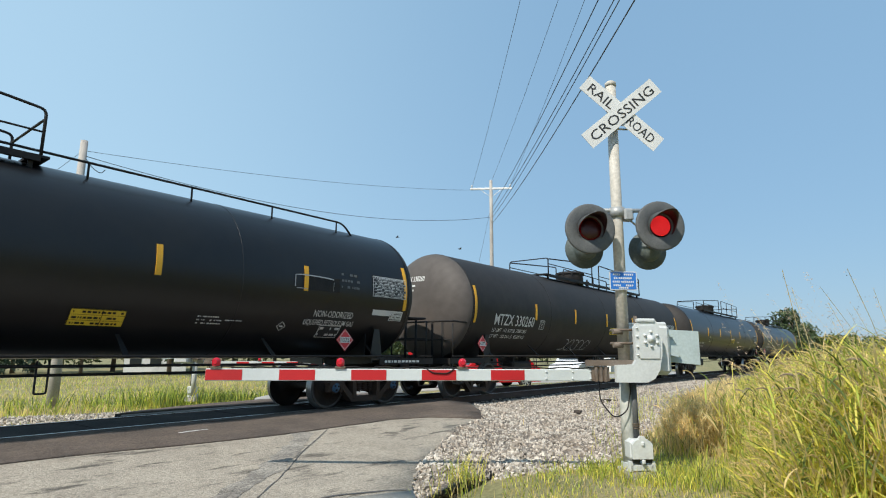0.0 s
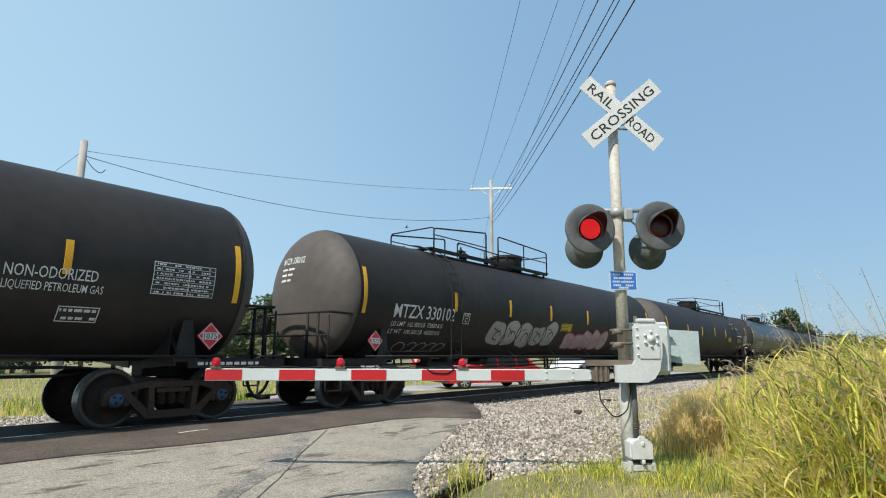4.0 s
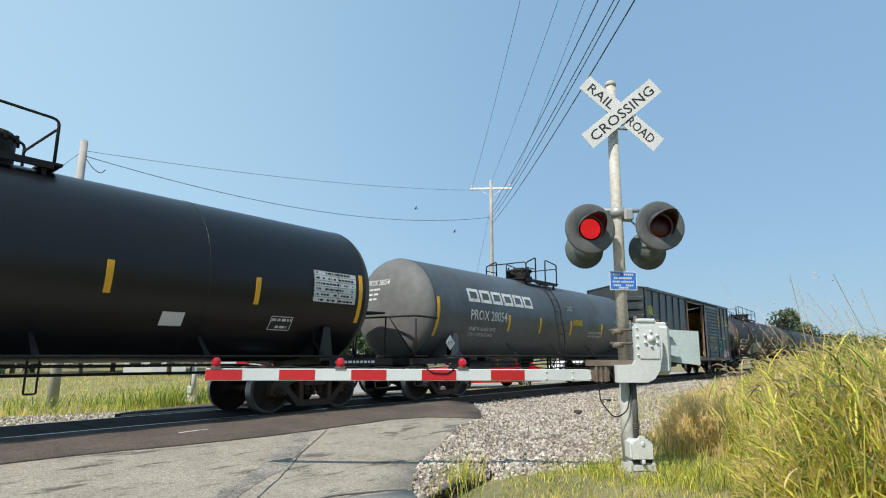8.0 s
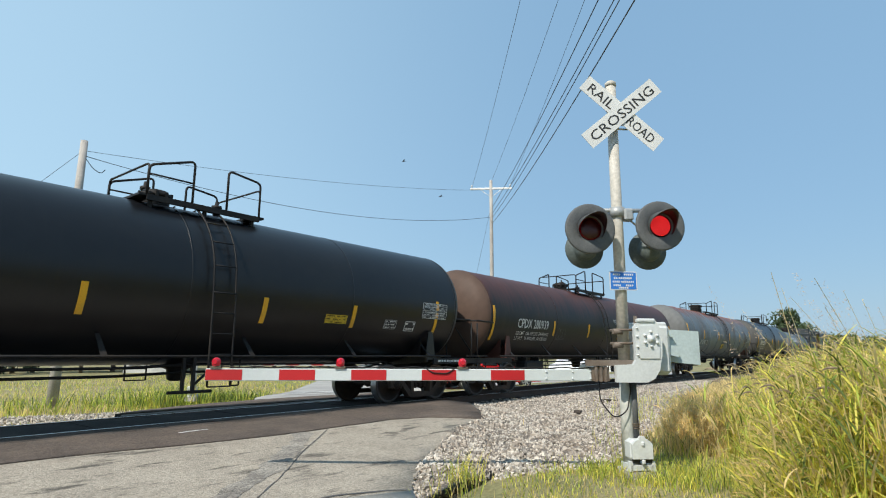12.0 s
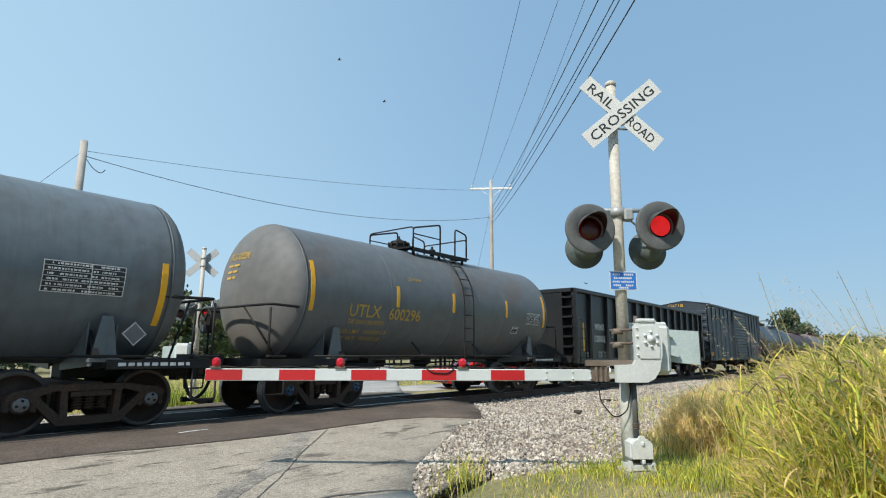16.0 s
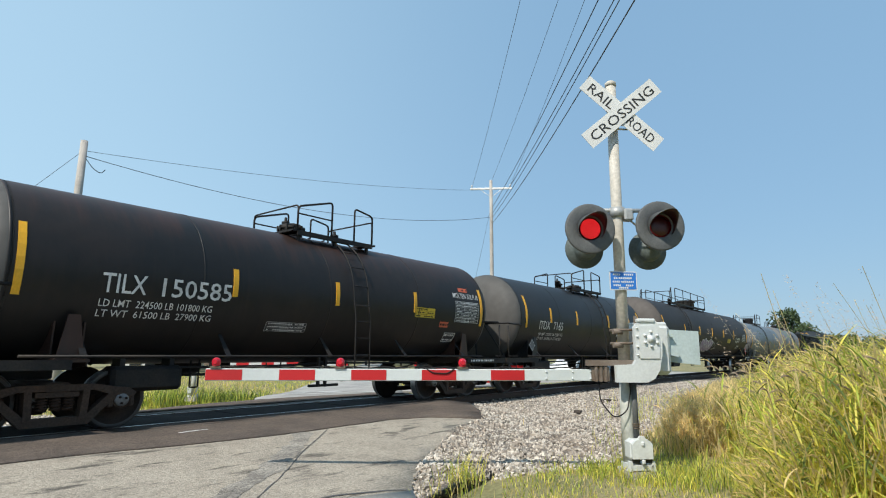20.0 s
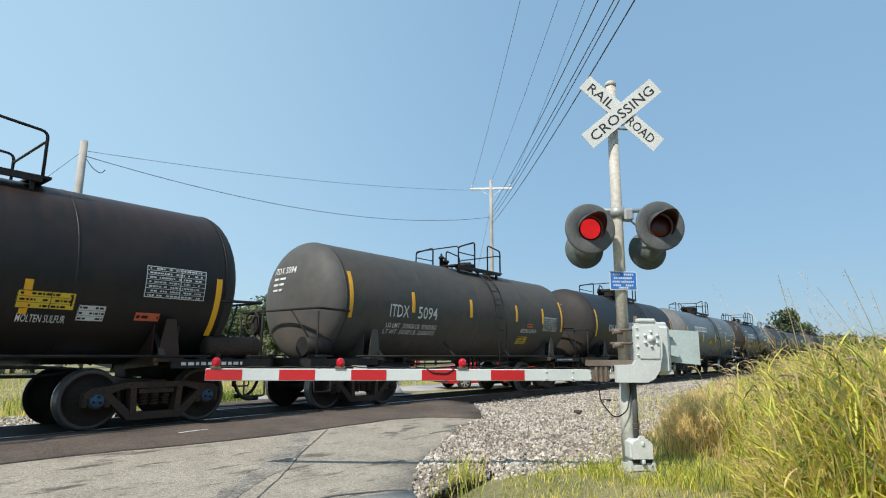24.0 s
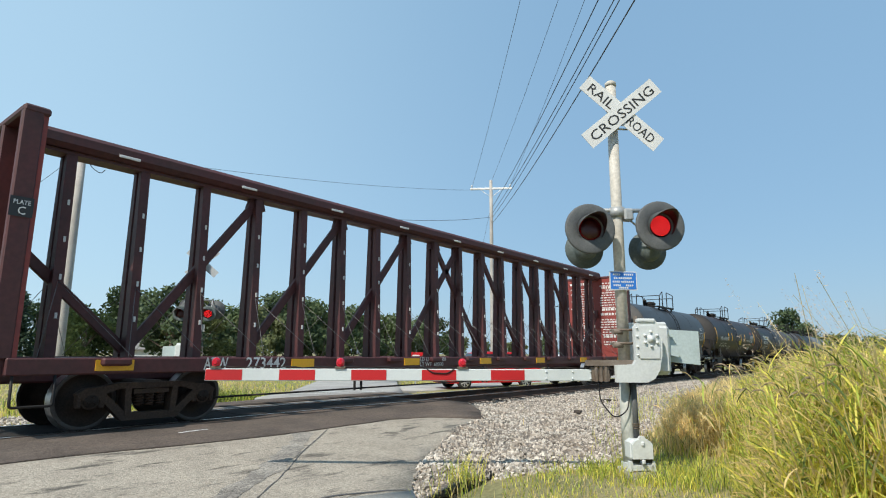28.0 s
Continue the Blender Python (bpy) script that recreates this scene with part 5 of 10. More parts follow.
def block_letters(car, on, x, z, w, h, m, n=6):
    """A row of six plain white blocks with rounded slots where a maker's name stands."""
    for i in range(n):
        bm = B()
        put = on(x, z, 0.008)
        cw = w / n
        a, b, t = cw * (i + 0.06), cw * (i + 0.94), h * 0.24
        for x0, x1, y0, y1 in ((a, a + t, 0, h), (b - t, b, 0, h), (a + t, b - t, h - t, h), (a + t, b - t, 0, t)):
            bm.faces.new([bm.verts.new(put(*p)) for p in ((x0, y0), (x1, y0), (x1, (y0 + y1) / 2), (x1, y1), (x0, y1), (x0, (y0 + y1) / 2))])
        part("painted_block", bm, m, car)


SILVER = mat("silver_spray", (0.36, 0.36, 0.35), 0.45, 0.1, 0.2, 5, second=(0.24, 0.24, 0.23), second_amount=0.4)
PINK = mat("pink_spray", (0.55, 0.10, 0.22), 0.6, 0, 0.15, 5)
TEAL = mat("teal_spray", (0.06, 0.45, 0.40), 0.6, 0, 0.15, 5)
LIME = mat("lime_spray", (0.22, 0.62, 0.06), 0.6, 0, 0.15, 5)
MAROON = mat("maroon_spray", (0.20, 0.03, 0.08), 0.6, 0, 0.15, 5)
PURPLE = mat("grey_purple_spray", (0.32, 0.22, 0.33), 0.6, 0, 0.15, 5)
INKBLACK = mat("black_spray", (0.015, 0.015, 0.016), 0.6, 0, 0.1)
PALEYEL = mat("pale_yellow_spray", (0.62, 0.62, 0.20), 0.6, 0, 0.15, 5)
CHALK = mat("chalk_line", (0.42, 0.43, 0.44), 0.8, 0, 0.25, 9)
DIMCHALK = mat("faint_chalk_line", (0.12, 0.125, 0.13), 0.8, 0, 0.25, 9)

for k, x, z, w, h in (("h", -5.2, 2.62, 3.6, 0.40), ("t", -3.76, 2.46, 2.44, 0.32), ("x", -3.72, 2.44, 2.38, 0.32), ("u", -4.0, 2.5, 2.4, 0.30)):
    block_letters(FLANK[k][0], FLANK[k][1], x, z, w, h, WHITEPAINT)
car, on = FLANK["f"][:2]
graffiti(car, on, -3.8, 1.42, 4.0, 0.95, 5, 3, SILVER, INKBLACK)
graffiti(car, on, 1.0, 1.35, 3.6, 0.85, 5, 4, SILVER, PINK)
scribble(car, on, -7.4, 1.25, 1.9, 0.35, 5, CHALK)
scribble(car, on, 5.6, 1.40, 0.9, 0.4, 8, CHALK)
car, on = FLANK["g"][:2]
graffiti(car, on, -4.4, 1.35, 3.9, 1.05, 5, 6, SILVER, MAROON, TEAL)
graffiti(car, on, -0.2, 1.25, 3.2, 0.75, 4, 9, SILVER, MAROON, MAROON)
scribble(car, on, -6.6, 1.5, 0.7, 0.4, 12, WHITEPAINT, 0.02, 3)
car, on = FLANK["q"][:2]
graffiti(car, on, -2.3, 1.35, 2.4, 0.95, 5, 14, PURPLE, WHITEPAINT)
scribble(car, on, -3.2, 1.55, 0.7, 0.5, 16, WHITEPAINT, 0.02, 3)
scribble(car, on, 0.2, 1.55, 1.2, 0.5, 17, WHITEPAINT, 0.02, 4)
car, on = FLANK["c"][:2]
scribble(car, on, -3.2, 1.35, 2.2, 0.5, 19, CHALK, 0.03, 5)
car, on = FLANK["d"][:2]
scribble(car, on, -9.0, 1.75, 0.55, 0.45, 20, DIMCHALK, 0.016, 4)
scribble(car, on, -4.7, 1.6, 0.5, 0.45, 21, DIMCHALK, 0.016, 3)
scribble(car, on, -1.6, 1.55, 1.1, 0.35, 22, DIMCHALK, 0.018, 4)
bm = B()
put = on(5.42, 1.62, 0.011)
ribbon(bm, put, [(0.0, 0.10), (0.10, 0.20), (0.20, 0.10), (0.10, 0.0), (0.0, 0.10)], 0.014)
ribbon(bm, put, [(0.06, 0.10), (0.14, 0.10)], 0.03)
part("stencilled_diamond", bm, WHITEPAINT, car)
bm = B()
put = on(5.60, 2.43, 0.013)
ribbon(bm, put, [(0.0, 0.04), (0.0, 0.27), (0.14, 0.285), (0.40, 0.285), (0.75, 0.275), (0.97, 0.255)], 0.022)
ribbon(bm, put, [(0.03, 0.01), (0.14, 0.018), (0.3, 0.012)], 0.014)
ribbon(bm, put, [(0.97, 0.2), (0.97, 0.03)], 0.008)
part("brushed_outline", bm, CHALK, car, "white outline brushed round the painted-out name")
panel(car, on, "ghost_stencil", 6.75, 2.5, 0.58, 0.4, None, 3, DIMCHALK)
for k, x, z in (("k", -4.0, 1.7), ("p", -1.8, 1.5), ("y", -5.0, 1.7), ("z", -0.9, 1.65)):
    scribble(FLANK[k][0], FLANK[k][1], x, z, 0.6, 0.4, 30 + ord(k), DIMCHALK, 0.014, 3)

# ---- boxcars, gondola and lumber car ----
BOXDARK = mat("dark_blue_black_car_paint", (0.022, 0.029, 0.035), 0.36, 0, 0.22, 1.2, 0.10, 7, (0.042, 0.047, 0.050), 0.5, 0.9)
BOXBLUE = mat("faded_blue_car_paint", (0.06, 0.085, 0.12), 0.55, 0, 0.2, 1.2, 0.05, 20, (0.10, 0.115, 0.13), 0.4, 0.9)
BOXNAVY = mat("navy_car_paint", (0.019, 0.030, 0.045), 0.45, 0, 0.2, 1.2, 0.08, 8, (0.034, 0.042, 0.050), 0.4, 0.9)
GONBLACK = mat("black_gondola_paint", (0.008, 0.0085, 0.0095), 0.40, 0, 0.25, 1.2, 0.08, 6, (0.018, 0.018, 0.0185), 0.45, 0.7)
LINING = mat("scuffed_plywood_lining", (0.80, 0.61, 0.32), 0.85, 0, 0.2, 2, 0.1, 20, (0.46, 0.32, 0.16), 0.4, 1.6)
SCUFF = mat("dark_scuff_mark", (0.10, 0.075, 0.05), 0.9, 0, 0.3, 6)
OXIDE = mat("oxide_red_car_paint", (0.078, 0.020, 0.020), 0.6, 0, 0.2, 1.5, 0.06, 20, (0.055, 0.021, 0.019), 0.4, 0.8)
OXIDEBRIGHT = mat("brick_red_bulkhead", (0.26, 0.045, 0.035), 0.6, 0, 0.15, 1.5, 0.05, 20, (0.19, 0.04, 0.035), 0.4, 0.8)
CABLE = mat("weathered_cable", (0.14, 0.13, 0.125), 0.5, 0.3, 0.2)
CSYEL = mat("golden_yellow_paint", (0.66, 0.36, 0.02), 0.5, 0, 0.1, 6)
PAINTS["g"] = CSYEL
HY = 1.40


def flat_on(y):
    def on(x, z, off=0.006):
        return lambda px, py: (x + px, y - off, z + py)
    return on


def end_gear(car, l, paint, z_floor):
    """Ladders, grab irons, steps and couplers at both ends."""
    for s in (-1, 1):
        for side in (-1, 1):
            bm = B()
            for dx in (0.12, 0.62):
                tube(bm, [(s * (l - dx), side * (HY + 0.11), z_floor - 0.1), (s * (l - dx), side * (HY + 0.11), 2.55)], 0.016, 5)
            for k in range(5):
                z = z_floor + 0.1 + 0.34 * k
                tube(bm, [(s * (l - 0.12), side * (HY + 0.11), z), (s * (l - 0.62), side * (HY + 0.11), z)], 0.014, 5)
            part("side_ladder", bm, paint, car)
            bm = B()
            tube(bm, bend([(s * (l - 0.12), side * HY, z_floor), (s * (l - 0.12), side * (HY + 0.02), 0.42), (s * (l - 0.58), side * (HY + 0.02), 0.42), (s * (l - 0.58), side * HY, z_floor)], 0.05), 0.02, 5)
            part("step_iron", bm, BLACKP, car)
        bm = B()
        box(bm, (s * (l + 0.10), 0, 0.98), (0.24, 2.6, 0.18))
        rounded(bm, (s * (l - 0.6), 0, 0.84), (2.6, 0.5, 0.34), 0.02)
        part("end_sill", bm, BLACKP, car)
    bm = B()
    rounded(bm, (0, 0, 0.82), (2 * l - 3, 0.5, 0.30), 0.02)
    for x in (-l * 0.3, l * 0.25):
        rounded(bm, (x, -0.6, 0.74), (0.9, 0.5, 0.38), 0.06)
    part("centre_sill", bm, BLACKP, car)
    bm = B()
    tube(bm, [(-l + 2.4, -0.9, 0.70), (l - 2.4, -0.9, 0.70)], 0.02, 5)
    part("brake_rod", bm, BLACKP, car)


def boxcar(label, rear, front, paint, door_paint, open_door, seed):
    l = (front - rear) / 2
    car = start_car("boxcar", label, "boxcar", rear, front)
    zb, ze = 0.95, 4.22
    o0, o1 = -1.48, 1.60
    thick = 0.05
    # near wall, in two lengths with the doorway between, and the lintel and sill
    for a, b, nm in ((-l, o0, "side_wall"), (o1, l, "side_wall")):
        bm = B()
        box(bm, ((a + b) / 2, -HY + thick / 2, (zb + ze) / 2), (b - a, thick, ze - zb))
        part(nm, bm, paint, car)
    bm = B()
    box(bm, ((o0 + o1) / 2, -HY + thick / 2, ze - 0.08), (o1 - o0 - 0.004, thick - 0.004, 0.16))
    box(bm, ((o0 + o1) / 2, -HY + thick / 2, zb + 0.06), (o1 - o0 - 0.004, thick - 0.004, 0.12))
    part("door_frame", bm, paint, car)
    if open_door:
        for a, b in ((-l, 1.26), (1.50, l)):
            bm = B()
            box(bm, ((a + b) / 2, HY - thick / 2, (zb + ze) / 2), (b - a, thick, ze - zb))
            part("far_side_wall", bm, paint, car)
    else:
        bm = B()
        box(bm, (0, HY - thick / 2, (zb + ze) / 2), (2 * l, thick, ze - zb))
        part("far_side_wall", bm, paint, car)
    # posts
    posts = [-6.87, -5.86, -4.83, -3.78, -2.74, o0 - 0.05] + ([4.83, 5.87, 6.86] if open_door else [4.83, 5.87, 6.86, 2.9, 3.9])
    for x in posts + [-l + 0.05, l - 0.05]:
        for side in (-1, 1):
            bm = B()
            rounded(bm, (x, side * (HY + 0.022), (zb + ze) / 2), (0.085 if abs(x) < l - 0.1 else 0.10, 0.055, ze - zb - 0.02), 0.012)
            part("side_post", bm, paint, car)
    for side in (-1, 1):
        bm = B()
        rounded(bm, (0, side * (HY + 0.03), ze + 0.03), (2 * l, 0.10, 0.13), 0.015)
        part("top_chord", bm, paint, car)
        bm = B()
        rounded(bm, (0, side * (HY + 0.025), zb - 0.03), (2 * l, 0.08, 0.16), 0.015)
        part("side_sill", bm, paint, car)
    # ends with pressed ribs and a gabled top
    for s in (-1, 1):
        bm = B()
        plate(bm, [(-HY, zb), (HY, zb), (HY, ze), (0, ze + 0.26), (-HY, ze)], thick, Matrix.Translation((s * (l - thick / 2), 0, 0)) @ Matrix(((0, 0, 1, 0), (1, 0, 0, 0), (0, 1, 0, 0), (0, 0, 0, 1))))
        end = part("end_wall", bm, paint, car)
        for k in range(7):
            bm = B()
            z = zb + 0.30 + 0.42 * k
            rows = []
            for y in (-HY + 0.08, -HY + 0.3, HY - 0.3, HY - 0.08):
                t = 0.085 if abs(y) < HY - 0.2 else 0.02
                rows.append([bm.verts.new((s * (l + d), y, z + dz)) for d, dz in ((0.0, -0.13), (t, -0.06), (t, 0.06), (0.0, 0.13))])
            for p, q in zip(rows, rows[1:]):
                for i in range(3):
                    bm.faces.new((p[i], p[i + 1], q[i + 1], q[i]))
            part("end_rib", bm, paint, end)
        bm = B()
        for y in (-0.95, -0.55):
            tube(bm, [(s * (l + 0.16), y, 1.0), (s * (l + 0.16), y, 2.6)], 0.02, 5)
        for k in range(5):
            tube(bm, [(s * (l + 0.16), -0.95, 1.15 + 0.33 * k), (s * (l + 0.16), -0.55, 1.15 + 0.33 * k)], 0.014, 5)
        tube(bm, [(s * (l + 0.18), -1.3, 2.55), (s * (l + 0.18), 1.3, 2.55)], 0.02, 5)
        part("end_ladder", bm, BLACKP, car)
        add_truck(car, s * (l - 1.45), 2)
    # roof: gabled sheet with raised seams
    bm = B()
    plate(bm, [(-HY - 0.06, ze + 0.03), (0, ze + 0.26), (HY + 0.06, ze + 0.03), (HY + 0.06, ze + 0.08), (0, ze + 0.31), (-HY - 0.06, ze + 0.08)], 2 * l + 0.04, Matrix(((0, 0, 1, 0), (1, 0, 0, 0), (0, 1, 0, 0), (0, 0, 0, 1))))
    roof = part("roof", bm, paint, car)
    for k in range(14):
        x = -l + 0.6 + (2 * l - 1.2) * k / 13
        bm = B()
        for s in (-1, 1):
            tube(bm, [(x, s * (HY + 0.02), ze + 0.10), (x, 0, ze + 0.32)], 0.03, 5)
        part("roof_rib", bm, paint, roof)
    bm = B()
    box(bm, (0, 0, zb + 0.1), (2 * l - 0.12, 2 * HY - 0.12, 0.08))
    part("floor_deck", bm, LINING, car)
    if open_door:
        for a, b in ((-l + 0.06, 1.24), (1.52, l - 0.06)):
            bm = B()
            box(bm, ((a + b) / 2, HY - thick - 0.02, (zb + ze) / 2 + 0.05), (b - a, 0.02, ze - zb - 0.35))
            part("plywood_lining", bm, LINING, car)
        for k in range(14):
            bm = B()
            rounded(bm, (0.10, HY - thick - 0.065, zb + 0.28 + 0.195 * k), (2.25, 0.07, 0.125), 0.02)
            part("inner_slat", bm, LINING, car)
        rnd = random.Random(seed + 70)
        for k in range(46):
            bm = B()
            x, z, w = rnd.uniform(1.55, 4.4), zb + 0.30 + 0.75 * rnd.random() ** 1.6, rnd.uniform(0.03, 0.28)
            box(bm, (x, HY - thick - 0.032, z), (w, 0.004, rnd.uniform(0.015, 0.05)))
            part("scuff_mark", bm, SCUFF, car)
        for a, b in ((-l + 0.06, o0 - 0.02), (o1 + 0.02, l - 0.06)):
            bm = B()
            box(bm, ((a + b) / 2, -HY + thick + 0.02, (zb + ze) / 2 + 0.05), (b - a, 0.02, ze - zb - 0.35))
            part("plywood_lining", bm, LINING, car)
        for s in (-1, 1):
            bm = B()
            box(bm, (s * (l - thick - 0.02), 0, (zb + ze) / 2), (0.02, 2 * HY - 0.2, ze - zb - 0.3))
            part("plywood_lining", bm, LINING, car)
        for x in (o0 + 0.02, o1 - 0.02):
            bm = B()
            box(bm, (x, -HY - 0.02, (zb + ze) / 2), (0.05, 0.10, ze - zb - 0.25))
            part("door_post", bm, RUSTY_EDGE, car)
    # the sliding door with its horizontal corrugation
    d0, d1 = (1.95, 4.74) if open_door else (o0 - 0.02, o1 + 0.75)
    bm = B()
    box(bm, ((d0 + d1) / 2, -HY - 0.075, (zb + ze) / 2), (d1 - d0, 0.03, ze - zb - 0.16))
    for x in (d0 + 0.05, d1 - 0.05):
        rounded(bm, (x, -HY - 0.10, (zb + ze) / 2), (0.10, 0.06, ze - zb - 0.14), 0.012)
    door = part("sliding_door", bm, door_paint, car, "corrugated sliding door")
    n = 15
    for k in range(n):
        bm = B()
        z = zb + 0.24 + (ze - zb - 0.48) * k / (n - 1)
        rows = [[bm.verts.new((x, -HY - 0.09 - d, z + dz)) for d, dz in ((0, -0.075), (0.045, -0.03), (0.045, 0.02), (0, 0.075))] for x in (d0 + 0.12, d1 - 0.12)]
        for i in range(3):
            bm.faces.new((rows[0][i], rows[0][i + 1], rows[1][i + 1], rows[1][i]))
        part("door_rib", bm, door_paint, door)
    for z in (zb - 0.10, ze + 0.0):
        bm = B()
        box(bm, (1.6, -HY - 0.08, z), (6.6, 0.06, 0.06))
        part("door_track", bm, BLACKP, car)
    bm = B()
    for x in (d0 + 0.35, d1 - 0.35):
        tube(bm, [(x, -HY - 0.15, zb + 0.1), (x, -HY - 0.15, zb + 1.4)], 0.018, 5)
    part("door_lock_rod", bm, BLACKP, door)
    if not open_door:
        for k in range(9):
            bm = B()
            rounded(bm, (7.42, -HY - 0.02, zb + 0.32 + 0.355 * k), (0.5, 0.05, 0.24), 0.02)
            part("pressed_panel", bm, paint, car)
    for x in (-7.37, -5.1, -3.0, -0.96, 3.2, 7.23):
        low = abs(x) < 6
        bm = B()
        box(bm, (x, -HY - (0.072 if low else 0.012), 0.90 if low else 1.24), (0.62 if low else 0.58, 0.012, 0.11 if low else 0.22))
        part("reflector_strip", bm, YELLOW, car)
    end_gear(car, l, BLACKP, zb)
    add_couplers(car, l + 0.72)
    return car


RUSTY_EDGE = mat("rusty_door_edge", (0.22, 0.13, 0.08), 0.8, 0, 0.4, 8)
car = boxcar("dark boxcar with an open doorway, blue sliding door and graffiti", -88.37, -72.57, BOXDARK, BOXBLUE, True, 1)
on = flat_on(-HY - 0.006)
for text, x, z, h, w, c in (("CS", -6.65, 2.50, 0.36, 0.62, "g"), ("XT", -5.35, 2.44, 0.36, 0.6, "g"), ("141", -6.6, 1.75, 0.36, 0.60, "g"), ("924", -5.45, 1.72, 0.36, 0.75, "g"), ("LD LMT", -6.6, 1.42, 0.11, 0.52, "g"), ("161100", -5.3, 1.40, 0.11, 0.6, "g"), ("LT WT", -6.6, 1.24, 0.11, 0.45, "g"), ("58900", -5.2, 1.22, 0.11, 0.5, "g"), ("LODGE", -7.75, 2.30, 0.3, 0.85, "w")):
    part("lettering", lettering_mesh(text, on(x, z), h, w, 0.015), PAINTS[c], car)
for x, bars in ((5.2, (((0.02, 0.53), (0.40, 0.62)), ((0.02, 0.40), (0.12, 0.53)), ((0.02, 0.33), (0.40, 0.42)), ((0.30, 0.22), (0.40, 0.33)), ((0.02, 0.14), (0.40, 0.23)), ((0.0, 0.0), (0.42, 0.07)))),
                (6.25, (((0.0, 0.55), (0.16, 0.62)), ((0.26, 0.55), (0.42, 0.62)), ((0.0, 0.14), (0.16, 0.21)), ((0.26, 0.14), (0.42, 0.21)), ((0.0, 0.0), (0.42, 0.07))))):
    bm = B()
    put = on(x, 3.0, 0.006)
    for (x0, y0), (x1, y1) in bars:
        bm.faces.new([bm.verts.new(put(*p)) for p in ((x0, y0), (x1, y0), (x1, y1), (x0, y1))])
    if x > 6:
        ribbon(bm, on(x, 3.0, 0.0075), [(0.07, 0.19), (0.21, 0.38), (0.35, 0.57)], 0.11)
        ribbon(bm, on(x, 3.0, 0.009), [(0.35, 0.19), (0.21, 0.38), (0.07, 0.57)], 0.11)
    part("painted_block", bm, CSYEL, car)


def runes(car, on, x, z, w, h, n, seed, line, core, width=0.15):
    """Sprayed angular strokes, each letter-like but unreadable: a broad coloured line with a dark heart."""
    rnd = random.Random(seed)
    cw = w / n
    for i in range(n):
        bm = B()
        x0, x1 = cw * (i + 0.12), cw * (i + 0.92)
        lean = rnd.uniform(-0.1, 0.1)
        lines = [[(x0, 0), (x0 + lean, h * rnd.uniform(0.85, 1.05))], [(x0 + lean, h * 0.9), (x1, h * rnd.uniform(0.7, 1.0)), (x1 - cw * 0.1, h * 0.5), (x0, h * rnd.uniform(0.4, 0.55))],
                 [(x0 + cw * 0.1, h * 0.5), (x1, h * rnd.uniform(0.0, 0.15))]]
        if rnd.random() < 0.5:
            lines.append([(x1, 0.0), (x1 - lean, h * rnd.uniform(0.6, 1.0))])
        if rnd.random() < 0.4:
            lines.append([(x0 - cw * 0.1, h * 0.08), (x1 + cw * 0.1, h * 0.02)])
        for k, ln in enumerate(lines):
            fine = [tuple(Vector(p).lerp(Vector(q), j / 5)) for p, q in zip(ln, ln[1:]) for j in range(6)]
            ribbon(bm, on(x, z, 0.010 + 0.001 * k + 0.005 * (i % 2)), fine, width * rnd.uniform(0.8, 1.15), 0)
            if rnd.random() < 0.8:
                ribbon(bm, on(x, z, 0.0145 + 0.001 * k + 0.005 * (i % 2)), fine, width * 0.34, 1)
        part("graffiti", bm, [line, core], car, "sprayed angular graffiti strokes")


runes(car, on, -6.9, 1.02, 4.1, 1.25, 6, 40, LIME, INKBLACK, 0.17)
scribble(car, on, -2.75, 1.05, 0.95, 0.35, 49, LIME, 0.03, 5)
graffiti(car, on, 4.2, 1.0, 1.9, 1.3, 2, 41, INKBLACK, TEAL, MAROON)
runes(car, on, 4.45, 1.1, 1.35, 1.0, 2, 52, TEAL, INKBLACK, 0.09)
scribble(car, on, 4.5, 2.05, 0.7, 0.35, 53, SILVER, 0.08, 3)
graffiti(car, on, 5.9, 1.0, 1.5, 0.5, 4, 42, WHITEPAINT, PINK, PINK)
runes(car, on, -7.75, 3.0, 1.0, 0.5, 4, 43, PALEYEL, PALEYEL, 0.06)
runes(car, on, -7.7, 1.05, 0.9, 0.2, 5, 54, WHITEPAINT, WHITEPAINT, 0.02)
scribble(car, on, -7.7, 1.75, 0.6, 0.42, 44, CHALK, 0.02, 4)
scribble(car, on, 5.95, 2.2, 0.95, 0.45, 45, WHITEPAINT, 0.035, 5)
scribble(car, on, 6.1, 2.75, 0.6, 0.25, 46, CHALK, 0.016, 4)
scribble(car, flat_on(-HY - 0.135), 2.6, 1.5, 1.3, 0.75, 47, PALEYEL, 0.03, 4)
panel(car, on, "orange_notice", -2.15, 2.38, 0.34, 0.30, OPANEL, 3)
panel(car, on, "stencil_box", -4.15, 2.12, 0.28, 0.3, DPANEL, 2)
car2 = boxcar("dark blue boxcar with closed corrugated door", -192.6, -177.0, BOXNAVY, BOXNAVY, False, 2)
part("lettering", lettering_mesh("CSXT 138", lambda px, py: (-7.8 - 0.01, 0.9 - px, 4.2 + py - 0.05), 0.16, 0.9, 0.01), CSYEL, car2)
scribble(car2, on, 5.6, 1.2, 1.2, 0.6, 48, PINK, 0.04, 4)


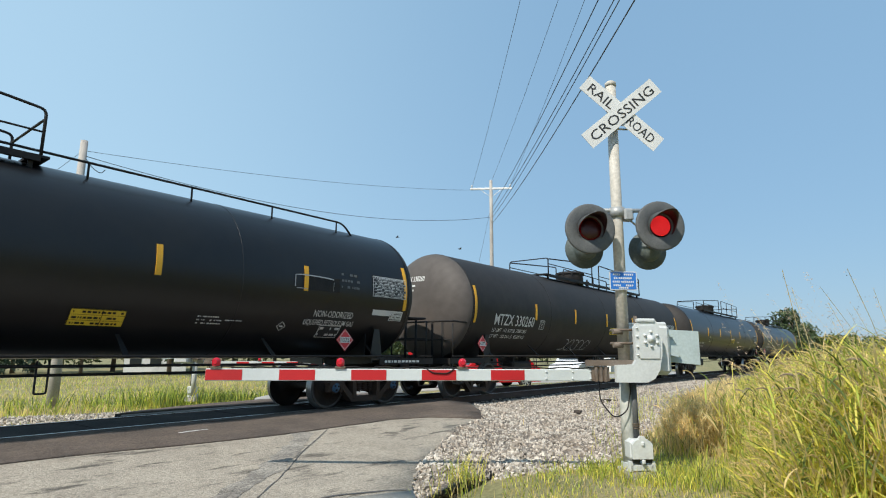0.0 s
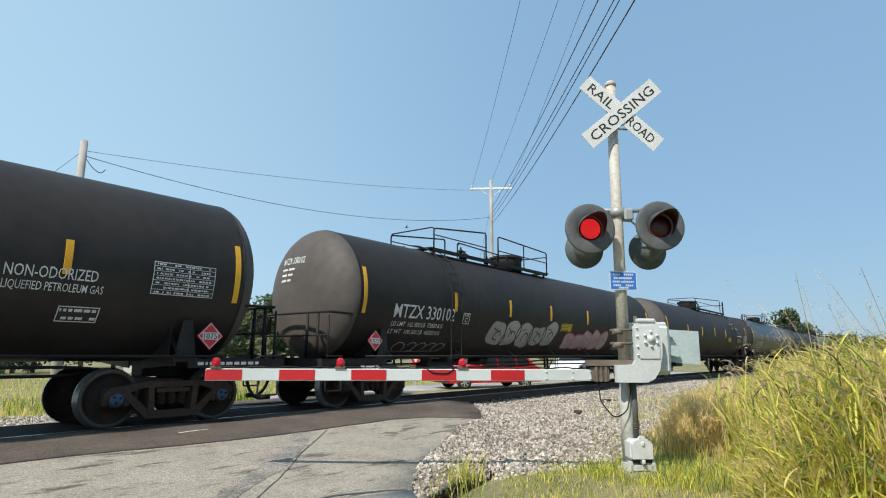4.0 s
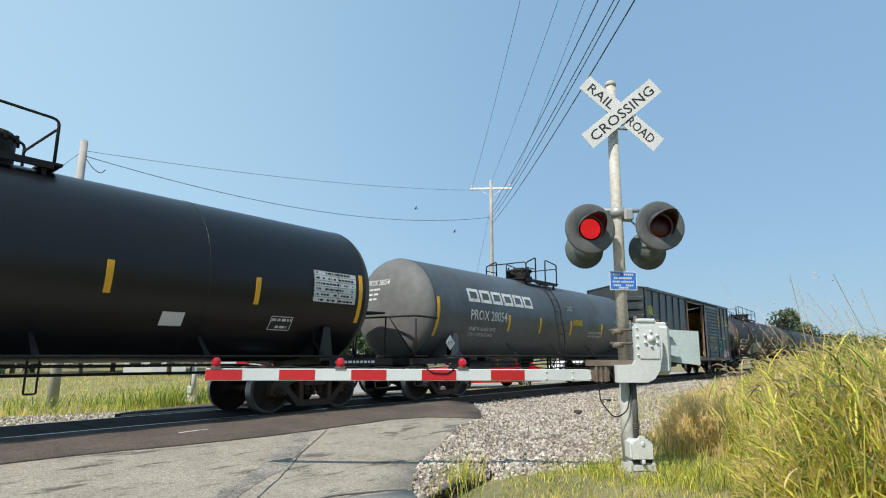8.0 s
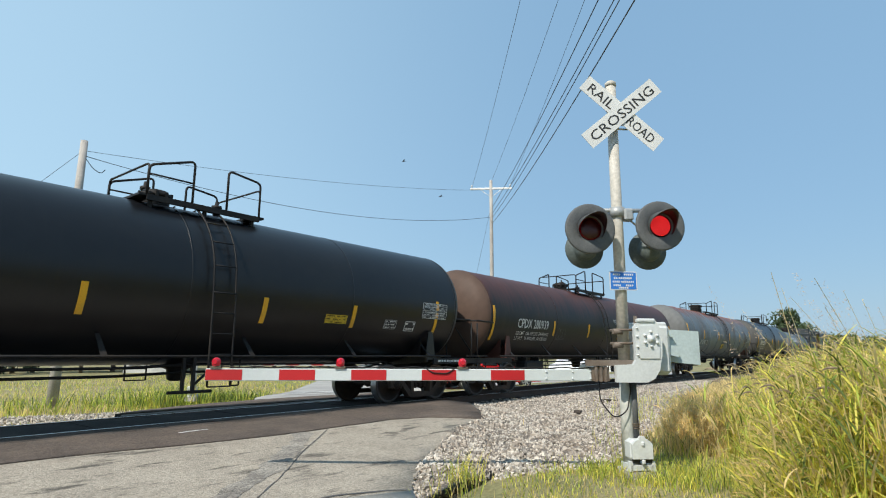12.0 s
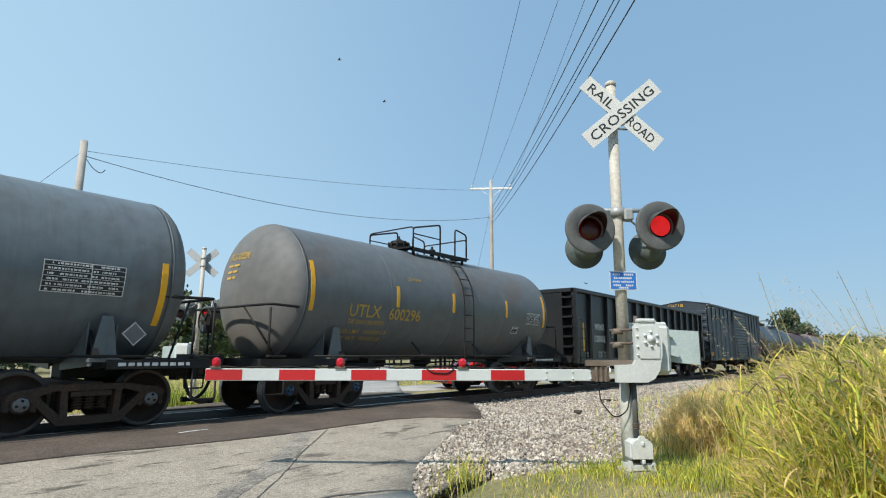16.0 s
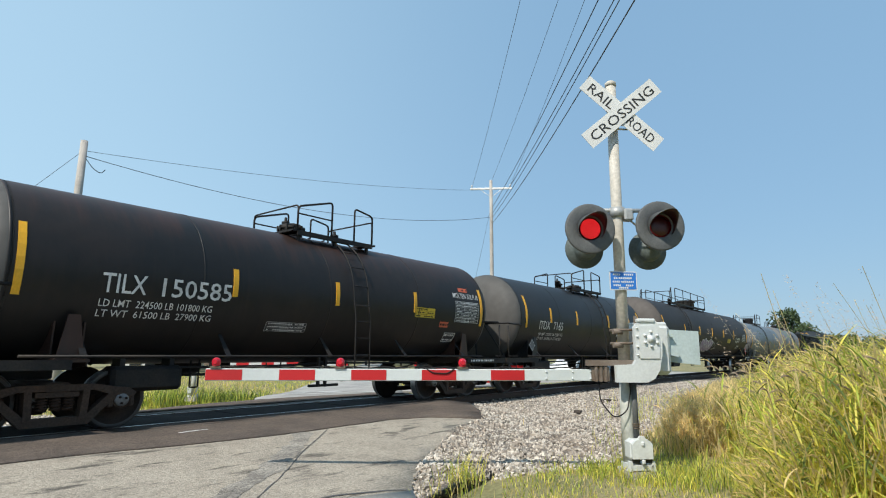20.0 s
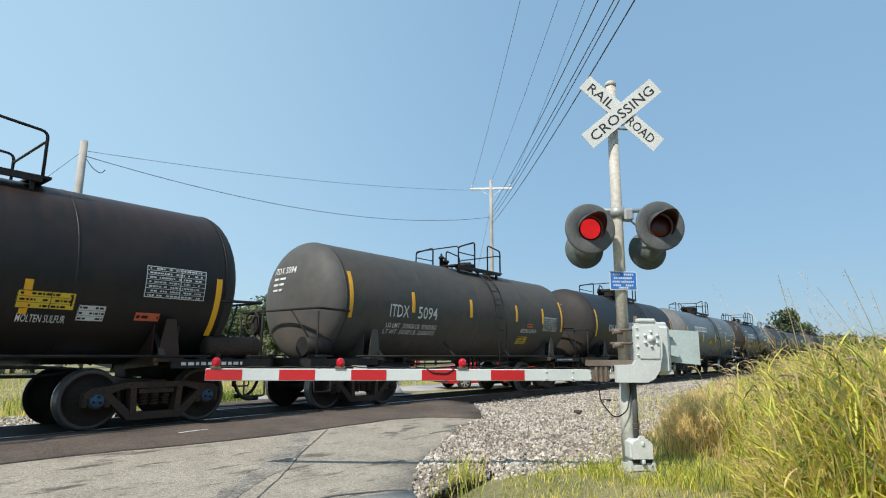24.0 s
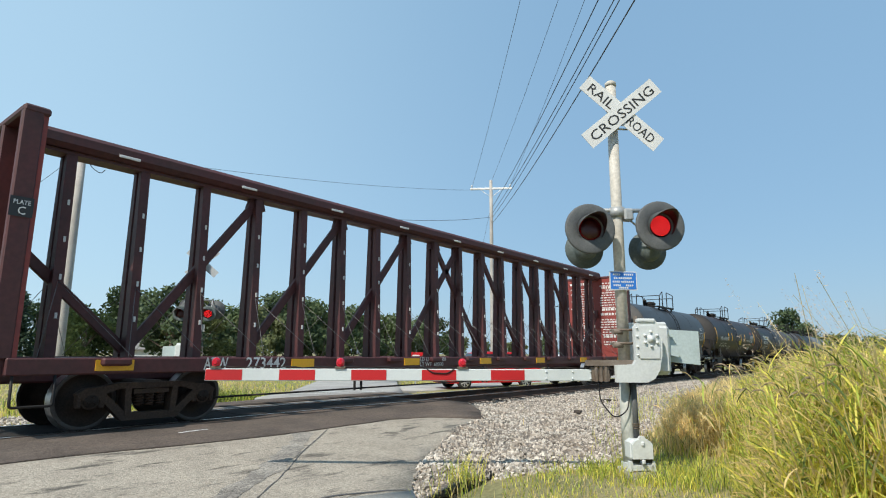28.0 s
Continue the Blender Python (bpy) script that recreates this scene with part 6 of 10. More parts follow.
def gondola():
    rear, front = -210.77, -194.1
    l = (front - rear) / 2
    car = start_car("gondola_car", "black high-sided gondola car with ribbed sides and a white line drawing", "gondola car", rear, front)
    zb, zt, t = 0.98, 3.52, 0.04
    for side in (-1, 1):
        bm = B()
        box(bm, (0, side * (HY - 0.10), (zb + zt) / 2), (2 * l, t, zt - zb))
        part("side_wall", bm, GONBLACK, car)
        bm = B()
        rounded(bm, (0, side * (HY - 0.03), zt), (2 * l + 0.06, 0.20, 0.14), 0.02)
        part("top_chord", bm, GONBLACK, car)
        bm = B()
        rounded(bm, (0, side * (HY - 0.04), zb - 0.04), (2 * l, 0.16, 0.18), 0.02)
        part("side_sill", bm, GONBLACK, car)
        for k in range(15):
            x = -6.96 if k == 0 else -5.39 + 1.069 * (k - 1)
            if k == 14:
                x = l - 0.08
            bm = B()
            plate(bm, [(-0.10, zb), (0.10, zb), (0.07, zt - 0.05), (-0.07, zt - 0.05)], 0.13, Matrix.Translation((x, side * (HY - 0.015), 0)) @ Matrix(((1, 0, 0, 0), (0, 0, 1, 0), (0, 1, 0, 0), (0, 0, 0, 1))))
            part("side_post", bm, GONBLACK, car)
        bm = B()
        rounded(bm, (-l + 0.07, side * (HY - 0.02), (zb + zt) / 2), (0.16, 0.14, zt - zb), 0.02)
        part("corner_post", bm, GONBLACK, car)
    for s in (-1, 1):
        bm = B()
        box(bm, (s * (l - 0.25), 0, (zb + zt) / 2), (t, 2 * HY - 0.1, zt - zb))
        end = part("end_wall", bm, GONBLACK, car)
        bm = B()
        rounded(bm, (s * (l - 0.08), 0, zt), (0.22, 2 * HY, 0.16), 0.02)
        part("end_chord", bm, GONBLACK, car)
        for k in range(7):
            for side in (-1, 1):
                bm = B()
                z = zb + 0.12 + 0.36 * k
                box(bm, (s * (l - 0.08), side * (HY - 0.30), z), (0.28, 0.42, 0.07))
                part("end_shelf", bm, GONBLACK, end)
        for y in (-HY + 0.52, HY - 0.52):
            bm = B()
            box(bm, (s * (l - 0.06), y, (zb + zt) / 2), (0.20, 0.06, zt - zb))
            part("end_stake", bm, GONBLACK, end)
        bm = B()
        box(bm, (s * (l - 0.02), 0, (zb + zt) / 2), (0.05, 2 * HY - 1.1, zt - zb - 0.1))
        part("end_sheet", bm, GONBLACK, end)
        add_truck(car, s * (l - 1.35), 0)
    bm = B()
    box(bm, (0, 0, zb), (2 * l - 0.3, 2 * HY - 0.3, 0.06))
    part("floor_deck", bm, GONBLACK, car)
    end_gear(car, l, BLACKP, zb)
    add_couplers(car, l + 0.70)
    on = flat_on(-HY + 0.08 - 0.006)
    for text, x, z, h, w in (("MRMX", -6.5, 2.12, 0.24, 0.9), ("120002", -6.55, 1.66, 0.24, 1.0), ("LD LMT", -6.25, 1.20, 0.10, 0.42), ("209300", -5.75, 1.20, 0.10, 0.36), ("LT WT", -6.25, 1.06, 0.10, 0.38), ("76700", -5.70, 1.06, 0.10, 0.3), ("RELEASE ROD", 1.25, 1.03, 0.10, 0.62), ("RETAINING VALVE", 2.3, 1.03, 0.10, 0.66), ("LIFT AND", -7.42, 1.20, 0.06, 0.3), ("JACK HERE", -7.42, 1.10, 0.06, 0.3)):
        part("lettering", lettering_mesh(text, on(x, z), h, w, 0.012), WHITEPAINT, car)
    panel(car, on, "stencil_box", -4.95, 1.85, 0.26, 0.28, DPANEL, 2)
    for x, z, h in ((-7.51, 1.3, 1.05), (-4.05, 1.2, 0.42), (-1.72, 1.2, 0.42), (2.6, 1.2, 0.42), (7.5, 1.2, 0.42), (1.0, 1.2, 0.42), (4.9, 1.2, 0.42)):
        bm = B()
        box(bm, (x, -HY + 0.076, z + h / 2), (0.11, 0.012, h))
        part("reflector_strip", bm, YELLOW, car)
    scribble(car, flat_on(-HY + 0.03), 1.3, 1.2, 3.0, 0.9, 60, WHITEPAINT, 0.045, 6)
    scribble(car, flat_on(-HY + 0.03), 5.3, 1.5, 1.0, 0.6, 61, WHITEPAINT, 0.04, 4)
    bm = B()
    put = lambda px, py: (-l - 0.005, 0.85 - px, 3.25 + py)
    part("lettering", lettering_mesh("MRMX 120002", put, 0.14, 0.8, 0.01), WHITEPAINT, car)


gondola()


def lumber_car():
    rear, front = -400.26, -378.05
    l = (front - rear) / 2
    car = start_car("lumber_car", "oxide-red centre-beam lumber car with open braced frame, empty", "lumber car", rear, front)
    zd, zt = 1.08, 4.62
    bm = B()
    rounded(bm, (0, 0, zt + 0.02), (2 * l - 0.5, 0.62, 0.30), 0.08)
    box(bm, (0, 0, zt - 0.14), (2 * l - 0.6, 0.34, 0.10))
    chord = part("top_chord", bm, OXIDE, car)
    for k in range(9):
        for s in (-1, 1):
            bm = B()
            rounded(bm, (-9.4 + 2.4 * k, s * 0.313, zt - 0.05), (0.36, 0.02, 0.05), 0.008)
            part("chord_slot", bm, WPANEL, chord)
    posts = [-10.24 + 1.2 * k for k in range(18)]
    for i, x in enumerate(posts):
        w0, w1 = 0.24, 0.15
        for s in (-1, 1):
            bm = B()
            plate(bm, [(s * 0.04, zd), (s * w0, zd), (s * w1, zt - 0.1), (s * 0.04, zt - 0.1)], 0.16, Matrix.Translation((x, 0, 0)) @ Matrix(((0, 0, 1, 0), (1, 0, 0, 0), (0, 1, 0, 0), (0, 0, 0, 1))))
            part("upright", bm, OXIDE, car)
            for k in range(4):
                bm = B()
                box(bm, (x + 0.02, s * (w0 - 0.02 - 0.020 * k), 1.75 + 0.62 * k), (0.035, 0.012 + 0.03, 0.09))
                part("eyelet", bm, WPANEL, car)
    # diagonal braces, mirrored about the middle
    for a, b in ((-9.04, -6.64), (-6.64, -4.24), (-4.24, -1.84), (-1.84, 0.56), (-9.04, -10.9)):
        for mirror in (1, -1):
            top = zt - 0.25 if b > -10 else 2.9
            p0, p1 = (a * mirror, zd + 0.12), (b * mirror, top)
            bm = B()
            d = Vector((p1[0] - p0[0], 0, p1[1] - p0[1]))
            rot = Matrix.Rotation(-math.atan2(d.z, d.x), 3, "Y")
            rounded(bm, ((p0[0] + p1[0]) / 2, 0.0, (p0[1] + p1[1]) / 2), (d.length, 0.09, 0.17), 0.012, rot)
            part("brace", bm, OXIDE, car)
            bm = B()
            plate(bm, [(-0.22, -0.16), (0.22, -0.16), (0.10, 0.20), (-0.10, 0.20)], 0.12, Matrix.Translation((p1[0], 0, p1[1] + 0.02)) @ Matrix(((1, 0, 0, 0), (0, 0, 1, 0), (0, 1, 0, 0), (0, 0, 0, 1))))
            part("gusset", bm, OXIDE, car)
    for i, x in enumerate(posts):
        for s in (-1, 1):
            bm = B()
            tube(bm, [(x, s * 0.20, 2.3), (x + 0.75, s * 1.38, zd + 0.04)], 0.0055, 5)
            tube(bm, [(x, s * 0.21, 2.3), (x - 0.5, s * 1.38, zd + 0.04)], 0.0055, 5)
            part("lashing_cable", bm, CABLE, car)
    bm = B()
    rounded(bm, (0, 0, 0.88), (2 * l - 0.4, 0.6, 0.34), 0.03)
    part("centre_sill", bm, OXIDE, car)
    for s in (-1, 1):
        bm = B()
        rounded(bm, (0, s * 1.40, 0.98), (2 * l, 0.10, 0.24), 0.02)
        part("side_sill", bm, OXIDE, car)
        for k in range(14):
            bm = B()
            x = -9.75 + 1.5 * k
            if -8.6 < x < -6.4:
                bm.free()
                continue
            rounded(bm, (x, s * 1.50, 1.04), (0.42, 0.12, 0.12), 0.03)
            part("winch", bm, OXIDE, car)
        for x in (-9.75, -6.3, -3.1, 0.0, 3.1, 6.3, 9.75):
            bm = B()
            box(bm, (x, s * 1.458, 0.99), (0.54, 0.014, 0.16))
            part("reflector_strip", bm, YELLOW, car)
    for k in range(19):
        bm = B()
        rounded(bm, (-10.8 + 1.2 * k, 0, 1.06), (0.30, 2.8, 0.06), 0.01)
        part("deck_board", bm, OXIDE, car)
    for s in (-1, 1):
        bm = B()
        box(bm, (s * (l - 0.10), 0, (zd + 4.56) / 2), (0.06, 2.78, 4.56 - zd))
        bulk = part("bulkhead", bm, OXIDEBRIGHT, car, "brick-red end bulkhead")
        for y in (-1.36, -0.45, 0.45, 1.36):
            bm = B()
            rounded(bm, (s * (l + 0.06), y, (zd + 4.56) / 2), (0.26, 0.12 if abs(y) > 1 else 0.10, 4.56 - zd), 0.02)
            part("bulkhead_post", bm, OXIDE, bulk)
        bm = B()
        rounded(bm, (s * (l + 0.02), 0, 4.58), (0.34, 2.86, 0.12), 0.03)
        part("bulkhead_cap", bm, OXIDE, bulk)
        bm = B()
        box(bm, (s * (l + 0.1), 0, 0.98), (0.3, 2.7, 0.24))
        part("end_sill", bm, OXIDE, car)
        bm = B()
        tube(bm, bend([(s * (l - 0.1), -1.42, 0.9), (s * (l - 0.1), -1.44, 0.45), (s * (l - 0.6), -1.44, 0.45), (s * (l - 0.6), -1.42, 0.9)], 0.05), 0.02, 5)
        part("step_iron", bm, BLACKP, car)
        add_truck(car, s * (l - 2.12), 2)
    # rows of white print on the inner face of the front bulkhead
    rnd = random.Random(77)
    bm = B()
    for y0 in (-1.2, 0.2):
        z = 4.3
        while z > 1.5:
            y = y0 + rnd.uniform(0, 0.15)
            big = rnd.random() < 0.25
            while y < y0 + 0.95:
                w = rnd.uniform(0.05, 0.16)
                bm.faces.new([bm.verts.new(p) for p in ((l - 0.135, y, z), (l - 0.135, y + w, z), (l - 0.135, y + w, z + (0.10 if big else 0.045)), (l - 0.135, y, z + (0.10 if big else 0.045)))])
                y += w + 0.04
            z -= 0.21 if big else 0.11
    part("print", bm, WHITEPAINT, car)
    for text, z in (("WARNING", 3.95), ("WARNING", 2.55)):
        part("lettering", lettering_mesh(text, lambda px, py: (l - 0.137, -0.45 - px, z + py), 0.11, 0.62, 0.01), WHITEPAINT, car)
    on = flat_on(-1.45)
    for text, x, z, h, w in (("ATW", -8.35, 0.90, 0.20, 0.45), ("273442", -7.55, 0.90, 0.20, 0.85), ("LD LMT  225700", -2.8, 1.0, 0.09, 1.0), ("LT WT  60300", -2.8, 0.88, 0.09, 0.9)):
        part("lettering", lettering_mesh(text, on(x, z), h, w, 0.012), WHITEPAINT, car)
    on2 = flat_on(-1.44)
    panel(car, on2, "stencil_box", -11.31, 3.0, 0.28, 0.28, DPANEL, 0)
    part("lettering", lettering_mesh("PLATE", flat_on(-1.456)(-11.27, 3.17), 0.06, 0.2, 0.006), WHITEPAINT, car)
    part("lettering", lettering_mesh("C", flat_on(-1.456)(-11.21, 3.03), 0.11, 0.09, 0.006), WHITEPAINT, car)
    bm = B()
    for x in (-4.5, -4.3, 0.5, 0.7, 4.4):
        box(bm, (x, -1.0, 0.62), (0.03, 0.05, 0.5))
    tube(bm, [(-8, -1.0, 0.40), (8, -1.0, 0.46)], 0.02, 5)
    part("brake_rod", bm, BLACKP, car)
    add_couplers(car, l + 0.72)


lumber_car()

# ---- the ground, the road and the track ----
U = Vector((0.72, 0.694, 0))            # along the road, away from the camera
A = Vector((0.694, -0.72, 0))           # across the road, to the right
EDGE = Vector((6.35, -5.25, 0))         # a point on the road's right edge
ROAD_W = 6.4


def road_side(x, y):
    """How far a point lies to the left of the road's right edge."""
    return -((x - EDGE.x) * A.x + (y - EDGE.y) * A.y)


def gz(x, y):
    """Height of the natural ground."""
    n = noise.noise(Vector((x * 0.35, y * 0.35, 0))) * 0.05 + noise.noise(Vector((x * 0.08, y * 0.08, 3))) * 0.12
    if abs(y) < 5:
        n *= abs(y) / 5
    base = -0.24 if y < 0 else -0.30 - 0.032 * min(y, 10)
    near = max(0.0, min(1.0, (road_side(x, y) + 1.2) / 0.8)) * max(0.0, min(1.0, (ROAD_W + 1.2 - road_side(x, y)) / 0.8))
    n = n * (1 - near) - 0.06 * near
    if 0 < -y - 8.2 and x > 1:
        n += min(0.25, (-y - 8.2) * 0.06)
    if abs(y) < 2.2:
        base -= 0.12
    return base + n


TURF = mat("dry_turf", (0.30, 0.245, 0.12), 0.95, 0, 0.4, 2.0, 0.4, 20, (0.13, 0.135, 0.05), 0.5, 0.5)
ASPHALT = mat("old_asphalt", (0.375, 0.328, 0.265), 0.95, 0, 0.14, 10.0, 0.5, 70, (0.30, 0.262, 0.212), 0.42, 1.4)


def aggregate(m, size, low, high):
    """Stones of many greys bedded in the binder, each with a little relief."""
    n, l = m.node_tree.nodes, m.node_tree.links
    b = n["Principled BSDF"]
    co = [x for x in n if x.type == "TEX_COORD"][0]
    vo = n.new("ShaderNodeTexVoronoi")
    vo.inputs["Scale"].default_value = 1 / size
    l.new(co.outputs["Object"], vo.inputs["Vector"])
    sep = n.new("ShaderNodeSeparateColor")
    l.new(vo.outputs["Color"], sep.inputs[0])
    mr = n.new("ShaderNodeMapRange")
    mr.inputs["To Min"].default_value, mr.inputs["To Max"].default_value = low, high
    l.new(sep.outputs[0], mr.inputs["Value"])
    mx = n.new("ShaderNodeMix")
    mx.data_type, mx.blend_type = "RGBA", "MULTIPLY"
    mx.inputs[0].default_value = 1.0
    l.new(b.inputs["Base Color"].links[0].from_socket, mx.inputs[6])
    l.new(mr.outputs[0], mx.inputs[7])
    l.new(mx.outputs[2], b.inputs["Base Color"])
    bp = n.new("ShaderNodeBump")
    bp.inputs["Strength"].default_value, bp.inputs["Distance"].default_value = 0.6, size * 0.35
    l.new(vo.outputs["Distance"], bp.inputs["Height"])
    bp.invert = True
    l.new(b.inputs["Normal"].links[0].from_socket, bp.inputs["Normal"])
    l.new(bp.outputs[0], b.inputs["Normal"])


aggregate(ASPHALT, 0.020, 0.74, 1.22)


def worn_streaks(m, amount):
    """Dark worn patches, drawn out along the rails."""
    n, l = m.node_tree.nodes, m.node_tree.links
    b = n["Principled BSDF"]
    co = [x for x in n if x.type == "TEX_COORD"][0]
    mp = n.new("ShaderNodeMapping")
    mp.inputs["Rotation"].default_value = (0, 0, radians(-12))
    mp.inputs["Scale"].default_value = (0.75, 2.6, 1.0)
    l.new(co.outputs["Object"], mp.inputs["Vector"])
    ns = n.new("ShaderNodeTexNoise")
    ns.inputs["Scale"].default_value, ns.inputs["Detail"].default_value, ns.inputs["Roughness"].default_value = 1.5, 9, 0.68
    l.new(mp.outputs[0], ns.inputs["Vector"])
    rp = n.new("ShaderNodeValToRGB")
    rp.color_ramp.elements[0].position, rp.color_ramp.elements[1].position = 0.55, 0.64
    l.new(ns.outputs["Fac"], rp.inputs["Fac"])
    k = n.new("ShaderNodeMath")
    k.operation, k.inputs[1].default_value = "MULTIPLY", amount
    l.new(rp.outputs[0], k.inputs[0])
    mx = n.new("ShaderNodeMix")
    mx.data_type = "RGBA"
    mx.inputs[7].default_value = (0.085, 0.076, 0.066, 1)
    l.new(k.outputs[0], mx.inputs[0])
    l.new(b.inputs["Base Color"].links[0].from_socket, mx.inputs[6])
    l.new(mx.outputs[2], b.inputs["Base Color"])


worn_streaks(ASPHALT, 0.85)
NEWASPH = mat("newer_asphalt", (0.098, 0.080, 0.068), 0.9, 0, 0.28, 14.0, 0.6, 120, (0.150, 0.118, 0.096), 0.55, 0.8)
aggregate(NEWASPH, 0.02, 0.75, 1.25)
FARASPH = mat("far_asphalt", (0.37, 0.35, 0.32), 0.92, 0, 0.12, 6.0, 0.3, 60, (0.26, 0.25, 0.24), 0.4, 0.6)
RUBBER = mat("crossing_panel", (0.022, 0.020, 0.019), 0.9, 0, 0.3, 6.0, 0.2, 40, (0.040, 0.036, 0.032), 0.4, 1.5)
for m_ in (ASPHALT, NEWASPH, FARASPH, RUBBER):
    m_.node_tree.nodes["Principled BSDF"].inputs["Specular IOR Level"].default_value = 0.15
RAILTOP = mat("polished_rail", (0.50, 0.50, 0.50), 0.3, 0.9, 0.15)
RAILSIDE = mat("rusty_rail", (0.09, 0.055, 0.04), 0.8, 0, 0.35, 8)
TIE = mat("creosoted_tie", (0.07, 0.055, 0.045), 0.9, 0, 0.4, 5, 0.4, 30)
STONE = mat("limestone_ballast", (0.47, 0.425, 0.365), 0.9, 0, 0.2, 12, 0.2, 60, (0.31, 0.25, 0.195), 0.42, 3.0, per_object=0.5)
GRAVELBED = mat("gravel_bed", (0.21, 0.178, 0.145), 0.95, 0, 0.5, 5, 0.8, 45, (0.135, 0.11, 0.09), 0.5, 1.5)
TAR = mat("tar_seam", (0.10, 0.095, 0.09), 0.7, 0, 0.3, 6, 0.2, 60)
ROADWHITE = mat("road_paint", (0.80, 0.80, 0.78), 0.8, 0, 0.2, 8, second=(0.40, 0.39, 0.37), second_amount=0.5, second_scale=3)


def build_ground():
    def axis(fine0, fine1, step, far):
        a = list(np.arange(fine0, fine1 + 1e-6, step))
        d, x = step, fine1
        while x < far:
            d *= 1.35
            x += d
            a.append(x)
        d, x = step, fine0
        while x > -far:
            d *= 1.35
            x -= d
            a.insert(0, x)
        return a
    xs, ys = axis(-2, 34, 0.5, 2200), axis(-16, 26, 0.5, 2200)
    vs = [(x, y, gz(x, y)) for y in ys for x in xs]
    w = len(xs)
    fs = [(j * w + i, j * w + i + 1, (j + 1) * w + i + 1, (j + 1) * w + i) for j in range(len(ys) - 1) for i in range(w - 1)]
    me = soup("ground", vs, fs, TURF, True)
    thing("ground", "dry grassy verge and fields out to the horizon", "ground", kind="structure", mesh=me)


build_ground()


def strip(name, label, outline, z_of, m, category="road", step=0.6, thick=0.08, kind="structure", rough_edge=0.0):
    """A sheet that fills an outline on the ground, following z_of, with a skirt."""
    bm = B()
    pts = []
    n = len(outline)
    rnd = random.Random(len(name) + n)
    for i in range(n):
        p, q = Vector((*outline[i], 0)), Vector((*outline[(i + 1) % n], 0))
        k = max(1, int((q - p).length / step))
        for j in range(k):
            v = p.lerp(q, j / k)
            pts.append((v.x + rnd.uniform(-1, 1) * rough_edge, v.y + rnd.uniform(-1, 1) * rough_edge))
    vs = [bm.verts.new((x, y, 0)) for x, y in pts]
    f = bm.faces.new(vs)
    f.normal_update()
    bmesh.ops.triangulate(bm, faces=[f], ngon_method="EAR_CLIP")
    for _ in range(3):
        long = [e for e in bm.edges if e.calc_length() > step * 1.6]
        if not long:
            break
        bmesh.ops.subdivide_edges(bm, edges=long, cuts=1)
        bmesh.ops.triangulate(bm, faces=bm.faces[:])
    edge = [e for e in bm.edges if e.is_boundary]
    for v in bm.verts:
        v.co.z = z_of(v.co.x, v.co.y)
    ext = bmesh.ops.extrude_edge_only(bm, edges=edge)["geom"]
    for v in ext:
        if isinstance(v, bmesh.types.BMVert):
            v.co.z -= thick
    for f in bm.faces:
        f.smooth = abs(f.normal.z) > 0.7
    return thing(name, label, category, kind=kind, mesh=mesh_of(name, bm, m))


def road_z(x, y):
    """The road climbs gently from the verge to the rails."""
    d = abs(y)
    z = -0.005 if d < 1.5 else -0.005 - 0.155 * min(1.0, (d - 1.5) / 3.5) - (0.02 * min(4.0, max(0, d - 5.0)) if y < 0 else 0.06 * max(0, min(d - 5, 5)))
    return z + noise.noise(Vector((x * 0.7, y * 0.7, 9))) * 0.012 * min(1.0, max(0, d - 2))


def along(s, d):
    """Road coordinates: s metres along from EDGE, d metres to the left of the right edge."""
    p = EDGE + U * s - A * d
    return (p.x, p.y)


near_edge = [(11.8, -1.62), (11.75, -2.3), (10.9, -3.1), (9.8, -3.85), (8.45, -4.25), (7.2, -4.95), (6.4, -5.4), (5.6, -5.85), (4.85, -6.4), (4.3, -6.95), (3.6, -7.7), (2.6, -8.75), (1.3, -10.0), (0.2, -11.2), (-4, -15.4)]
strip("road_near", "old cracked grey asphalt road up to the rails", near_edge + [(-9.5, -10.9), (-3.4, -4.2), (-0.6, -1.62)], road_z, ASPHALT, rough_edge=0.04)
strip("road_apron", "newer dark asphalt apron beside the rails", [(11.9, -0.98), (11.85, -2.1), (10.9, -3.1), (9.8, -3.95), (9.4, -3.5), (9.0, -3.1), (8.2, -2.9), (6.3, -3.0), (4.8, -2.94), (3.4, -2.78), (2.2, -2.68), (0.6, -2.72), (-1.2, -2.65), (-1.6, -0.98)],
      lambda x, y: road_z(x, y) + 0.016, NEWASPH, rough_edge=0.035, thick=0.03)
far_w = 4.7
strip("road_far", "pale asphalt road beyond the rails", [(4.9, 1.0), (13.2, 1.0), (13.6, 1.8), along(15.2, 0.0), along(19, 0.0), along(40, 0), along(90, 0), along(90, far_w), along(40, far_w), along(17, far_w), (11.6, 6.3), (10.2, 4.6), (9.3, 3.3), (6.7, 2.6), (5.3, 1.7)],
      road_z, FARASPH, step=1.5, rough_edge=0.03)
strip("road_apron_far", "newer dark asphalt beyond the far rail", [(4.95, 1.27), (13.1, 1.27), (13.3, 2.3), (11.4, 3.0), (9.3, 3.2), (6.75, 2.5), (5.35, 1.65)], lambda x, y: road_z(x, y) + 0.016, NEWASPH, rough_edge=0.03, thick=0.03)
strip("side_street", "pale asphalt street running beside the rails", [along(17.5, 0.2), along(21.5, 0.2), (60, 8.6), (60, 3.9), along(18.0, -1.5)], lambda x, y: -0.46, FARASPH, step=2.0)
XL, XR = -1.4, 11.9
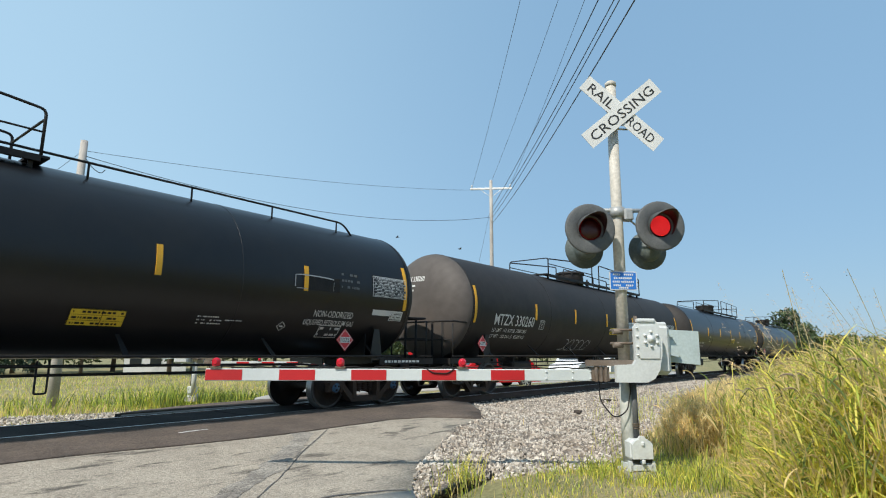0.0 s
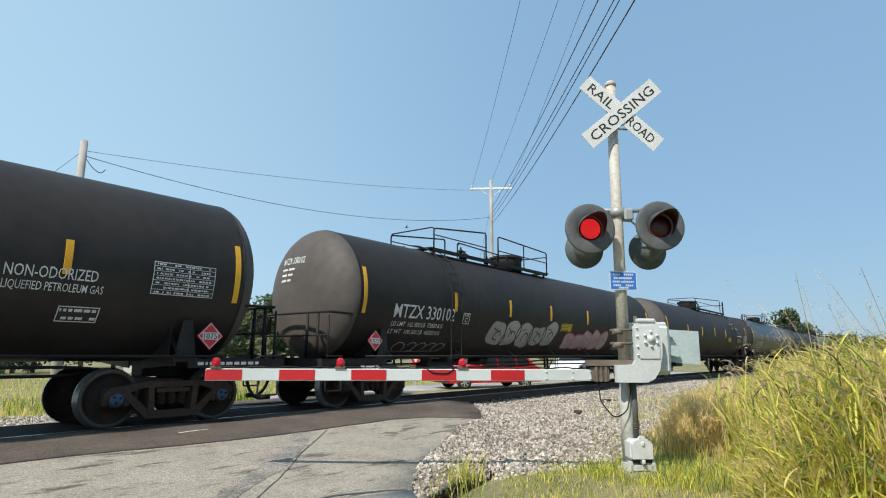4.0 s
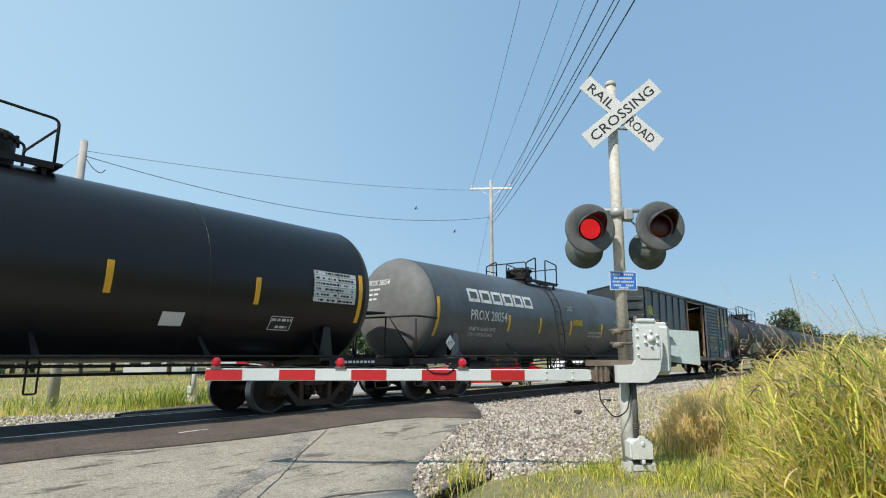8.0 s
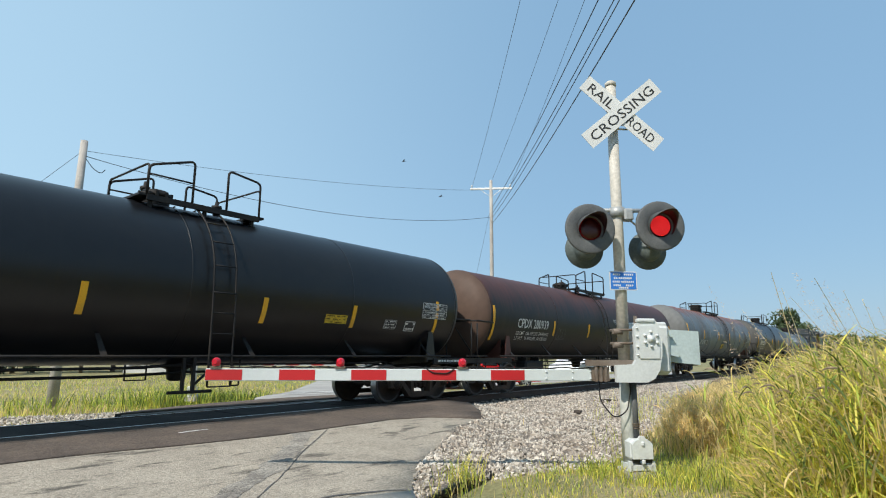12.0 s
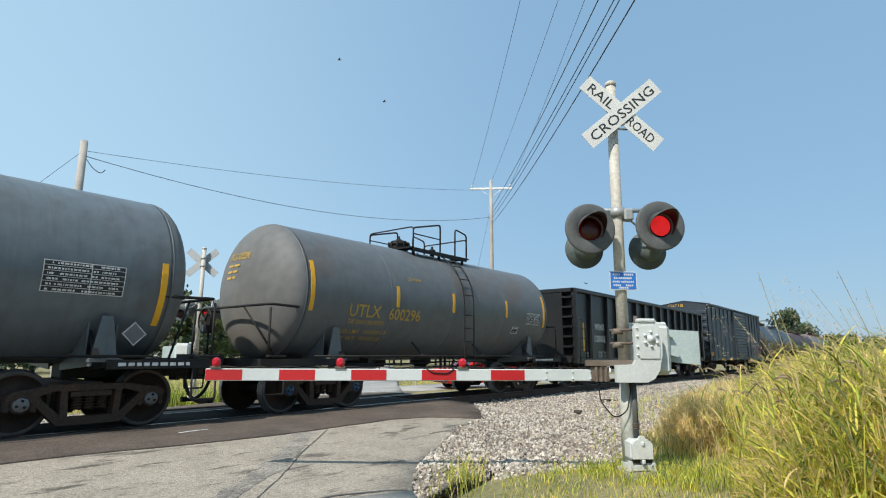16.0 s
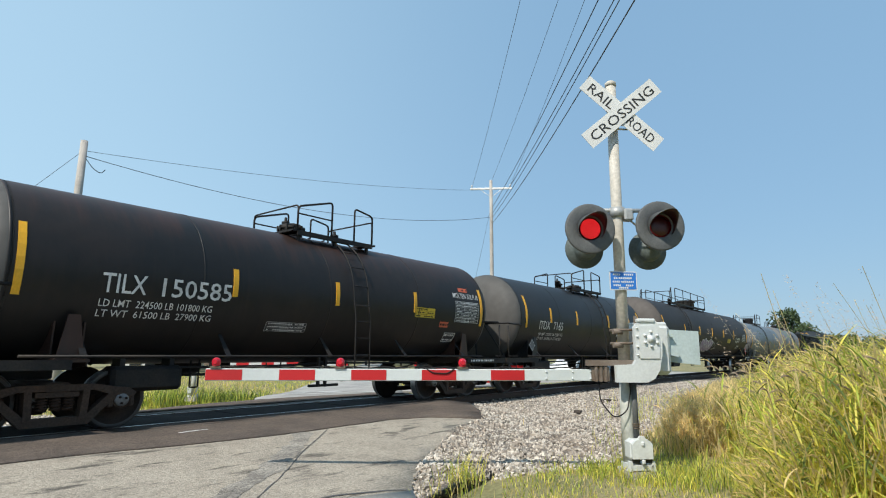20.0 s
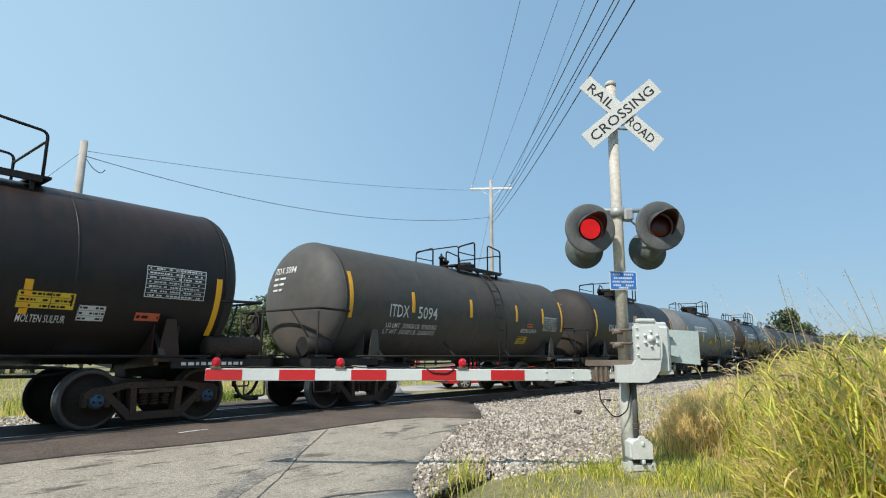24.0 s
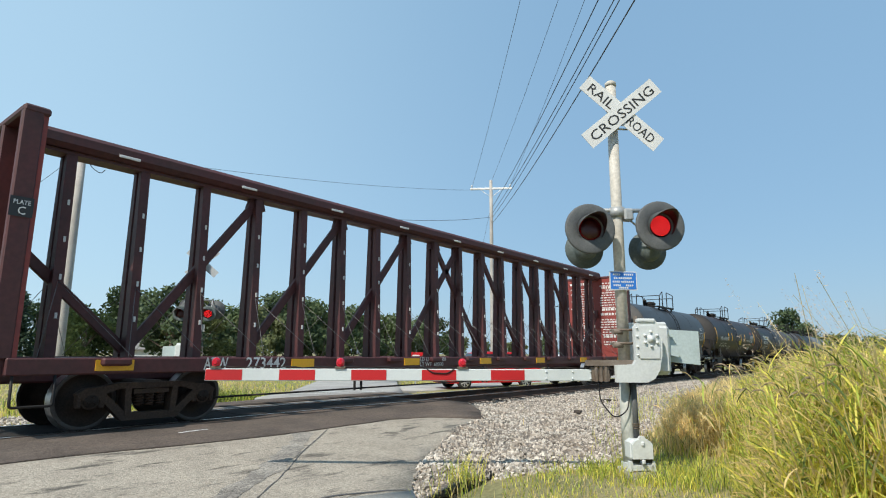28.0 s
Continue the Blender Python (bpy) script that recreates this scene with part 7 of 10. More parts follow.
for y0, y1 in ((-0.66, 0.66), (-0.98, -0.79), (0.79, 1.25)):
    bm = B()
    k = 5
    xl = XL if y0 < 0.7 else 4.9
    for i in range(k):
        a, b = xl + (XR - xl) * i / k, xl + (XR - xl) * (i + 1) / k
        rounded(bm, ((a + b) / 2, (y0 + y1) / 2, -0.09), (b - a - 0.02, y1 - y0, 0.16), 0.012)
    thing("crossing_panel", "black rubber crossing panels between the rails", "crossing panel", kind="structure", mesh=mesh_of("crossing_panel", bm, RUBBER))


def seam(pts, w, m, name, label, dz=0.006):
    bm = B()
    pts = [Vector((*p, 0)) for p in pts]
    rnd = random.Random(len(pts) * 7 + int(w * 1000))
    fine = []
    for p, q in zip(pts, pts[1:]):
        k = max(1, int((q - p).length / 0.16))
        fine += [p.lerp(q, i / k) + Vector((rnd.uniform(-1, 1), rnd.uniform(-1, 1), 0)) * min(0.03, w * 0.5) for i in range(k)]
    fine.append(pts[-1])
    rows = []
    for i, p in enumerate(fine):
        d = (fine[min(i + 1, len(fine) - 1)] - fine[max(i - 1, 0)]).normalized()
        o = Vector((-d.y, d.x, 0)) * w * rnd.uniform(0.5, 1.1) / 2
        rows.append([bm.verts.new((v.x, v.y, road_z(v.x, v.y) + dz)) for v in (p - o, p + o)])
    for a, b in zip(rows, rows[1:]):
        bm.faces.new((a[0], a[1], b[1], b[0]))
    return thing(name, label, "road crack", kind="structure", mesh=mesh_of(name, bm, m))


PALESLAB = mat("pale_slab", (0.42, 0.385, 0.33), 0.9, 0, 0.15, 8, 0.3, 60, (0.42, 0.395, 0.35), 0.4, 1.5)
WORN = mat("worn_tar_band", (0.17, 0.150, 0.128), 0.95, 0, 0.3, 6, 0.5, 60, (0.32, 0.288, 0.242), 0.6, 2.2)
aggregate(WORN, 0.022, 0.6, 1.35)
seam([(6.8, -2.8), (5.2, -4.15), (4.1, -5.15), (3.4, -5.75), (2.4, -6.7)], 0.016, TAR, "road_crack", "dark crack along the old asphalt")
seam([(6.1, -3.0), (5.2, -3.9), (4.2, -4.8), (3.45, -5.3), (2.4, -6.2)], 0.34, WORN, "tar_band", "worn tar patching along the old asphalt", 0.005)
seam([(4.6, -6.55), (4.1, -6.25), (3.6, -6.2), (3.2, -6.0)], 0.05, TAR, "road_joint", "dark joint across the old asphalt")
strip("road_slab", "pale concrete slab set into the road edge", [(4.62, -6.64), (4.3, -6.98), (3.7, -7.62), (2.9, -6.9), (3.5, -6.22), (4.05, -6.42)], lambda x, y: road_z(x, y) + 0.012, PALESLAB, step=0.4, thick=0.03)
seam([(4.5, -2.05), (5.0, -2.0)], 0.05, ROADWHITE, "paint_scrape", "short white scrape on the dark apron", 0.024)
# painted cross on the far approach
for a0, a1 in (((9.0, 2.2), (11.8, 4.1)), ((9.0, 4.1), (11.8, 2.2))):
    p, q = Vector(along(a0[0] + 3.4, a0[1])), Vector(along(a1[0] + 3.4, a1[1]))
    seam([p[:], q[:]], 0.30, ROADWHITE, "road_marking", "white painted cross on the asphalt", 0.02)
seam([along(11.3, 0.6), along(11.3, 4.0)], 0.4, ROADWHITE, "stop_line", "white stop line on the asphalt", 0.02)


def build_track():
    track = thing("track", "single railway track on pale stone ballast", "railway track", kind="structure")
    prof = [(-0.07, -0.172), (0.07, -0.172), (0.07, -0.16), (0.012, -0.14), (0.012, -0.045), (0.036, -0.032), (0.036, -0.004), (0.03, 0.0), (-0.03, 0.0), (-0.036, -0.004), (-0.036, -0.032), (-0.012, -0.045), (-0.012, -0.14), (-0.07, -0.16)]
    for s in (-1, 1):
        bm = B()
        a = [bm.verts.new((-60, s * 0.753 + y, z)) for y, z in prof]
        b = [bm.verts.new((420, s * 0.753 + y, z)) for y, z in prof]
        n = len(prof)
        for i in range(n):
            f = bm.faces.new((a[i], a[(i + 1) % n], b[(i + 1) % n], b[i]))
            f.material_index = 1 if i == 7 else 0
        part("rail", bm, [RAILSIDE, RAILTOP], track)
    bm = B()
    rounded(bm, (0, 0, -0.26), (0.23, 2.6, 0.17), 0.012)
    me = mesh_of("tie", bm, TIE)
    x = XR + 0.35
    while x < 62:
        part("tie", me, None, track, m=pose(x, random.uniform(-0.03, 0.03), 0, rz=random.uniform(-1, 1)))
        x += 0.51
    x = 4.7
    while x > -12:
        part("tie", me, None, track, m=pose(x, 0, 0))
        x -= 0.51
    # the bed under the ballast
    for x0, x1 in ((-60, 4.9), (XR, 420)):
        bm = B()
        prof2 = [(-3.4, -0.42), (-1.75, -0.20), (-1.0, -0.21), (1.0, -0.21), (1.75, -0.2), (3.6, -0.5)]
        k = 60
        rows = [[bm.verts.new((x0 + (x1 - x0) * (i / k) ** 2 if x0 > 0 else x1 + (x0 - x1) * (i / k) ** 2, y + random.uniform(-.05, .05), z)) for y, z in prof2] for i in range(k + 1)]
        for p, q in zip(rows, rows[1:]):
            for j in range(len(prof2) - 1):
                bm.faces.new((p[j], p[j + 1], q[j + 1], q[j]))
        part("ballast_bed", bm, GRAVELBED, track)
    return track


TRACK = build_track()


def apron_z(x, y):
    """Gravel beside the road, from the ballast shoulder down to the signal."""
    t = max(0.0, min(1.0, (-y - 1.8) / 2.6))
    z = -0.205 * (1 - t) - 0.20 * t + 0.02 * noise.noise(Vector((x, y, 4)))
    p, gap = Vector((x, y)), 9.0
    for a, b in zip(near_edge[1:9], near_edge[2:10]):
        a, b = Vector(a), Vector(b)
        k = max(0.0, min(1.0, (p - a).dot(b - a) / (b - a).length_squared))
        gap = min(gap, (p - a.lerp(b, k)).length)
    k = max(0.0, 1 - gap / 0.9)
    z = z * (1 - k) + (road_z(x, y) - 0.004) * k
    gap = 9.0
    for a, b in zip(GRAVEL_EDGE, GRAVEL_EDGE[1:]):
        a, b = Vector(a), Vector(b)
        k = max(0.0, min(1.0, (p - a).dot(b - a) / (b - a).length_squared))
        gap = min(gap, (p - a.lerp(b, k)).length)
    k = max(0.0, 1 - gap / 0.6)
    return z * (1 - k) + (gz(x, y) - 0.01) * k


GRAVEL_EDGE = [(4.35, -6.75), (4.9, -6.85), (5.6, -6.75), (6.3, -7.15), (7.1, -7.55), (8.6, -7.45), (11, -6.9), (15, -6.0), (20, -4.9), (28, -3.9), (45, -3.4)]
strip("gravel_apron", "pale gravel apron between road and grass", [(10.9, -1.55)] + near_edge[1:10] + GRAVEL_EDGE + [(45, -1.6), (25, -1.55)], apron_z, GRAVELBED, category="gravel", step=0.7, rough_edge=0.05)


def inside(x, y, poly):
    hit = False
    n = len(poly)
    for i in range(n):
        (x0, y0), (x1, y1) = poly[i], poly[(i + 1) % n]
        if (y0 > y) != (y1 > y) and x < (x1 - x0) * (y - y0) / (y1 - y0) + x0:
            hit = not hit
    return hit


GRAVEL_POLY = [(11.9, -1.0)] + near_edge[1:10] + GRAVEL_EDGE + [(45, -1.0)]
ROAD_POLY = near_edge + [(-9.5, -10.9), (-3.4, -4.2), (-0.6, -1.62)]


def stones(name, label, count, place, size):
    """Broken stones, each a dented octahedron-like lump."""
    rnd = random.Random(count)
    vs, fs = [], []
    made = 0
    while made < count:
        p = place(rnd)
        if p is None:
            continue
        x, y, z = p
        s = size(rnd)
        b = len(vs)
        rot = Euler((rnd.uniform(0, 6), rnd.uniform(0, 6), rnd.uniform(0, 6))).to_matrix()
        k = (s * rnd.uniform(0.7, 1.2), s * rnd.uniform(0.6, 1.0), s * rnd.uniform(0.45, 0.8))
        for c in ((-1, -.6, -.5), (1, -.7, -.4), (.8, .8, -.6), (-.9, .7, -.4), (-.6, -.7, .6), (.7, -.5, .7), (.6, .6, .5), (-.7, .5, .8)):
            v = rot @ Vector((c[0] * k[0] * rnd.uniform(.7, 1.1), c[1] * k[1] * rnd.uniform(.7, 1.1), c[2] * k[2] * rnd.uniform(.7, 1.1)))
            vs.append((x + v.x, y + v.y, z + v.z))
        fs += [(b, b + 3, b + 2, b + 1), (b + 4, b + 5, b + 6, b + 7), (b, b + 1, b + 5, b + 4), (b + 1, b + 2, b + 6, b + 5), (b + 2, b + 3, b + 7, b + 6), (b + 3, b, b + 4, b + 7)]
        made += 1
    return thing(name, label, "gravel", kind="stuff", mesh=soup(name, vs, fs, STONE))


def near_stone(rnd):
    k = rnd.random() ** 1.7
    x = 4.3 + 30 * k
    y = rnd.uniform(-7.6, -1.0)
    if not inside(x, y, GRAVEL_POLY):
        return None
    if y > -1.6 and abs(abs(y) - 0.753) < 0.1:
        return None
    return x, y, (apron_z(x, y) if y < -1.6 else -0.205) + 0.008


def track_stone(rnd):
    x = rnd.uniform(XR + 0.1, XR + 22) if rnd.random() < 0.66 else rnd.uniform(-5, 4.85)
    y = rnd.uniform(-1.7, 3.2)
    if XL < x < 4.9 and y < 0.88:
        return None
    if abs(abs(y) - 0.753) < 0.12:
        return None
    return x, y, -0.20 - max(0.0, abs(y) - 1.75) * 0.17 + 0.01


FAR_POLY = [(4.9, 1.0), (5.3, 1.7), (6.7, 2.6), (9.3, 3.3), (10.2, 4.6), (11.6, 6.3), along(17, far_w), along(17, 0), (13.2, 1.0)]


def far_stone(rnd):
    x = rnd.uniform(-5, 9.6)
    y = rnd.uniform(1.95, 6.5)
    if inside(x, y, FAR_POLY):
        return None
    return x, y, gz(x, y) + 0.02


stones("gravel_stones", "loose pale limestone gravel beside the road", 23000, near_stone, lambda r: r.uniform(0.016, 0.036) * (1.5 if r.random() < 0.15 else 1))
stones("ballast_stones", "crushed limestone ballast between the ties", 6500, track_stone, lambda r: r.uniform(0.025, 0.045))
stones("far_gravel_stones", "strip of white gravel beyond the rails", 10500, far_stone, lambda r: r.uniform(0.025, 0.055))
for x, y, l, a in ((13.1, -4.4, 0.62, 20), (17.0, -3.6, 0.6, -15)):
    bm = B()
    rounded(bm, (0, 0, 0.03), (l, 0.16, 0.09), 0.02)
    thing("tie_scrap", "dark splintered piece of old tie on the gravel", "wood scrap", pose(x, y, apron_z(x, y) - 0.01, 4, 6, a), mesh=mesh_of("tie_scrap", bm, TIE))

# ---- crossing signals ----
SIGWHITE = mat("white_sign_sheet", (0.62, 0.62, 0.60), 0.5, 0, 0.05, 5, second=(0.53, 0.53, 0.51), second_amount=0.35, second_scale=2)
SIGBACK = mat("dull_sign_back", (0.40, 0.41, 0.41), 0.6, 0, 0.1, 5, second=(0.30, 0.31, 0.31), second_amount=0.4)
SIGBLACK = mat("black_sign_letters", (0.02, 0.02, 0.02), 0.6, 0, 0.1)
LAMPGREY = mat("weathered_lamp_grey", (0.078, 0.082, 0.084), 0.65, 0, 0.2, 5, 0.05, 30, (0.105, 0.108, 0.106), 0.4, 4)
LAMPBACK = mat("lamp_back_green_grey", (0.085, 0.105, 0.10), 0.6, 0, 0.25, 5)
# the lamp's red glow on hood and recess is put into this dark red
HOODIN = mat("red_lit_hood_lining", (0.030, 0.005, 0.006), 0.5, 0, 0.2)
LENSOFF = mat("dark_red_lens", (0.045, 0.004, 0.005), 0.35, 0, 0.2)
LEDBASE = mat("lit_red_lens", (0.12, 0.002, 0.003), 0.8, 0, 0.05, emit=(1.0, 0.0, 0.004, 0.12))
LEDDOT = mat("lit_led", (0.6, 0.03, 0.03), 0.4, 0, 0.05, emit=(1.0, 0.035, 0.04, 1.5))
MASTFOOT = mat("dull_grey_green_mast_foot", (0.46, 0.465, 0.42), 0.6, 0, 0.15, 3, 0.05, 30, (0.38, 0.375, 0.33), 0.45, 2.5)
BRACKET = mat("weathered_bracket_steel", (0.21, 0.175, 0.145), 0.7, 0, 0.25, 8, 0.1, 40, (0.12, 0.085, 0.06), 0.45, 3)
# gate grey made darker and bluer: the counterweight's skylit shade, put into the colour
COUNTER = mat("shaded_counterweight_grey", (0.41, 0.48, 0.475), 0.6, 0, 0.1, 4, 0.03, 30, (0.34, 0.40, 0.395), 0.35, 2.5)
MASTGREY = mat("weathered_mast_grey", (0.53, 0.495, 0.43), 0.6, 0, 0.2, 3, 0.05, 30, (0.44, 0.405, 0.345), 0.5, 2.5)
GATERED = mat("red_retroreflective", (0.44, 0.006, 0.009), 0.6, 0, 0.08, 6, second=(0.36, 0.006, 0.008), second_amount=0.3)
GATEWHITE = mat("white_retroreflective", (0.55, 0.58, 0.57), 0.5, 0, 0.05, 6, second=(0.46, 0.49, 0.48), second_amount=0.3)
ARMLAMP = mat("red_gate_lamp", (0.50, 0.010, 0.025), 0.2, 0, 0.1, emit=(1.0, 0.03, 0.05, 0.04))
MECH = mat("light_grey_gate_paint", (0.56, 0.58, 0.565), 0.55, 0, 0.08, 4, 0.03, 30, (0.47, 0.48, 0.465), 0.35, 2.5)
RUSTY = mat("brown_bracket", (0.14, 0.11, 0.08), 0.75, 0.2, 0.35, 8)
SIGNBLUE = mat("blue_sign", (0.025, 0.16, 0.52), 0.45, 0, 0.05)
CONCRETE = mat("pale_concrete", (0.45, 0.43, 0.39), 0.9, 0, 0.2, 6, 0.3, 40, (0.33, 0.31, 0.28), 0.4, 2)
FLASHERS = {"left": [], "right": []}
XZ = Matrix(((1, 0, 0, 0), (0, 0, 1, 0), (0, 1, 0, 0), (0, 0, 0, 1)))    # drawing plane x, z facing -y


def rect(bm, x0, x1, z0, z1, y, mi=0):
    bm.faces.new([bm.verts.new(p) for p in ((x0, y, z0), (x1, y, z0), (x1, y, z1), (x0, y, z1))]).material_index = mi


def led_mesh():
    """Lamp unit: lit diodes on one face, dark lens on the other."""
    bm = B()
    r = 0.128
    lathe(bm, [(-0.012, 0.0), (-0.012, r), (-0.002, r)], 28, (0, 1, 0), caps=False, mi=0)
    lathe(bm, [(0.002, r), (0.012, r * 0.9), (0.022, r * 0.5), (0.026, 0.0)], 28, (0, 1, 0), caps=False, mi=2)
    lathe(bm, [(-0.002, r + 0.004), (0.002, r + 0.004)], 28, (0, 1, 0), caps=False, mi=3)
    for ring in range(1, 7):
        q = r * ring / 6.5
        k = int(6 * ring)
        for i in range(k):
            a = 2 * math.pi * i / k + ring * 0.3
            lathe(bm, [(-0.016, 0.0), (-0.0155, 0.0048), (-0.012, 0.0056)], 5, (0, 1, 0), (q * math.cos(a), 0, q * math.sin(a)), caps=False, mi=1)
    return mesh_of("lamp_unit", bm, [LEDBASE, LEDDOT, LENSOFF, LAMPGREY])


M_LED = led_mesh()


def lamp(parent, x, y, z, face, side, rim=0.315):
    """One flashing lamp: background disc, housing, hood and the lamp unit in it. face -1 looks along -y, +1 along +y."""
    m = pose(x, y, z, rz=0 if face < 0 else 180)
    bm = B()
    prof = [(0.0, 0.145), (-0.012, 0.16), (-0.018, rim - 0.02), (-0.01, rim), (0.012, rim), (0.012, 0.16), (0.06, 0.155), (0.13, 0.14), (0.17, 0.09), (0.18, 0.0)]
    lathe(bm, prof, 36, (0, 1, 0), caps=False)
    lathe(bm, [(0.0, 0.145), (0.10, 0.14), (0.11, 0.0)], 28, (0, 1, 0), caps=False, mi=1)
    body = part("lamp", bm, [LAMPGREY if face < 0 else LAMPBACK, HOODIN], parent, "round grey background disc with a red lamp", m)
    bm = B()
    n = 18
    rows = []
    for i in range(n + 1):
        a = radians(-38 + (256) * i / n)
        dep = 0.34 * (0.10 + 0.90 * max(0.0, math.sin((a + radians(38)) / radians(256) * math.pi)) ** 2.6)
        c, s = math.cos(a), math.sin(a)
        rows.append([bm.verts.new(p) for p in ((0.172 * c, -0.012, 0.172 * s), (0.176 * c, -0.012 - dep, 0.176 * s - dep * 0.10), (0.170 * c, -0.012 - dep, 0.170 * s - dep * 0.10), (0.166 * c, -0.012, 0.166 * s))])
    for p, q in zip(rows, rows[1:]):
        for j in range(4):
            f = bm.faces.new((p[j], p[(j + 1) % 4], q[(j + 1) % 4], q[j]))
            f.smooth, f.material_index = True, 1 if j == 2 else 0
    part("hood", bm, [LAMPGREY, HOODIN], body)
    unit = part("lamp_unit", M_LED, None, body, "red diode lamp that flashes", pose(0, 0.004, 0))
    FLASHERS[side].append((unit, 0.004))
    return body


def crossing_signal(label, m, near):
    sig = thing("crossing_signal", label, "crossing signal", m, "crossing signals")
    # foot
    bm = B()
    box(bm, (0.06, -0.05, 0.0), (0.33, 0.34, 0.12))
    part("foundation", bm, CONCRETE, sig)
    bm = B()
    rounded(bm, (0.06, -0.08, 0.29), (0.25, 0.28, 0.24), 0.035)
    plate(bm, [(-0.06, 0.20), (0.18, 0.20), (0.18, 0.36), (0.15, 0.40), (0.10, 0.42), (0.085, 0.45), (0.035, 0.45), (0.02, 0.42), (-0.03, 0.40), (-0.06, 0.36)], 0.05, Matrix.Translation((0, -0.235, 0)) @ XZ)
    rounded(bm, (0.06, -0.265, 0.37), (0.04, 0.03, 0.05), 0.01)
    rounded(bm, (0.06, -0.265, 0.17), (0.04, 0.04, 0.05), 0.01)
    for x in (-0.08, 0.19):
        plate(bm, [(x - 0.025, 0.06), (x + 0.03, 0.06), (x + 0.02, 0.17), (x - 0.015, 0.17)], 0.06, Matrix.Translation((0, -0.20, 0)) @ XZ)
    box(bm, (0.06, -0.085, 0.10), (0.275, 0.29, 0.06))
    base = part("junction_base", bm, MECH, sig, "light grey cast base box with a lid")
    for x in (-0.015, 0.135):
        bm = B()
        rounded(bm, (x, -0.224, 0.185), (0.098, 0.014, 0.065), 0.006)
        part("vent", bm, SIGBLACK, base)
    bm = B()
    tube(bm, [(0, 0, 1.16), (0, 0, 4.93)], [0.073, 0.066], 20)
    lathe(bm, [(0, 0.074), (0.05, 0.074), (0.07, 0.05), (0.075, 0.0)], 20, (0, 0, 1), (0, 0, 4.92))
    part("mast", bm, MASTGREY, sig, "galvanised tubular mast")
    # lower length in a greener grey than the mast above
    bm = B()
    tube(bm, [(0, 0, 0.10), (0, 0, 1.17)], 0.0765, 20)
    part("mast_foot", bm, MASTFOOT, sig, "pale grey-green lower length of the mast")
    # dark grey tube added for the dark strip along the mast's right side
    bm = B()
    tube(bm, [(0.075, -0.045, 0.40), (0.07, -0.045, 1.10)], 0.042, 14)
    part("conduit", bm, LAMPGREY, sig, "dark grey tube beside the mast")
    bm = B()
    for z in (0.52, 0.545, 0.57):
        lathe(bm, [(-0.007, 0.046), (-0.007, 0.052), (0.007, 0.052), (0.007, 0.046)], 16, (0, 0, 1), (0.074, -0.045, z), caps=False)
    part("mast_band", bm, RUSTY, sig)
    # crossbuck
    L, W = 1.27, 0.235
    for ang, y, words in ((40.5, -0.150, (("CROSSING", -0.555, 1.11),)), (-41, -0.135, (("RAIL", -0.545, 0.40), ("ROAD", 0.12, 0.42)))):
        R = Matrix.Translation((0.075, y, 4.485)) @ Matrix.Rotation(radians(-ang), 4, "Y")
        bm = B()
        plate(bm, [(-L / 2, -W / 2), (L / 2, -W / 2), (L / 2, W / 2), (-L / 2, W / 2)], 0.006, XZ)
        blade = part("crossbuck_blade", bm, SIGWHITE if near else SIGBACK, sig, "white sign board with black letters", R)
        for text, x0, w in words:
            bm = lettering_mesh(text, lambda px, py: (x0 + px, -0.006, -0.066 + py), 0.128, w, 0.002)
            part("lettering", bm, SIGBLACK, blade)
    bm = B()
    for z in (4.36, 4.62):
        lathe(bm, [(-0.03, 0.075), (-0.03, 0.082), (0.03, 0.082), (0.03, 0.075)], 18, (0, 0, 1), (0, 0, z), caps=False)
        box(bm, (0.05, -0.09, z), (0.22, 0.06, 0.03))
    tube(bm, [(-0.14, -0.1, 4.28), (0.16, -0.1, 4.28)], 0.012, 6)
    part("sign_clamp", bm, GALV, sig)
    # lamps on their cross arm
    bm = B()
    tube(bm, [(-0.44, 0.0, 3.20), (0.48, 0.0, 3.22)], 0.028, 10)
    lathe(bm, [(-0.06, 0.07), (-0.06, 0.10), (0.06, 0.10), (0.06, 0.07)], 16, (0, 0, 1), (0, 0, 3.18), caps=False)
    rounded(bm, (0.12, -0.05, 3.14), (0.12, 0.12, 0.16), 0.02)
    for s in (-1, 1):
        tube(bm, bend([(s * 0.40, 0, 3.20), (s * 0.43, -0.08, 3.12), (s * 0.43, -0.08, 2.95)], 0.05), 0.024, 8)
        tube(bm, bend([(s * 0.40, 0, 3.20), (s * 0.42, 0.12, 3.0), (s * 0.42, 0.14, 2.76)], 0.05), 0.024, 8)
        tube(bm, bend([(s * 0.1, -0.04, 3.12), (s * 0.25, -0.06, 2.98), (s * 0.40, -0.1, 2.95)], 0.08), 0.012, 6)
    part("lamp_crossarm", bm, GALV, sig)
    lamp(sig, -0.45, -0.24, 2.905, -1, "left")
    lamp(sig, 0.45, -0.24, 2.965, -1, "right")
    lamp(sig, -0.36, 0.26, 2.74, 1, "left" if near else "right", 0.255)
    lamp(sig, 0.50, 0.26, 2.74, 1, "right" if near else "left", 0.255)
    # blue notice
    bm = B()
    plate(bm, [(-0.165, 2.27), (0.165, 2.27), (0.175, 2.28), (0.175, 2.495), (0.165, 2.505), (-0.165, 2.505), (-0.175, 2.495), (-0.175, 2.28)], 0.006, Matrix.Translation((0.0, -0.09, 0)) @ XZ, 1)
    plate(bm, [(-0.163, 2.282), (0.163, 2.282), (0.163, 2.493), (-0.163, 2.493)], 0.006, Matrix.Translation((0.0, -0.093, 0)) @ XZ, 0)
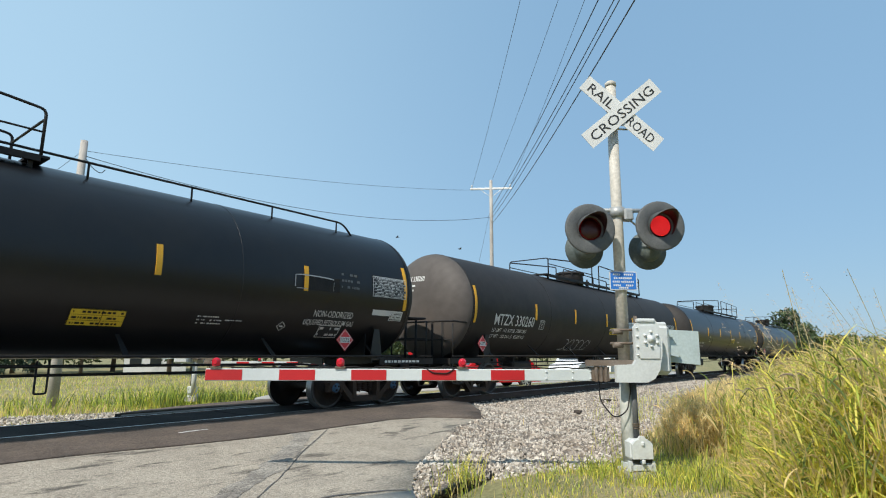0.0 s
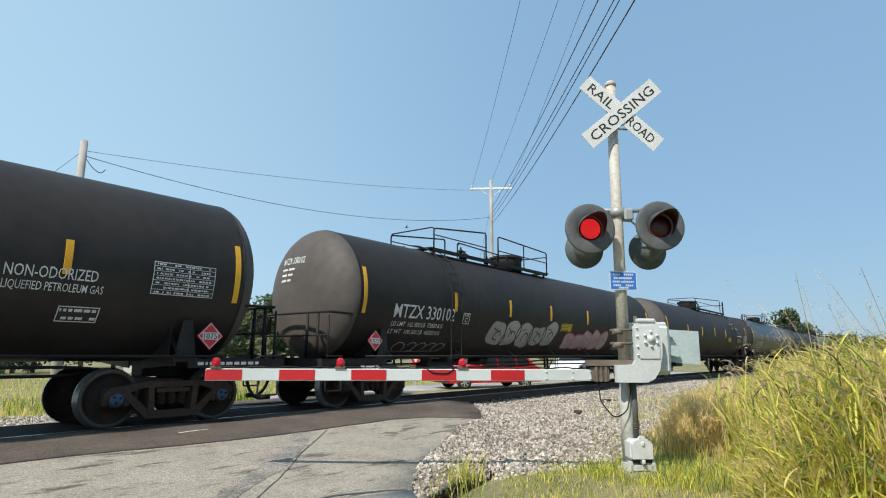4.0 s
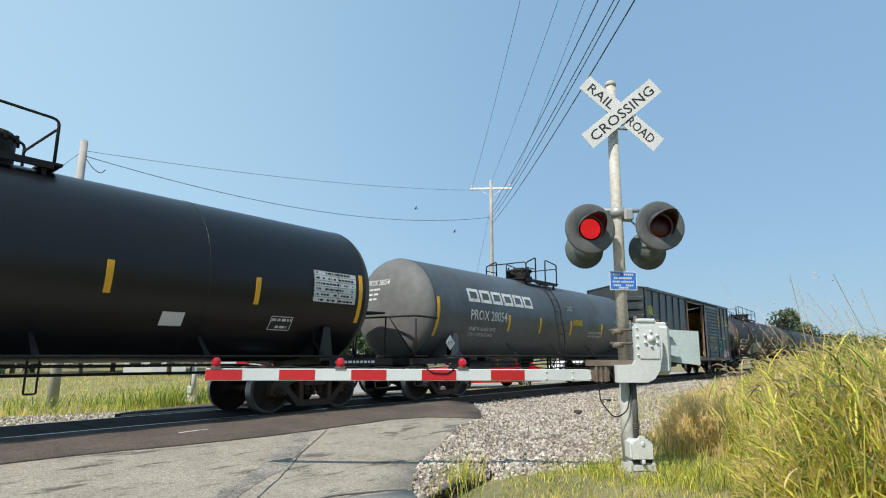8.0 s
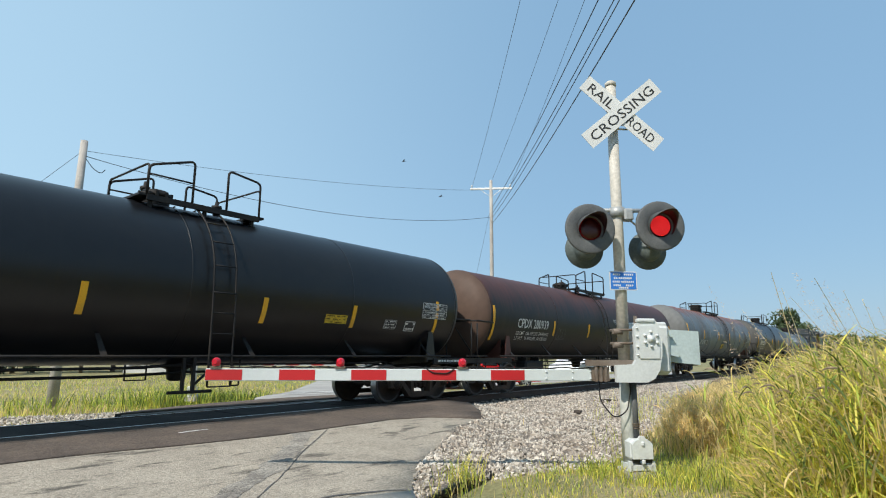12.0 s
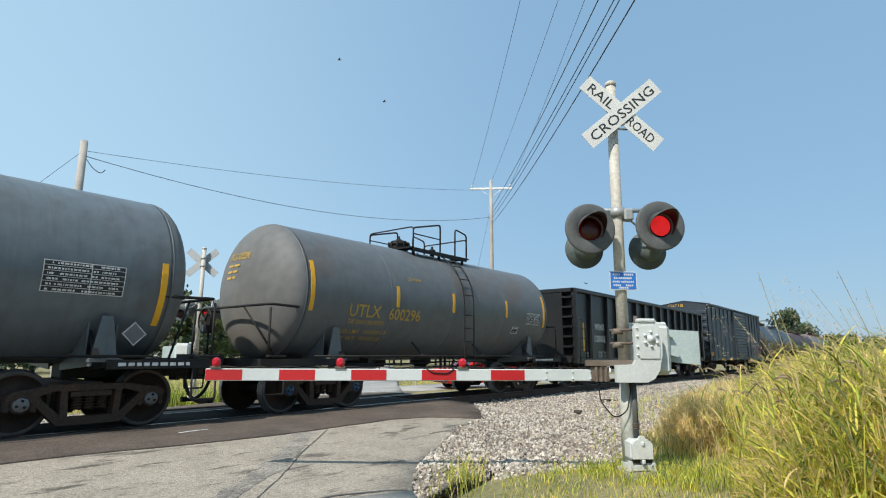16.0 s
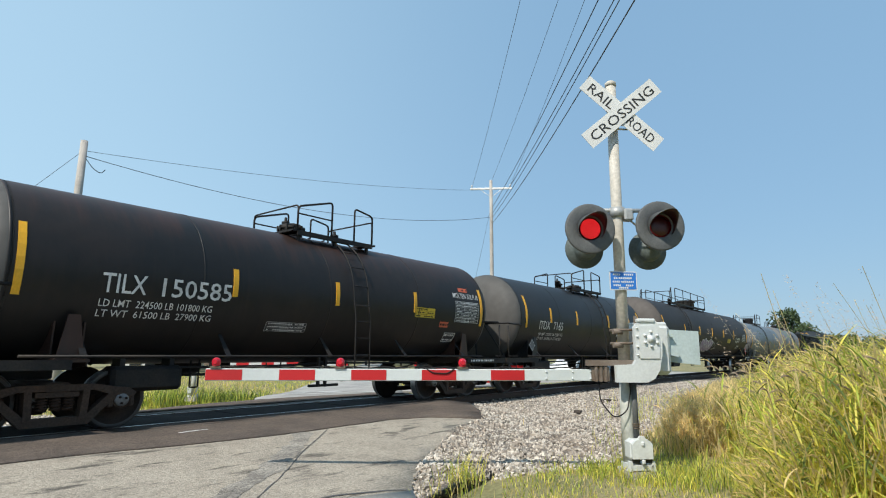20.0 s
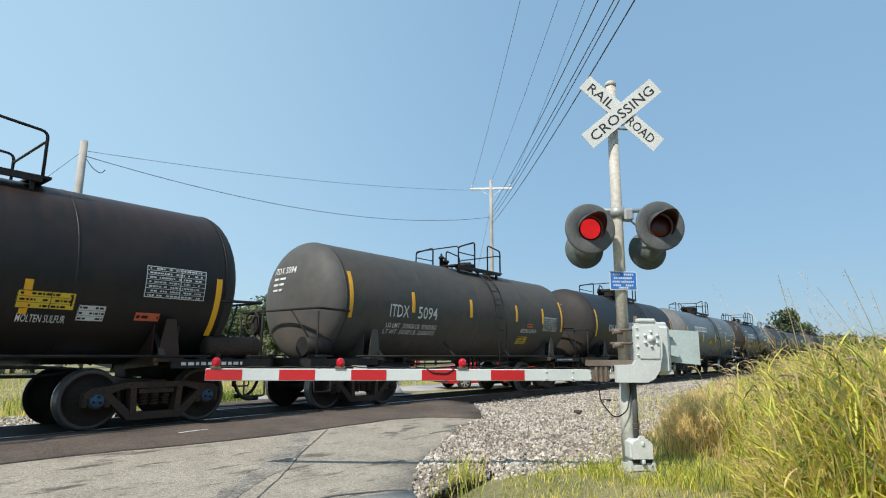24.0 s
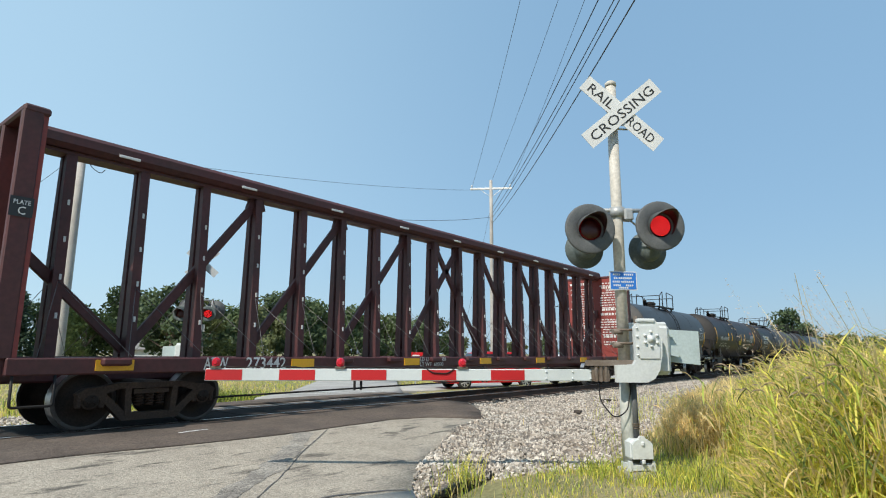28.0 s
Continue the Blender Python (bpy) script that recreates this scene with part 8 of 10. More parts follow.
    sign = part("notice", bm, [SIGNBLUE, SIGWHITE], sig, "small blue notice with rows of white print", pose(0, 0, -0.10))
    bm = B()
    for z, runs in ((2.465, ((-0.13, -0.03), (0.01, 0.13))), (2.42, ((-0.12, -0.07), (-0.06, 0.12))), (2.375, ((-0.14, -0.05), (-0.03, 0.13))), (2.33, ((-0.13, -0.04), (0.03, 0.13))), (2.30, ((-0.06, 0.06),))):
        for a, b in runs:
            x = a
            while x < b - 0.01:
                rect(bm, x, min(x + 0.018, b), z - 0.011, z + 0.011, -0.098)
                x += 0.025
    part("print", bm, SIGWHITE, sign)
    # gate mechanism
    bm = B()
    rounded(bm, (0.36, 0.12, 1.45), (0.44, 0.40, 0.62), 0.05)
    rounded(bm, (0.36, 0.12, 1.755), (0.38, 0.34, 0.06), 0.02)
    housing = part("gate_mechanism", bm, MECH, sig, "light grey gate mechanism housing")
    bm = B()
    outline = [(0.05, 1.70), (0.08, 1.76), (0.32, 1.79), (0.37, 1.70), (0.39, 1.55), (0.38, 1.38), (0.34, 1.20), (0.27, 1.10), (0.18, 1.06), (-0.20, 1.06), (-0.20, 1.26), (0.02, 1.27), (0.05, 1.32)]
    plate(bm, outline, 0.06, Matrix.Translation((0, -0.20, 0)) @ XZ)
    plate(bm, [(0.10, 1.34), (0.34, 1.34), (0.355, 1.55), (0.33, 1.70), (0.30, 1.735), (0.10, 1.72)], 0.016, Matrix.Translation((0, -0.236, 0)) @ XZ)
    rounded(bm, (0.20, -0.2, 1.79), (0.22, 0.10, 0.05), 0.015)
    for k in range(6):
        a = radians(60 * k + 30)
        lathe(bm, [(0, 0.018), (0.03, 0.016), (0.035, 0.0)], 8, (0, -1, 0), (0.24 + 0.085 * math.cos(a), -0.24, 1.57 + 0.085 * math.sin(a)), caps=False)
    lathe(bm, [(0, 0.05), (0.03, 0.045), (0.04, 0.0)], 14, (0, -1, 0), (0.24, -0.24, 1.57), caps=False)
    for z in (1.38, 1.48, 1.6, 1.7):
        lathe(bm, [(0, 0.014), (0.02, 0.012), (0.025, 0.0)], 8, (0, -1, 0), (0.075, -0.23, z), caps=False)
    part("arm_support", bm, MECH, sig, "pale curved support plate with bolts")
    bm = B()
    plate(bm, [(0.60, 1.30), (1.02, 1.26), (1.02, 1.68), (0.60, 1.70)], 0.05, Matrix.Translation((0, 0.10, 0)) @ XZ)
    plate(bm, [(0.58, 1.38), (0.70, 1.36), (0.72, 1.42), (0.68, 1.50), (0.58, 1.50)], 0.10, Matrix.Translation((0, 0.05, 0)) @ XZ)
    box(bm, (0.60, 0.04, 1.62), (0.10, 0.10, 0.025))
    part("counterweight", bm, COUNTER, sig, "pale grey counterweight plate")
    bm = B()
    box(bm, (-0.24, -0.12, 1.285), (0.56, 0.10, 0.07))
    for z in (1.28, 1.52, 1.68):
        tube(bm, bend([(0.10, -0.14, z), (-0.13, -0.12, z), (-0.13, 0.12, z), (0.10, 0.14, z)], 0.06), 0.016, 6)
    box(bm, (0.10, -0.15, 1.55), (0.03, 0.04, 0.60))
    for z in (1.5, 1.66):
        lathe(bm, [(0, 0.035), (0.12, 0.035)], 10, (-1, 0, 0), (-0.05, -0.10, z))
    part("mounting_bracket", bm, BRACKET, sig)
    bm = B()
    box(bm, (-0.36, -0.10, 1.155), (0.22, 0.07, 0.16))
    for x in (-0.30, -0.36, -0.42):
        box(bm, (x, -0.145, 1.155), (0.03, 0.03, 0.18))
    part("arm_clamp", bm, BRACKET, sig)
    # the arm, striped red and white, with three lamps
    x0, x1 = -4.94, -0.40
    bm = B()
    rounded(bm, ((x0 + x1) / 2, -0.112, 1.155), (x1 - x0, 0.03, 0.136), 0.006)
    for x in (-0.48, -0.7, -1.02):
        for z in (1.115, 1.195):
            lathe(bm, [(0, 0.012), (0.014, 0.01), (0.016, 0.0)], 7, (0, -1, 0), (x, -0.127, z), caps=False)
    arm = part("gate_arm", bm, GATEWHITE, sig, "gate arm with red and white stripes")
    arm.location.z = -0.015
    for i in range(0, 9, 2):
        bm = B()
        for y in (-0.129, -0.095):
            plate(bm, [(x0 + i * 0.4064 + 0.004, 1.096), (x0 + (i + 1) * 0.4064, 1.096), (x0 + (i + 1) * 0.4064, 1.212), (x0 + i * 0.4064 + 0.004, 1.212)], 0.004, Matrix.Translation((0, y, 0)) @ XZ)
        part("red_stripe", bm, GATERED, arm)
    for x in (-4.83, -3.44, -2.02):
        bm = B()
        lathe(bm, [(0.0, 0.036), (0.025, 0.046), (0.055, 0.049), (0.08, 0.042), (0.096, 0.024), (0.101, 0.0)], 16, (0, 0, 1), (x, -0.112, 1.245), caps=False)
        box(bm, (x, -0.112, 1.238), (0.12, 0.07, 0.025), mi=1)
        for s in (-1, 1):
            lathe(bm, [(0, 0.034), (0.014, 0.026)], 14, (0, s, 0), (x, -0.112 + s * 0.046, 1.298))
        part("arm_lamp", bm, [ARMLAMP, RUSTY], arm, "red gate lamp")
    bm = B()
    pts = []
    for i in range(46):
        x = x0 + 0.12 + (x1 - x0 - 0.2) * i / 45
        pts.append((x, -0.112, 1.240 + 0.008 * math.sin(i * 1.7)))
    tube(bm, pts, 0.007, 5)
    tube(bm, bend([(-2.45, -0.135, 1.235), (-2.38, -0.14, 1.18), (-2.2, -0.14, 1.17), (-2.12, -0.135, 1.225)], 0.06), 0.008, 5)
    part("arm_cable", bm, BLACKP, arm)
    bm = B()
    tube(bm, bend([(-0.36, -0.1, 1.08), (-0.38, -0.12, 0.85), (-0.22, -0.16, 0.64), (-0.05, -0.14, 0.72), (0.02, -0.09, 0.95), (0.02, -0.08, 1.05)], 0.2, 6), 0.008, 5)
    part("hanging_cable", bm, BLACKP, sig)
    return sig


MAST = Vector((6.98, -7.99, -0.20))
ROAD_TURN = math.degrees(math.atan2(A.y, A.x))
crossing_signal("flashing crossing signal with lowered striped gate arm beside the road", pose(MAST.x, MAST.y, MAST.z, rz=ROAD_TURN), True)
FAR_MAST = Vector((9.8, 7.5, -0.36))
crossing_signal("second flashing crossing signal with lowered gate beyond the rails", pose(FAR_MAST.x, FAR_MAST.y, FAR_MAST.z + 0.05, rz=ROAD_TURN + 180), False)

# ---- utility poles and wires ----
POLEWOOD = mat("weathered_pole_wood", (0.44, 0.41, 0.37), 0.9, 0, 0.25, 5, 0.3, 25, (0.33, 0.30, 0.27), 0.45, 1.5)
WIRE = mat("dark_wire", (0.05, 0.055, 0.065), 0.6, 0, 0.1)
PALEARM = mat("bleached_crossarm", (0.80, 0.80, 0.79), 0.8, 0, 0.15, 5, 0.2, 25, (0.62, 0.61, 0.59), 0.4, 2)
INSUL = mat("pale_insulator", (0.55, 0.57, 0.58), 0.3, 0, 0.1)
POLE1 = Vector((29.9, 9.3, -0.6))
POLE2 = Vector((-7.0, -21.6, -0.3))
POLE3 = Vector((6.87, 10.70, -0.5))
TOP1 = 12.6
ARM_DIR = Vector((0.557, -0.83, 0)).normalized()


def utility_pole(name, label, base, height, r0, arms, lean=(0, 0)):
    ob = thing(name, label, "utility pole", Matrix.Translation(base), "utility poles")
    bm = B()
    tube(bm, [(lean[0] * t, lean[1] * t, -0.3 + (height + 0.3) * t) for t in (0, 0.25, 0.5, 0.75, 1)], [r0, r0 * 0.93, r0 * 0.85, r0 * 0.77, r0 * 0.68], 14)
    part("pole", bm, POLEWOOD, ob)
    for z, l, k in arms:
        bm = B()
        c = Vector((lean[0] * z / height, lean[1] * z / height, z))
        turn = Matrix(((ARM_DIR.x, -ARM_DIR.y, 0), (ARM_DIR.y, ARM_DIR.x, 0), (0, 0, 1)))
        rounded(bm, c, (l, 0.10, 0.12), 0.01, turn)
        for s in (-1, 1):
            tube(bm, [c + ARM_DIR * s * l * 0.28, c + Vector((0, 0, -0.6))], 0.018, 5)
        arm = part("crossarm", bm, PALEARM, ob)
        for i in range(k):
            p = c + ARM_DIR * l * (-0.46 + 0.92 * i / (k - 1)) + Vector((0, 0, 0.06))
            bm = B()
            lathe(bm, [(0, 0.02), (0.06, 0.03), (0.08, 0.055), (0.12, 0.055), (0.14, 0.04), (0.20, 0.045), (0.22, 0.0)], 10, (0, 0, 1), p, caps=False)
            part("insulator", bm, INSUL, arm)
    return ob


pole_a = utility_pole("utility_pole", "tall weathered utility pole with a crossarm", POLE1, TOP1 + 0.3, 0.145, [(TOP1 - 0.25, 2.7, 3)])
utility_pole("utility_pole", "tall weathered utility pole behind the road", POLE2, TOP1 + 0.3, 0.20, [(TOP1 - 0.25, 2.7, 4), (TOP1 - 2.0, 3.6, 4)])
utility_pole("utility_pole", "leaning weathered utility pole beyond the rails", POLE3, 8.85, 0.17, [])


def wire(p, q, sag, r, label="thin dark overhead wire between poles"):
    bm = B()
    n = 28
    p, q = Vector(p), Vector(q)
    tube(bm, [p.lerp(q, i / n) - Vector((0, 0, sag * 4 * (i / n) * (1 - i / n))) for i in range(n + 1)], r, 5)
    ob = thing("overhead_wire", label, "overhead wire", group="overhead wires", mesh=mesh_of("overhead_wire", bm, WIRE))
    return ob


za = TOP1 - 0.25 + 0.20
for d1, z1, d2, sag, r in ((-1.22, 12.5, -1.56, 0.9, 0.0075), (0.0, 12.75, -0.44, 0.9, 0.0075), (1.22, 12.5, -0.48, 0.9, 0.0075),
                           (0.1, 11.15, 0.26, 1.0, 0.014), (0.1, 10.75, 0.62, 1.0, 0.013), (0.1, 10.45, 0.55, 1.0, 0.013), (0.1, 10.1, 0.70, 1.1, 0.016)):
    wire(POLE1 + ARM_DIR * d1 + Vector((0, 0, z1)), POLE2 + ARM_DIR * d2 + Vector((0, 0, z1)), sag, r)
P3T = POLE3 + Vector((0, 0, 8.85))
wire(P3T + Vector((0, 0, -0.35)), POLE1 + ARM_DIR * -0.5 + Vector((0, 0, za - 0.3)), 0.35, 0.008)
wire(P3T + Vector((0, 0, -0.52)), POLE1 + Vector((0, 0, za - 2.1)), 1.0, 0.012)
wire(P3T + Vector((0, 0, -0.35)), POLE3 + Vector((-6.8, 1.5, 0.0)), 0.05, 0.008, "thin guy wire from the pole to the ground")
wire(POLE1 + Vector((0, 0, TOP1 - 1.4)), POLE1 + Vector((-1.4, 2.0, 0.0)), 0.0, 0.008, "thin guy wire from the pole to the ground")
bm = B()
tube(bm, bend([P3T + Vector((0.05, 0, -0.55)), P3T + Vector((0.35, -0.1, -0.95)), P3T + Vector((0.6, -0.1, -1.05)), P3T + Vector((0.75, 0, -0.85))], 0.2), 0.014, 5)
thing("wire_loop", "small loop of dark cable at the pole top", "cable", mesh=mesh_of("wire_loop", bm, WIRE))

# ---- beyond the rails: vehicles, sheds, trees ----
CARRED = mat("red_car_paint", (0.50, 0.018, 0.022), 0.25, 0, 0.05, 3)
CARWHITE = mat("white_vehicle_paint", (0.72, 0.73, 0.74), 0.35, 0, 0.05, 3)
CARGLASS = mat("dark_car_glass", (0.02, 0.025, 0.03), 0.08, 0, 0.1)
TYRE = mat("black_tyre", (0.02, 0.02, 0.02), 0.85, 0, 0.2)
ALLOY = mat("bright_alloy", (0.62, 0.63, 0.64), 0.35, 0.6, 0.1)


def motor_car(label, m, paint, length=4.75, width=1.9, height=1.62):
    car = thing("parked_car", label, "car", m)
    L, H = length / 2, height
    sideline = [(-L, 0.45), (-L + 0.05, 0.80), (-L + 0.15, 0.98), (-L + 1.15, 1.08), (-L + 1.95, H - 0.06), (-L + 2.4, H), (L - 1.0, H - 0.02), (L - 0.35, 1.10), (L - 0.06, 0.98), (L, 0.55), (L - 0.05, 0.30), (-L + 0.1, 0.28)]
    bm = B()
    n = len(sideline)
    rows = []
    for t in (-1, -0.86, 0.86, 1):
        rows.append([bm.verts.new((x * (1 if abs(t) < 0.9 else 0.985), t * width / 2 * (1 - 0.14 * max(0, (z - 1.0) / (H - 1.0))), z if abs(t) < 0.9 else min(z, z * 0.985 + 0.01))) for x, z in sideline])
    for p, q in zip(rows, rows[1:]):
        for i in range(n):
            f = bm.faces.new((p[i], p[(i + 1) % n], q[(i + 1) % n], q[i]))
            f.smooth = True
    bm.faces.new(rows[0])
    bm.faces.new(rows[-1])
    body = part("body", bm, paint, car)
    for s in (-1, 1):
        for a, b, c, d in ((-L + 1.45, -L + 2.05, -L + 2.65, -L + 2.65), (-L + 2.72, -L + 2.72, L - 1.55, L - 1.45), (L - 1.38, L - 1.48, L - 1.02, L - 0.60)):
            bm = B()
            yy = lambda z: s * (width / 2 * (1 - 0.14 * max(0, (z - 1.0) / (H - 1.0))) + 0.004)
            bm.faces.new([bm.verts.new(p) for p in ((a, yy(1.1), 1.1), (d, yy(1.1), 1.1), (c, yy(H - 0.12), H - 0.12), (b, yy(H - 0.12), H - 0.12))])
            part("side_window", bm, CARGLASS, body)
    for xa, za, xb, zb, nm in ((-L + 1.22, 1.12, -L + 1.88, H - 0.10, "windscreen"), (L - 0.42, 1.14, L - 0.94, H - 0.08, "rear_window")):
        bm = B()
        d = -0.012 if xa < 0 else 0.012
        bm.faces.new([bm.verts.new(p) for p in ((xa + d, -width * 0.40, za + 0.01), (xa + d, width * 0.40, za + 0.01), (xb + d, width * 0.36, zb + 0.01), (xb + d, -width * 0.36, zb + 0.01))])
        part(nm, bm, CARGLASS, body)
    for x in (-L + 0.92, L - 0.95):
        for s in (-1, 1):
            bm = B()
            lathe(bm, [(-0.10, 0.22), (-0.10, 0.33), (0.08, 0.345), (0.11, 0.32), (0.112, 0.24)], 24, (0, s, 0), (x, s * (width / 2 - 0.10), 0.345))
            wh = part("wheel", bm, TYRE, car)
            bm = B()
            for k in range(7):
                a = 2 * math.pi * k / 7
                rot = Matrix.Rotation(-a, 3, "Y")
                box(bm, Vector((x, s * (width / 2 + 0.013), 0.345)) + rot @ Vector((0.12, 0, 0)), (0.20, 0.014, 0.05), rot)
            lathe(bm, [(0.0, 0.215), (0.016, 0.235), (0.018, 0.215)], 24, (0, s, 0), (x, s * (width / 2), 0.345), caps=False)
            part("rim", bm, ALLOY, wh)
    for s in (-1, 1):
        bm = B()
        rounded(bm, (-L + 0.08, s * 0.68, 0.78), (0.18, 0.36, 0.14), 0.04)
        part("headlight", bm, GLASSY, car)
        bm = B()
        rounded(bm, (-L + 1.75, s * (width / 2 + 0.08), 1.12), (0.14, 0.18, 0.12), 0.03)
        part("wing_mirror", bm, paint, car)
    bm = B()
    rounded(bm, (-L + 0.02, 0, 0.42), (0.12, width * 0.86, 0.2), 0.04)
    part("bumper", bm, TYRE, car)
    return car


GLASSY = mat("pale_lens", (0.55, 0.56, 0.58), 0.15, 0, 0.05)
zr = -0.46
motor_car("red parked car waiting on the street beyond the rails", pose(23.9, 5.65, zr, rz=-27), CARRED, 5.2, 1.95, 1.75)
motor_car("white parked car on the street beyond the rails", pose(35.8, 6.4, zr, rz=6), CARWHITE, 5.8, 2.0, 2.05)

def yield_sign(m):
    """A white triangle with a red border, point down, on a steel post."""
    sign = thing("yield_sign", "red and white triangular yield sign on a steel post", "road sign", m)
    bm = B()
    rounded(bm, (0, 0.03, 0.86), (0.06, 0.04, 1.92), 0.008)
    part("post", bm, SIGBACK, sign)
    for k, y, mm, name in ((1.0, 0.0, CARRED, "panel"), (0.52, -0.006, SIGWHITE, "face")):
        bm = B()
        c = 1.56
        plate(bm, [(-0.40 * k, c + 0.23 * k), (-0.36 * k, c + 0.27 * k), (0.36 * k, c + 0.27 * k), (0.40 * k, c + 0.23 * k), (0.03 * k, c - 0.46 * k), (-0.03 * k, c - 0.46 * k)], 0.006, Matrix.Translation((0, y, 0)) @ XZ)
        part(name, bm, mm, sign)


yield_sign(pose(22.5, 9.1, gz(22.5, 9.1), rz=-50))
motor_car("white parked car in front of the far trees", pose(14.6, 55.0, gz(14.6, 55) - 0.02, rz=-20), CARWHITE)

SIDING = mat("white_siding", (0.68, 0.68, 0.66), 0.7, 0, 0.1, 3, second=(0.55, 0.55, 0.53), second_amount=0.4)
ROOFING = mat("grey_roof", (0.22, 0.21, 0.20), 0.8, 0, 0.2, 5)


def shed(label, m, l, w, h, name="shed"):
    ob = thing(name, label, "building", m)
    bm = B()
    box(bm, (0, 0, h / 2), (l, w, h))
    part("wall", bm, SIDING, ob)
    bm = B()
    plate(bm, [(-w / 2 - 0.2, h - 0.05), (0, h + w * 0.22), (w / 2 + 0.2, h - 0.05), (w / 2 + 0.2, h + 0.06), (0, h + w * 0.22 + 0.12), (-w / 2 - 0.2, h + 0.06)], l + 0.3, Matrix(((0, 0, 1, 0), (1, 0, 0, 0), (0, 1, 0, 0), (0, 0, 0, 1))))
    part("roof", bm, ROOFING, ob)
    for i in range(3):
        bm = B()
        box(bm, (-l * 0.32 + l * 0.32 * i, -w / 2 - 0.01, h * 0.55), (0.9, 0.06, 0.8))
        part("window", bm, CARGLASS, ob)
    return ob


shed("low white house among the far trees", pose(25.5, 43.6, gz(25.5, 43.6) - 0.1, rz=-28), 5.0, 4.0, 2.1, "house")
shed("small white shed beside the far street", pose(58.0, 15.0, gz(58, 15) - 0.1, rz=10), 5.0, 4.0, 2.5)

BARK = mat("tree_bark", (0.13, 0.10, 0.075), 0.9, 0, 0.3, 6, 0.4, 20)
LEAFMATS = [mat("leaf_deep_green", (0.065, 0.098, 0.038), 0.7, 0, 0.3, 1.0, per_object=0.35), mat("leaf_mid_green", (0.10, 0.14, 0.05), 0.7, 0, 0.3, 1.0, per_object=0.35), mat("leaf_olive", (0.13, 0.15, 0.055), 0.7, 0, 0.3, 1.0, per_object=0.35), mat("needle_green", (0.045, 0.075, 0.042), 0.75, 0, 0.3, 1.0, per_object=0.35)]


def tree_meshes(seed, h, w, leaf, count, conifer=False, low=0.18):
    rnd = random.Random(seed)
    bm = B()
    tube(bm, [(0, 0, -0.3), (rnd.uniform(-.1, .1), rnd.uniform(-.1, .1), h * 0.35), (rnd.uniform(-.3, .3), rnd.uniform(-.3, .3), h * 0.8)], [h * 0.028, h * 0.02, h * 0.006], 8)
    lumps = []
    if conifer:
        for i in range(26):
            t = i / 25
            z = h * (0.10 + 0.90 * t)
            for k in range(5):
                a = rnd.uniform(0, 6.28)
                q = w * 0.5 * (1 - t) ** 0.8 * rnd.uniform(0.45, 1.0)
                lumps.append((q * math.cos(a), q * math.sin(a), z - q * 0.2, w * 0.10 + 0.12))
    else:
        for i in range(30):
            a, t = rnd.uniform(0, 6.28), rnd.random()
            z = h * (low + 0.08 + (0.86 - low) * t)
            q = w * 0.5 * math.sin(math.pi * min(0.97, 0.16 + 0.80 * t)) ** 0.7 * math.sqrt(rnd.uniform(0.15, 1))
            lumps.append((q * math.cos(a), q * math.sin(a), z, w * rnd.uniform(0.10, 0.19)))
        for x, y, z, q in lumps[:9]:
            tube(bm, [(0, 0, z * 0.55), (x * 0.5, y * 0.5, z * 0.8), (x * 0.9, y * 0.9, z)], [h * 0.012, h * 0.007, 0.015], 5)
    trunk = mesh_of("trunk", bm, BARK)
    vs, fs = [], []
    for i in range(count):
        x, y, z, q = lumps[rnd.randrange(len(lumps))]
        d = Vector((rnd.gauss(0, 1), rnd.gauss(0, 1), rnd.gauss(0, 0.8)))
        d = d.normalized() * q * rnd.uniform(0.55, 1.1)
        c = Vector((x, y, z)) + d
        s = leaf * rnd.uniform(0.6, 1.4)
        u = Vector((rnd.gauss(0, 1), rnd.gauss(0, 1), rnd.gauss(0, 1))).normalized()
        v = u.orthogonal().normalized() * s * 0.62
        u = u * s
        b = len(vs)
        vs += [c - u, c - v * 0.9, c + u, c + v]
        fs.append((b, b + 1, b + 2, b + 3))
    return trunk, vs, fs


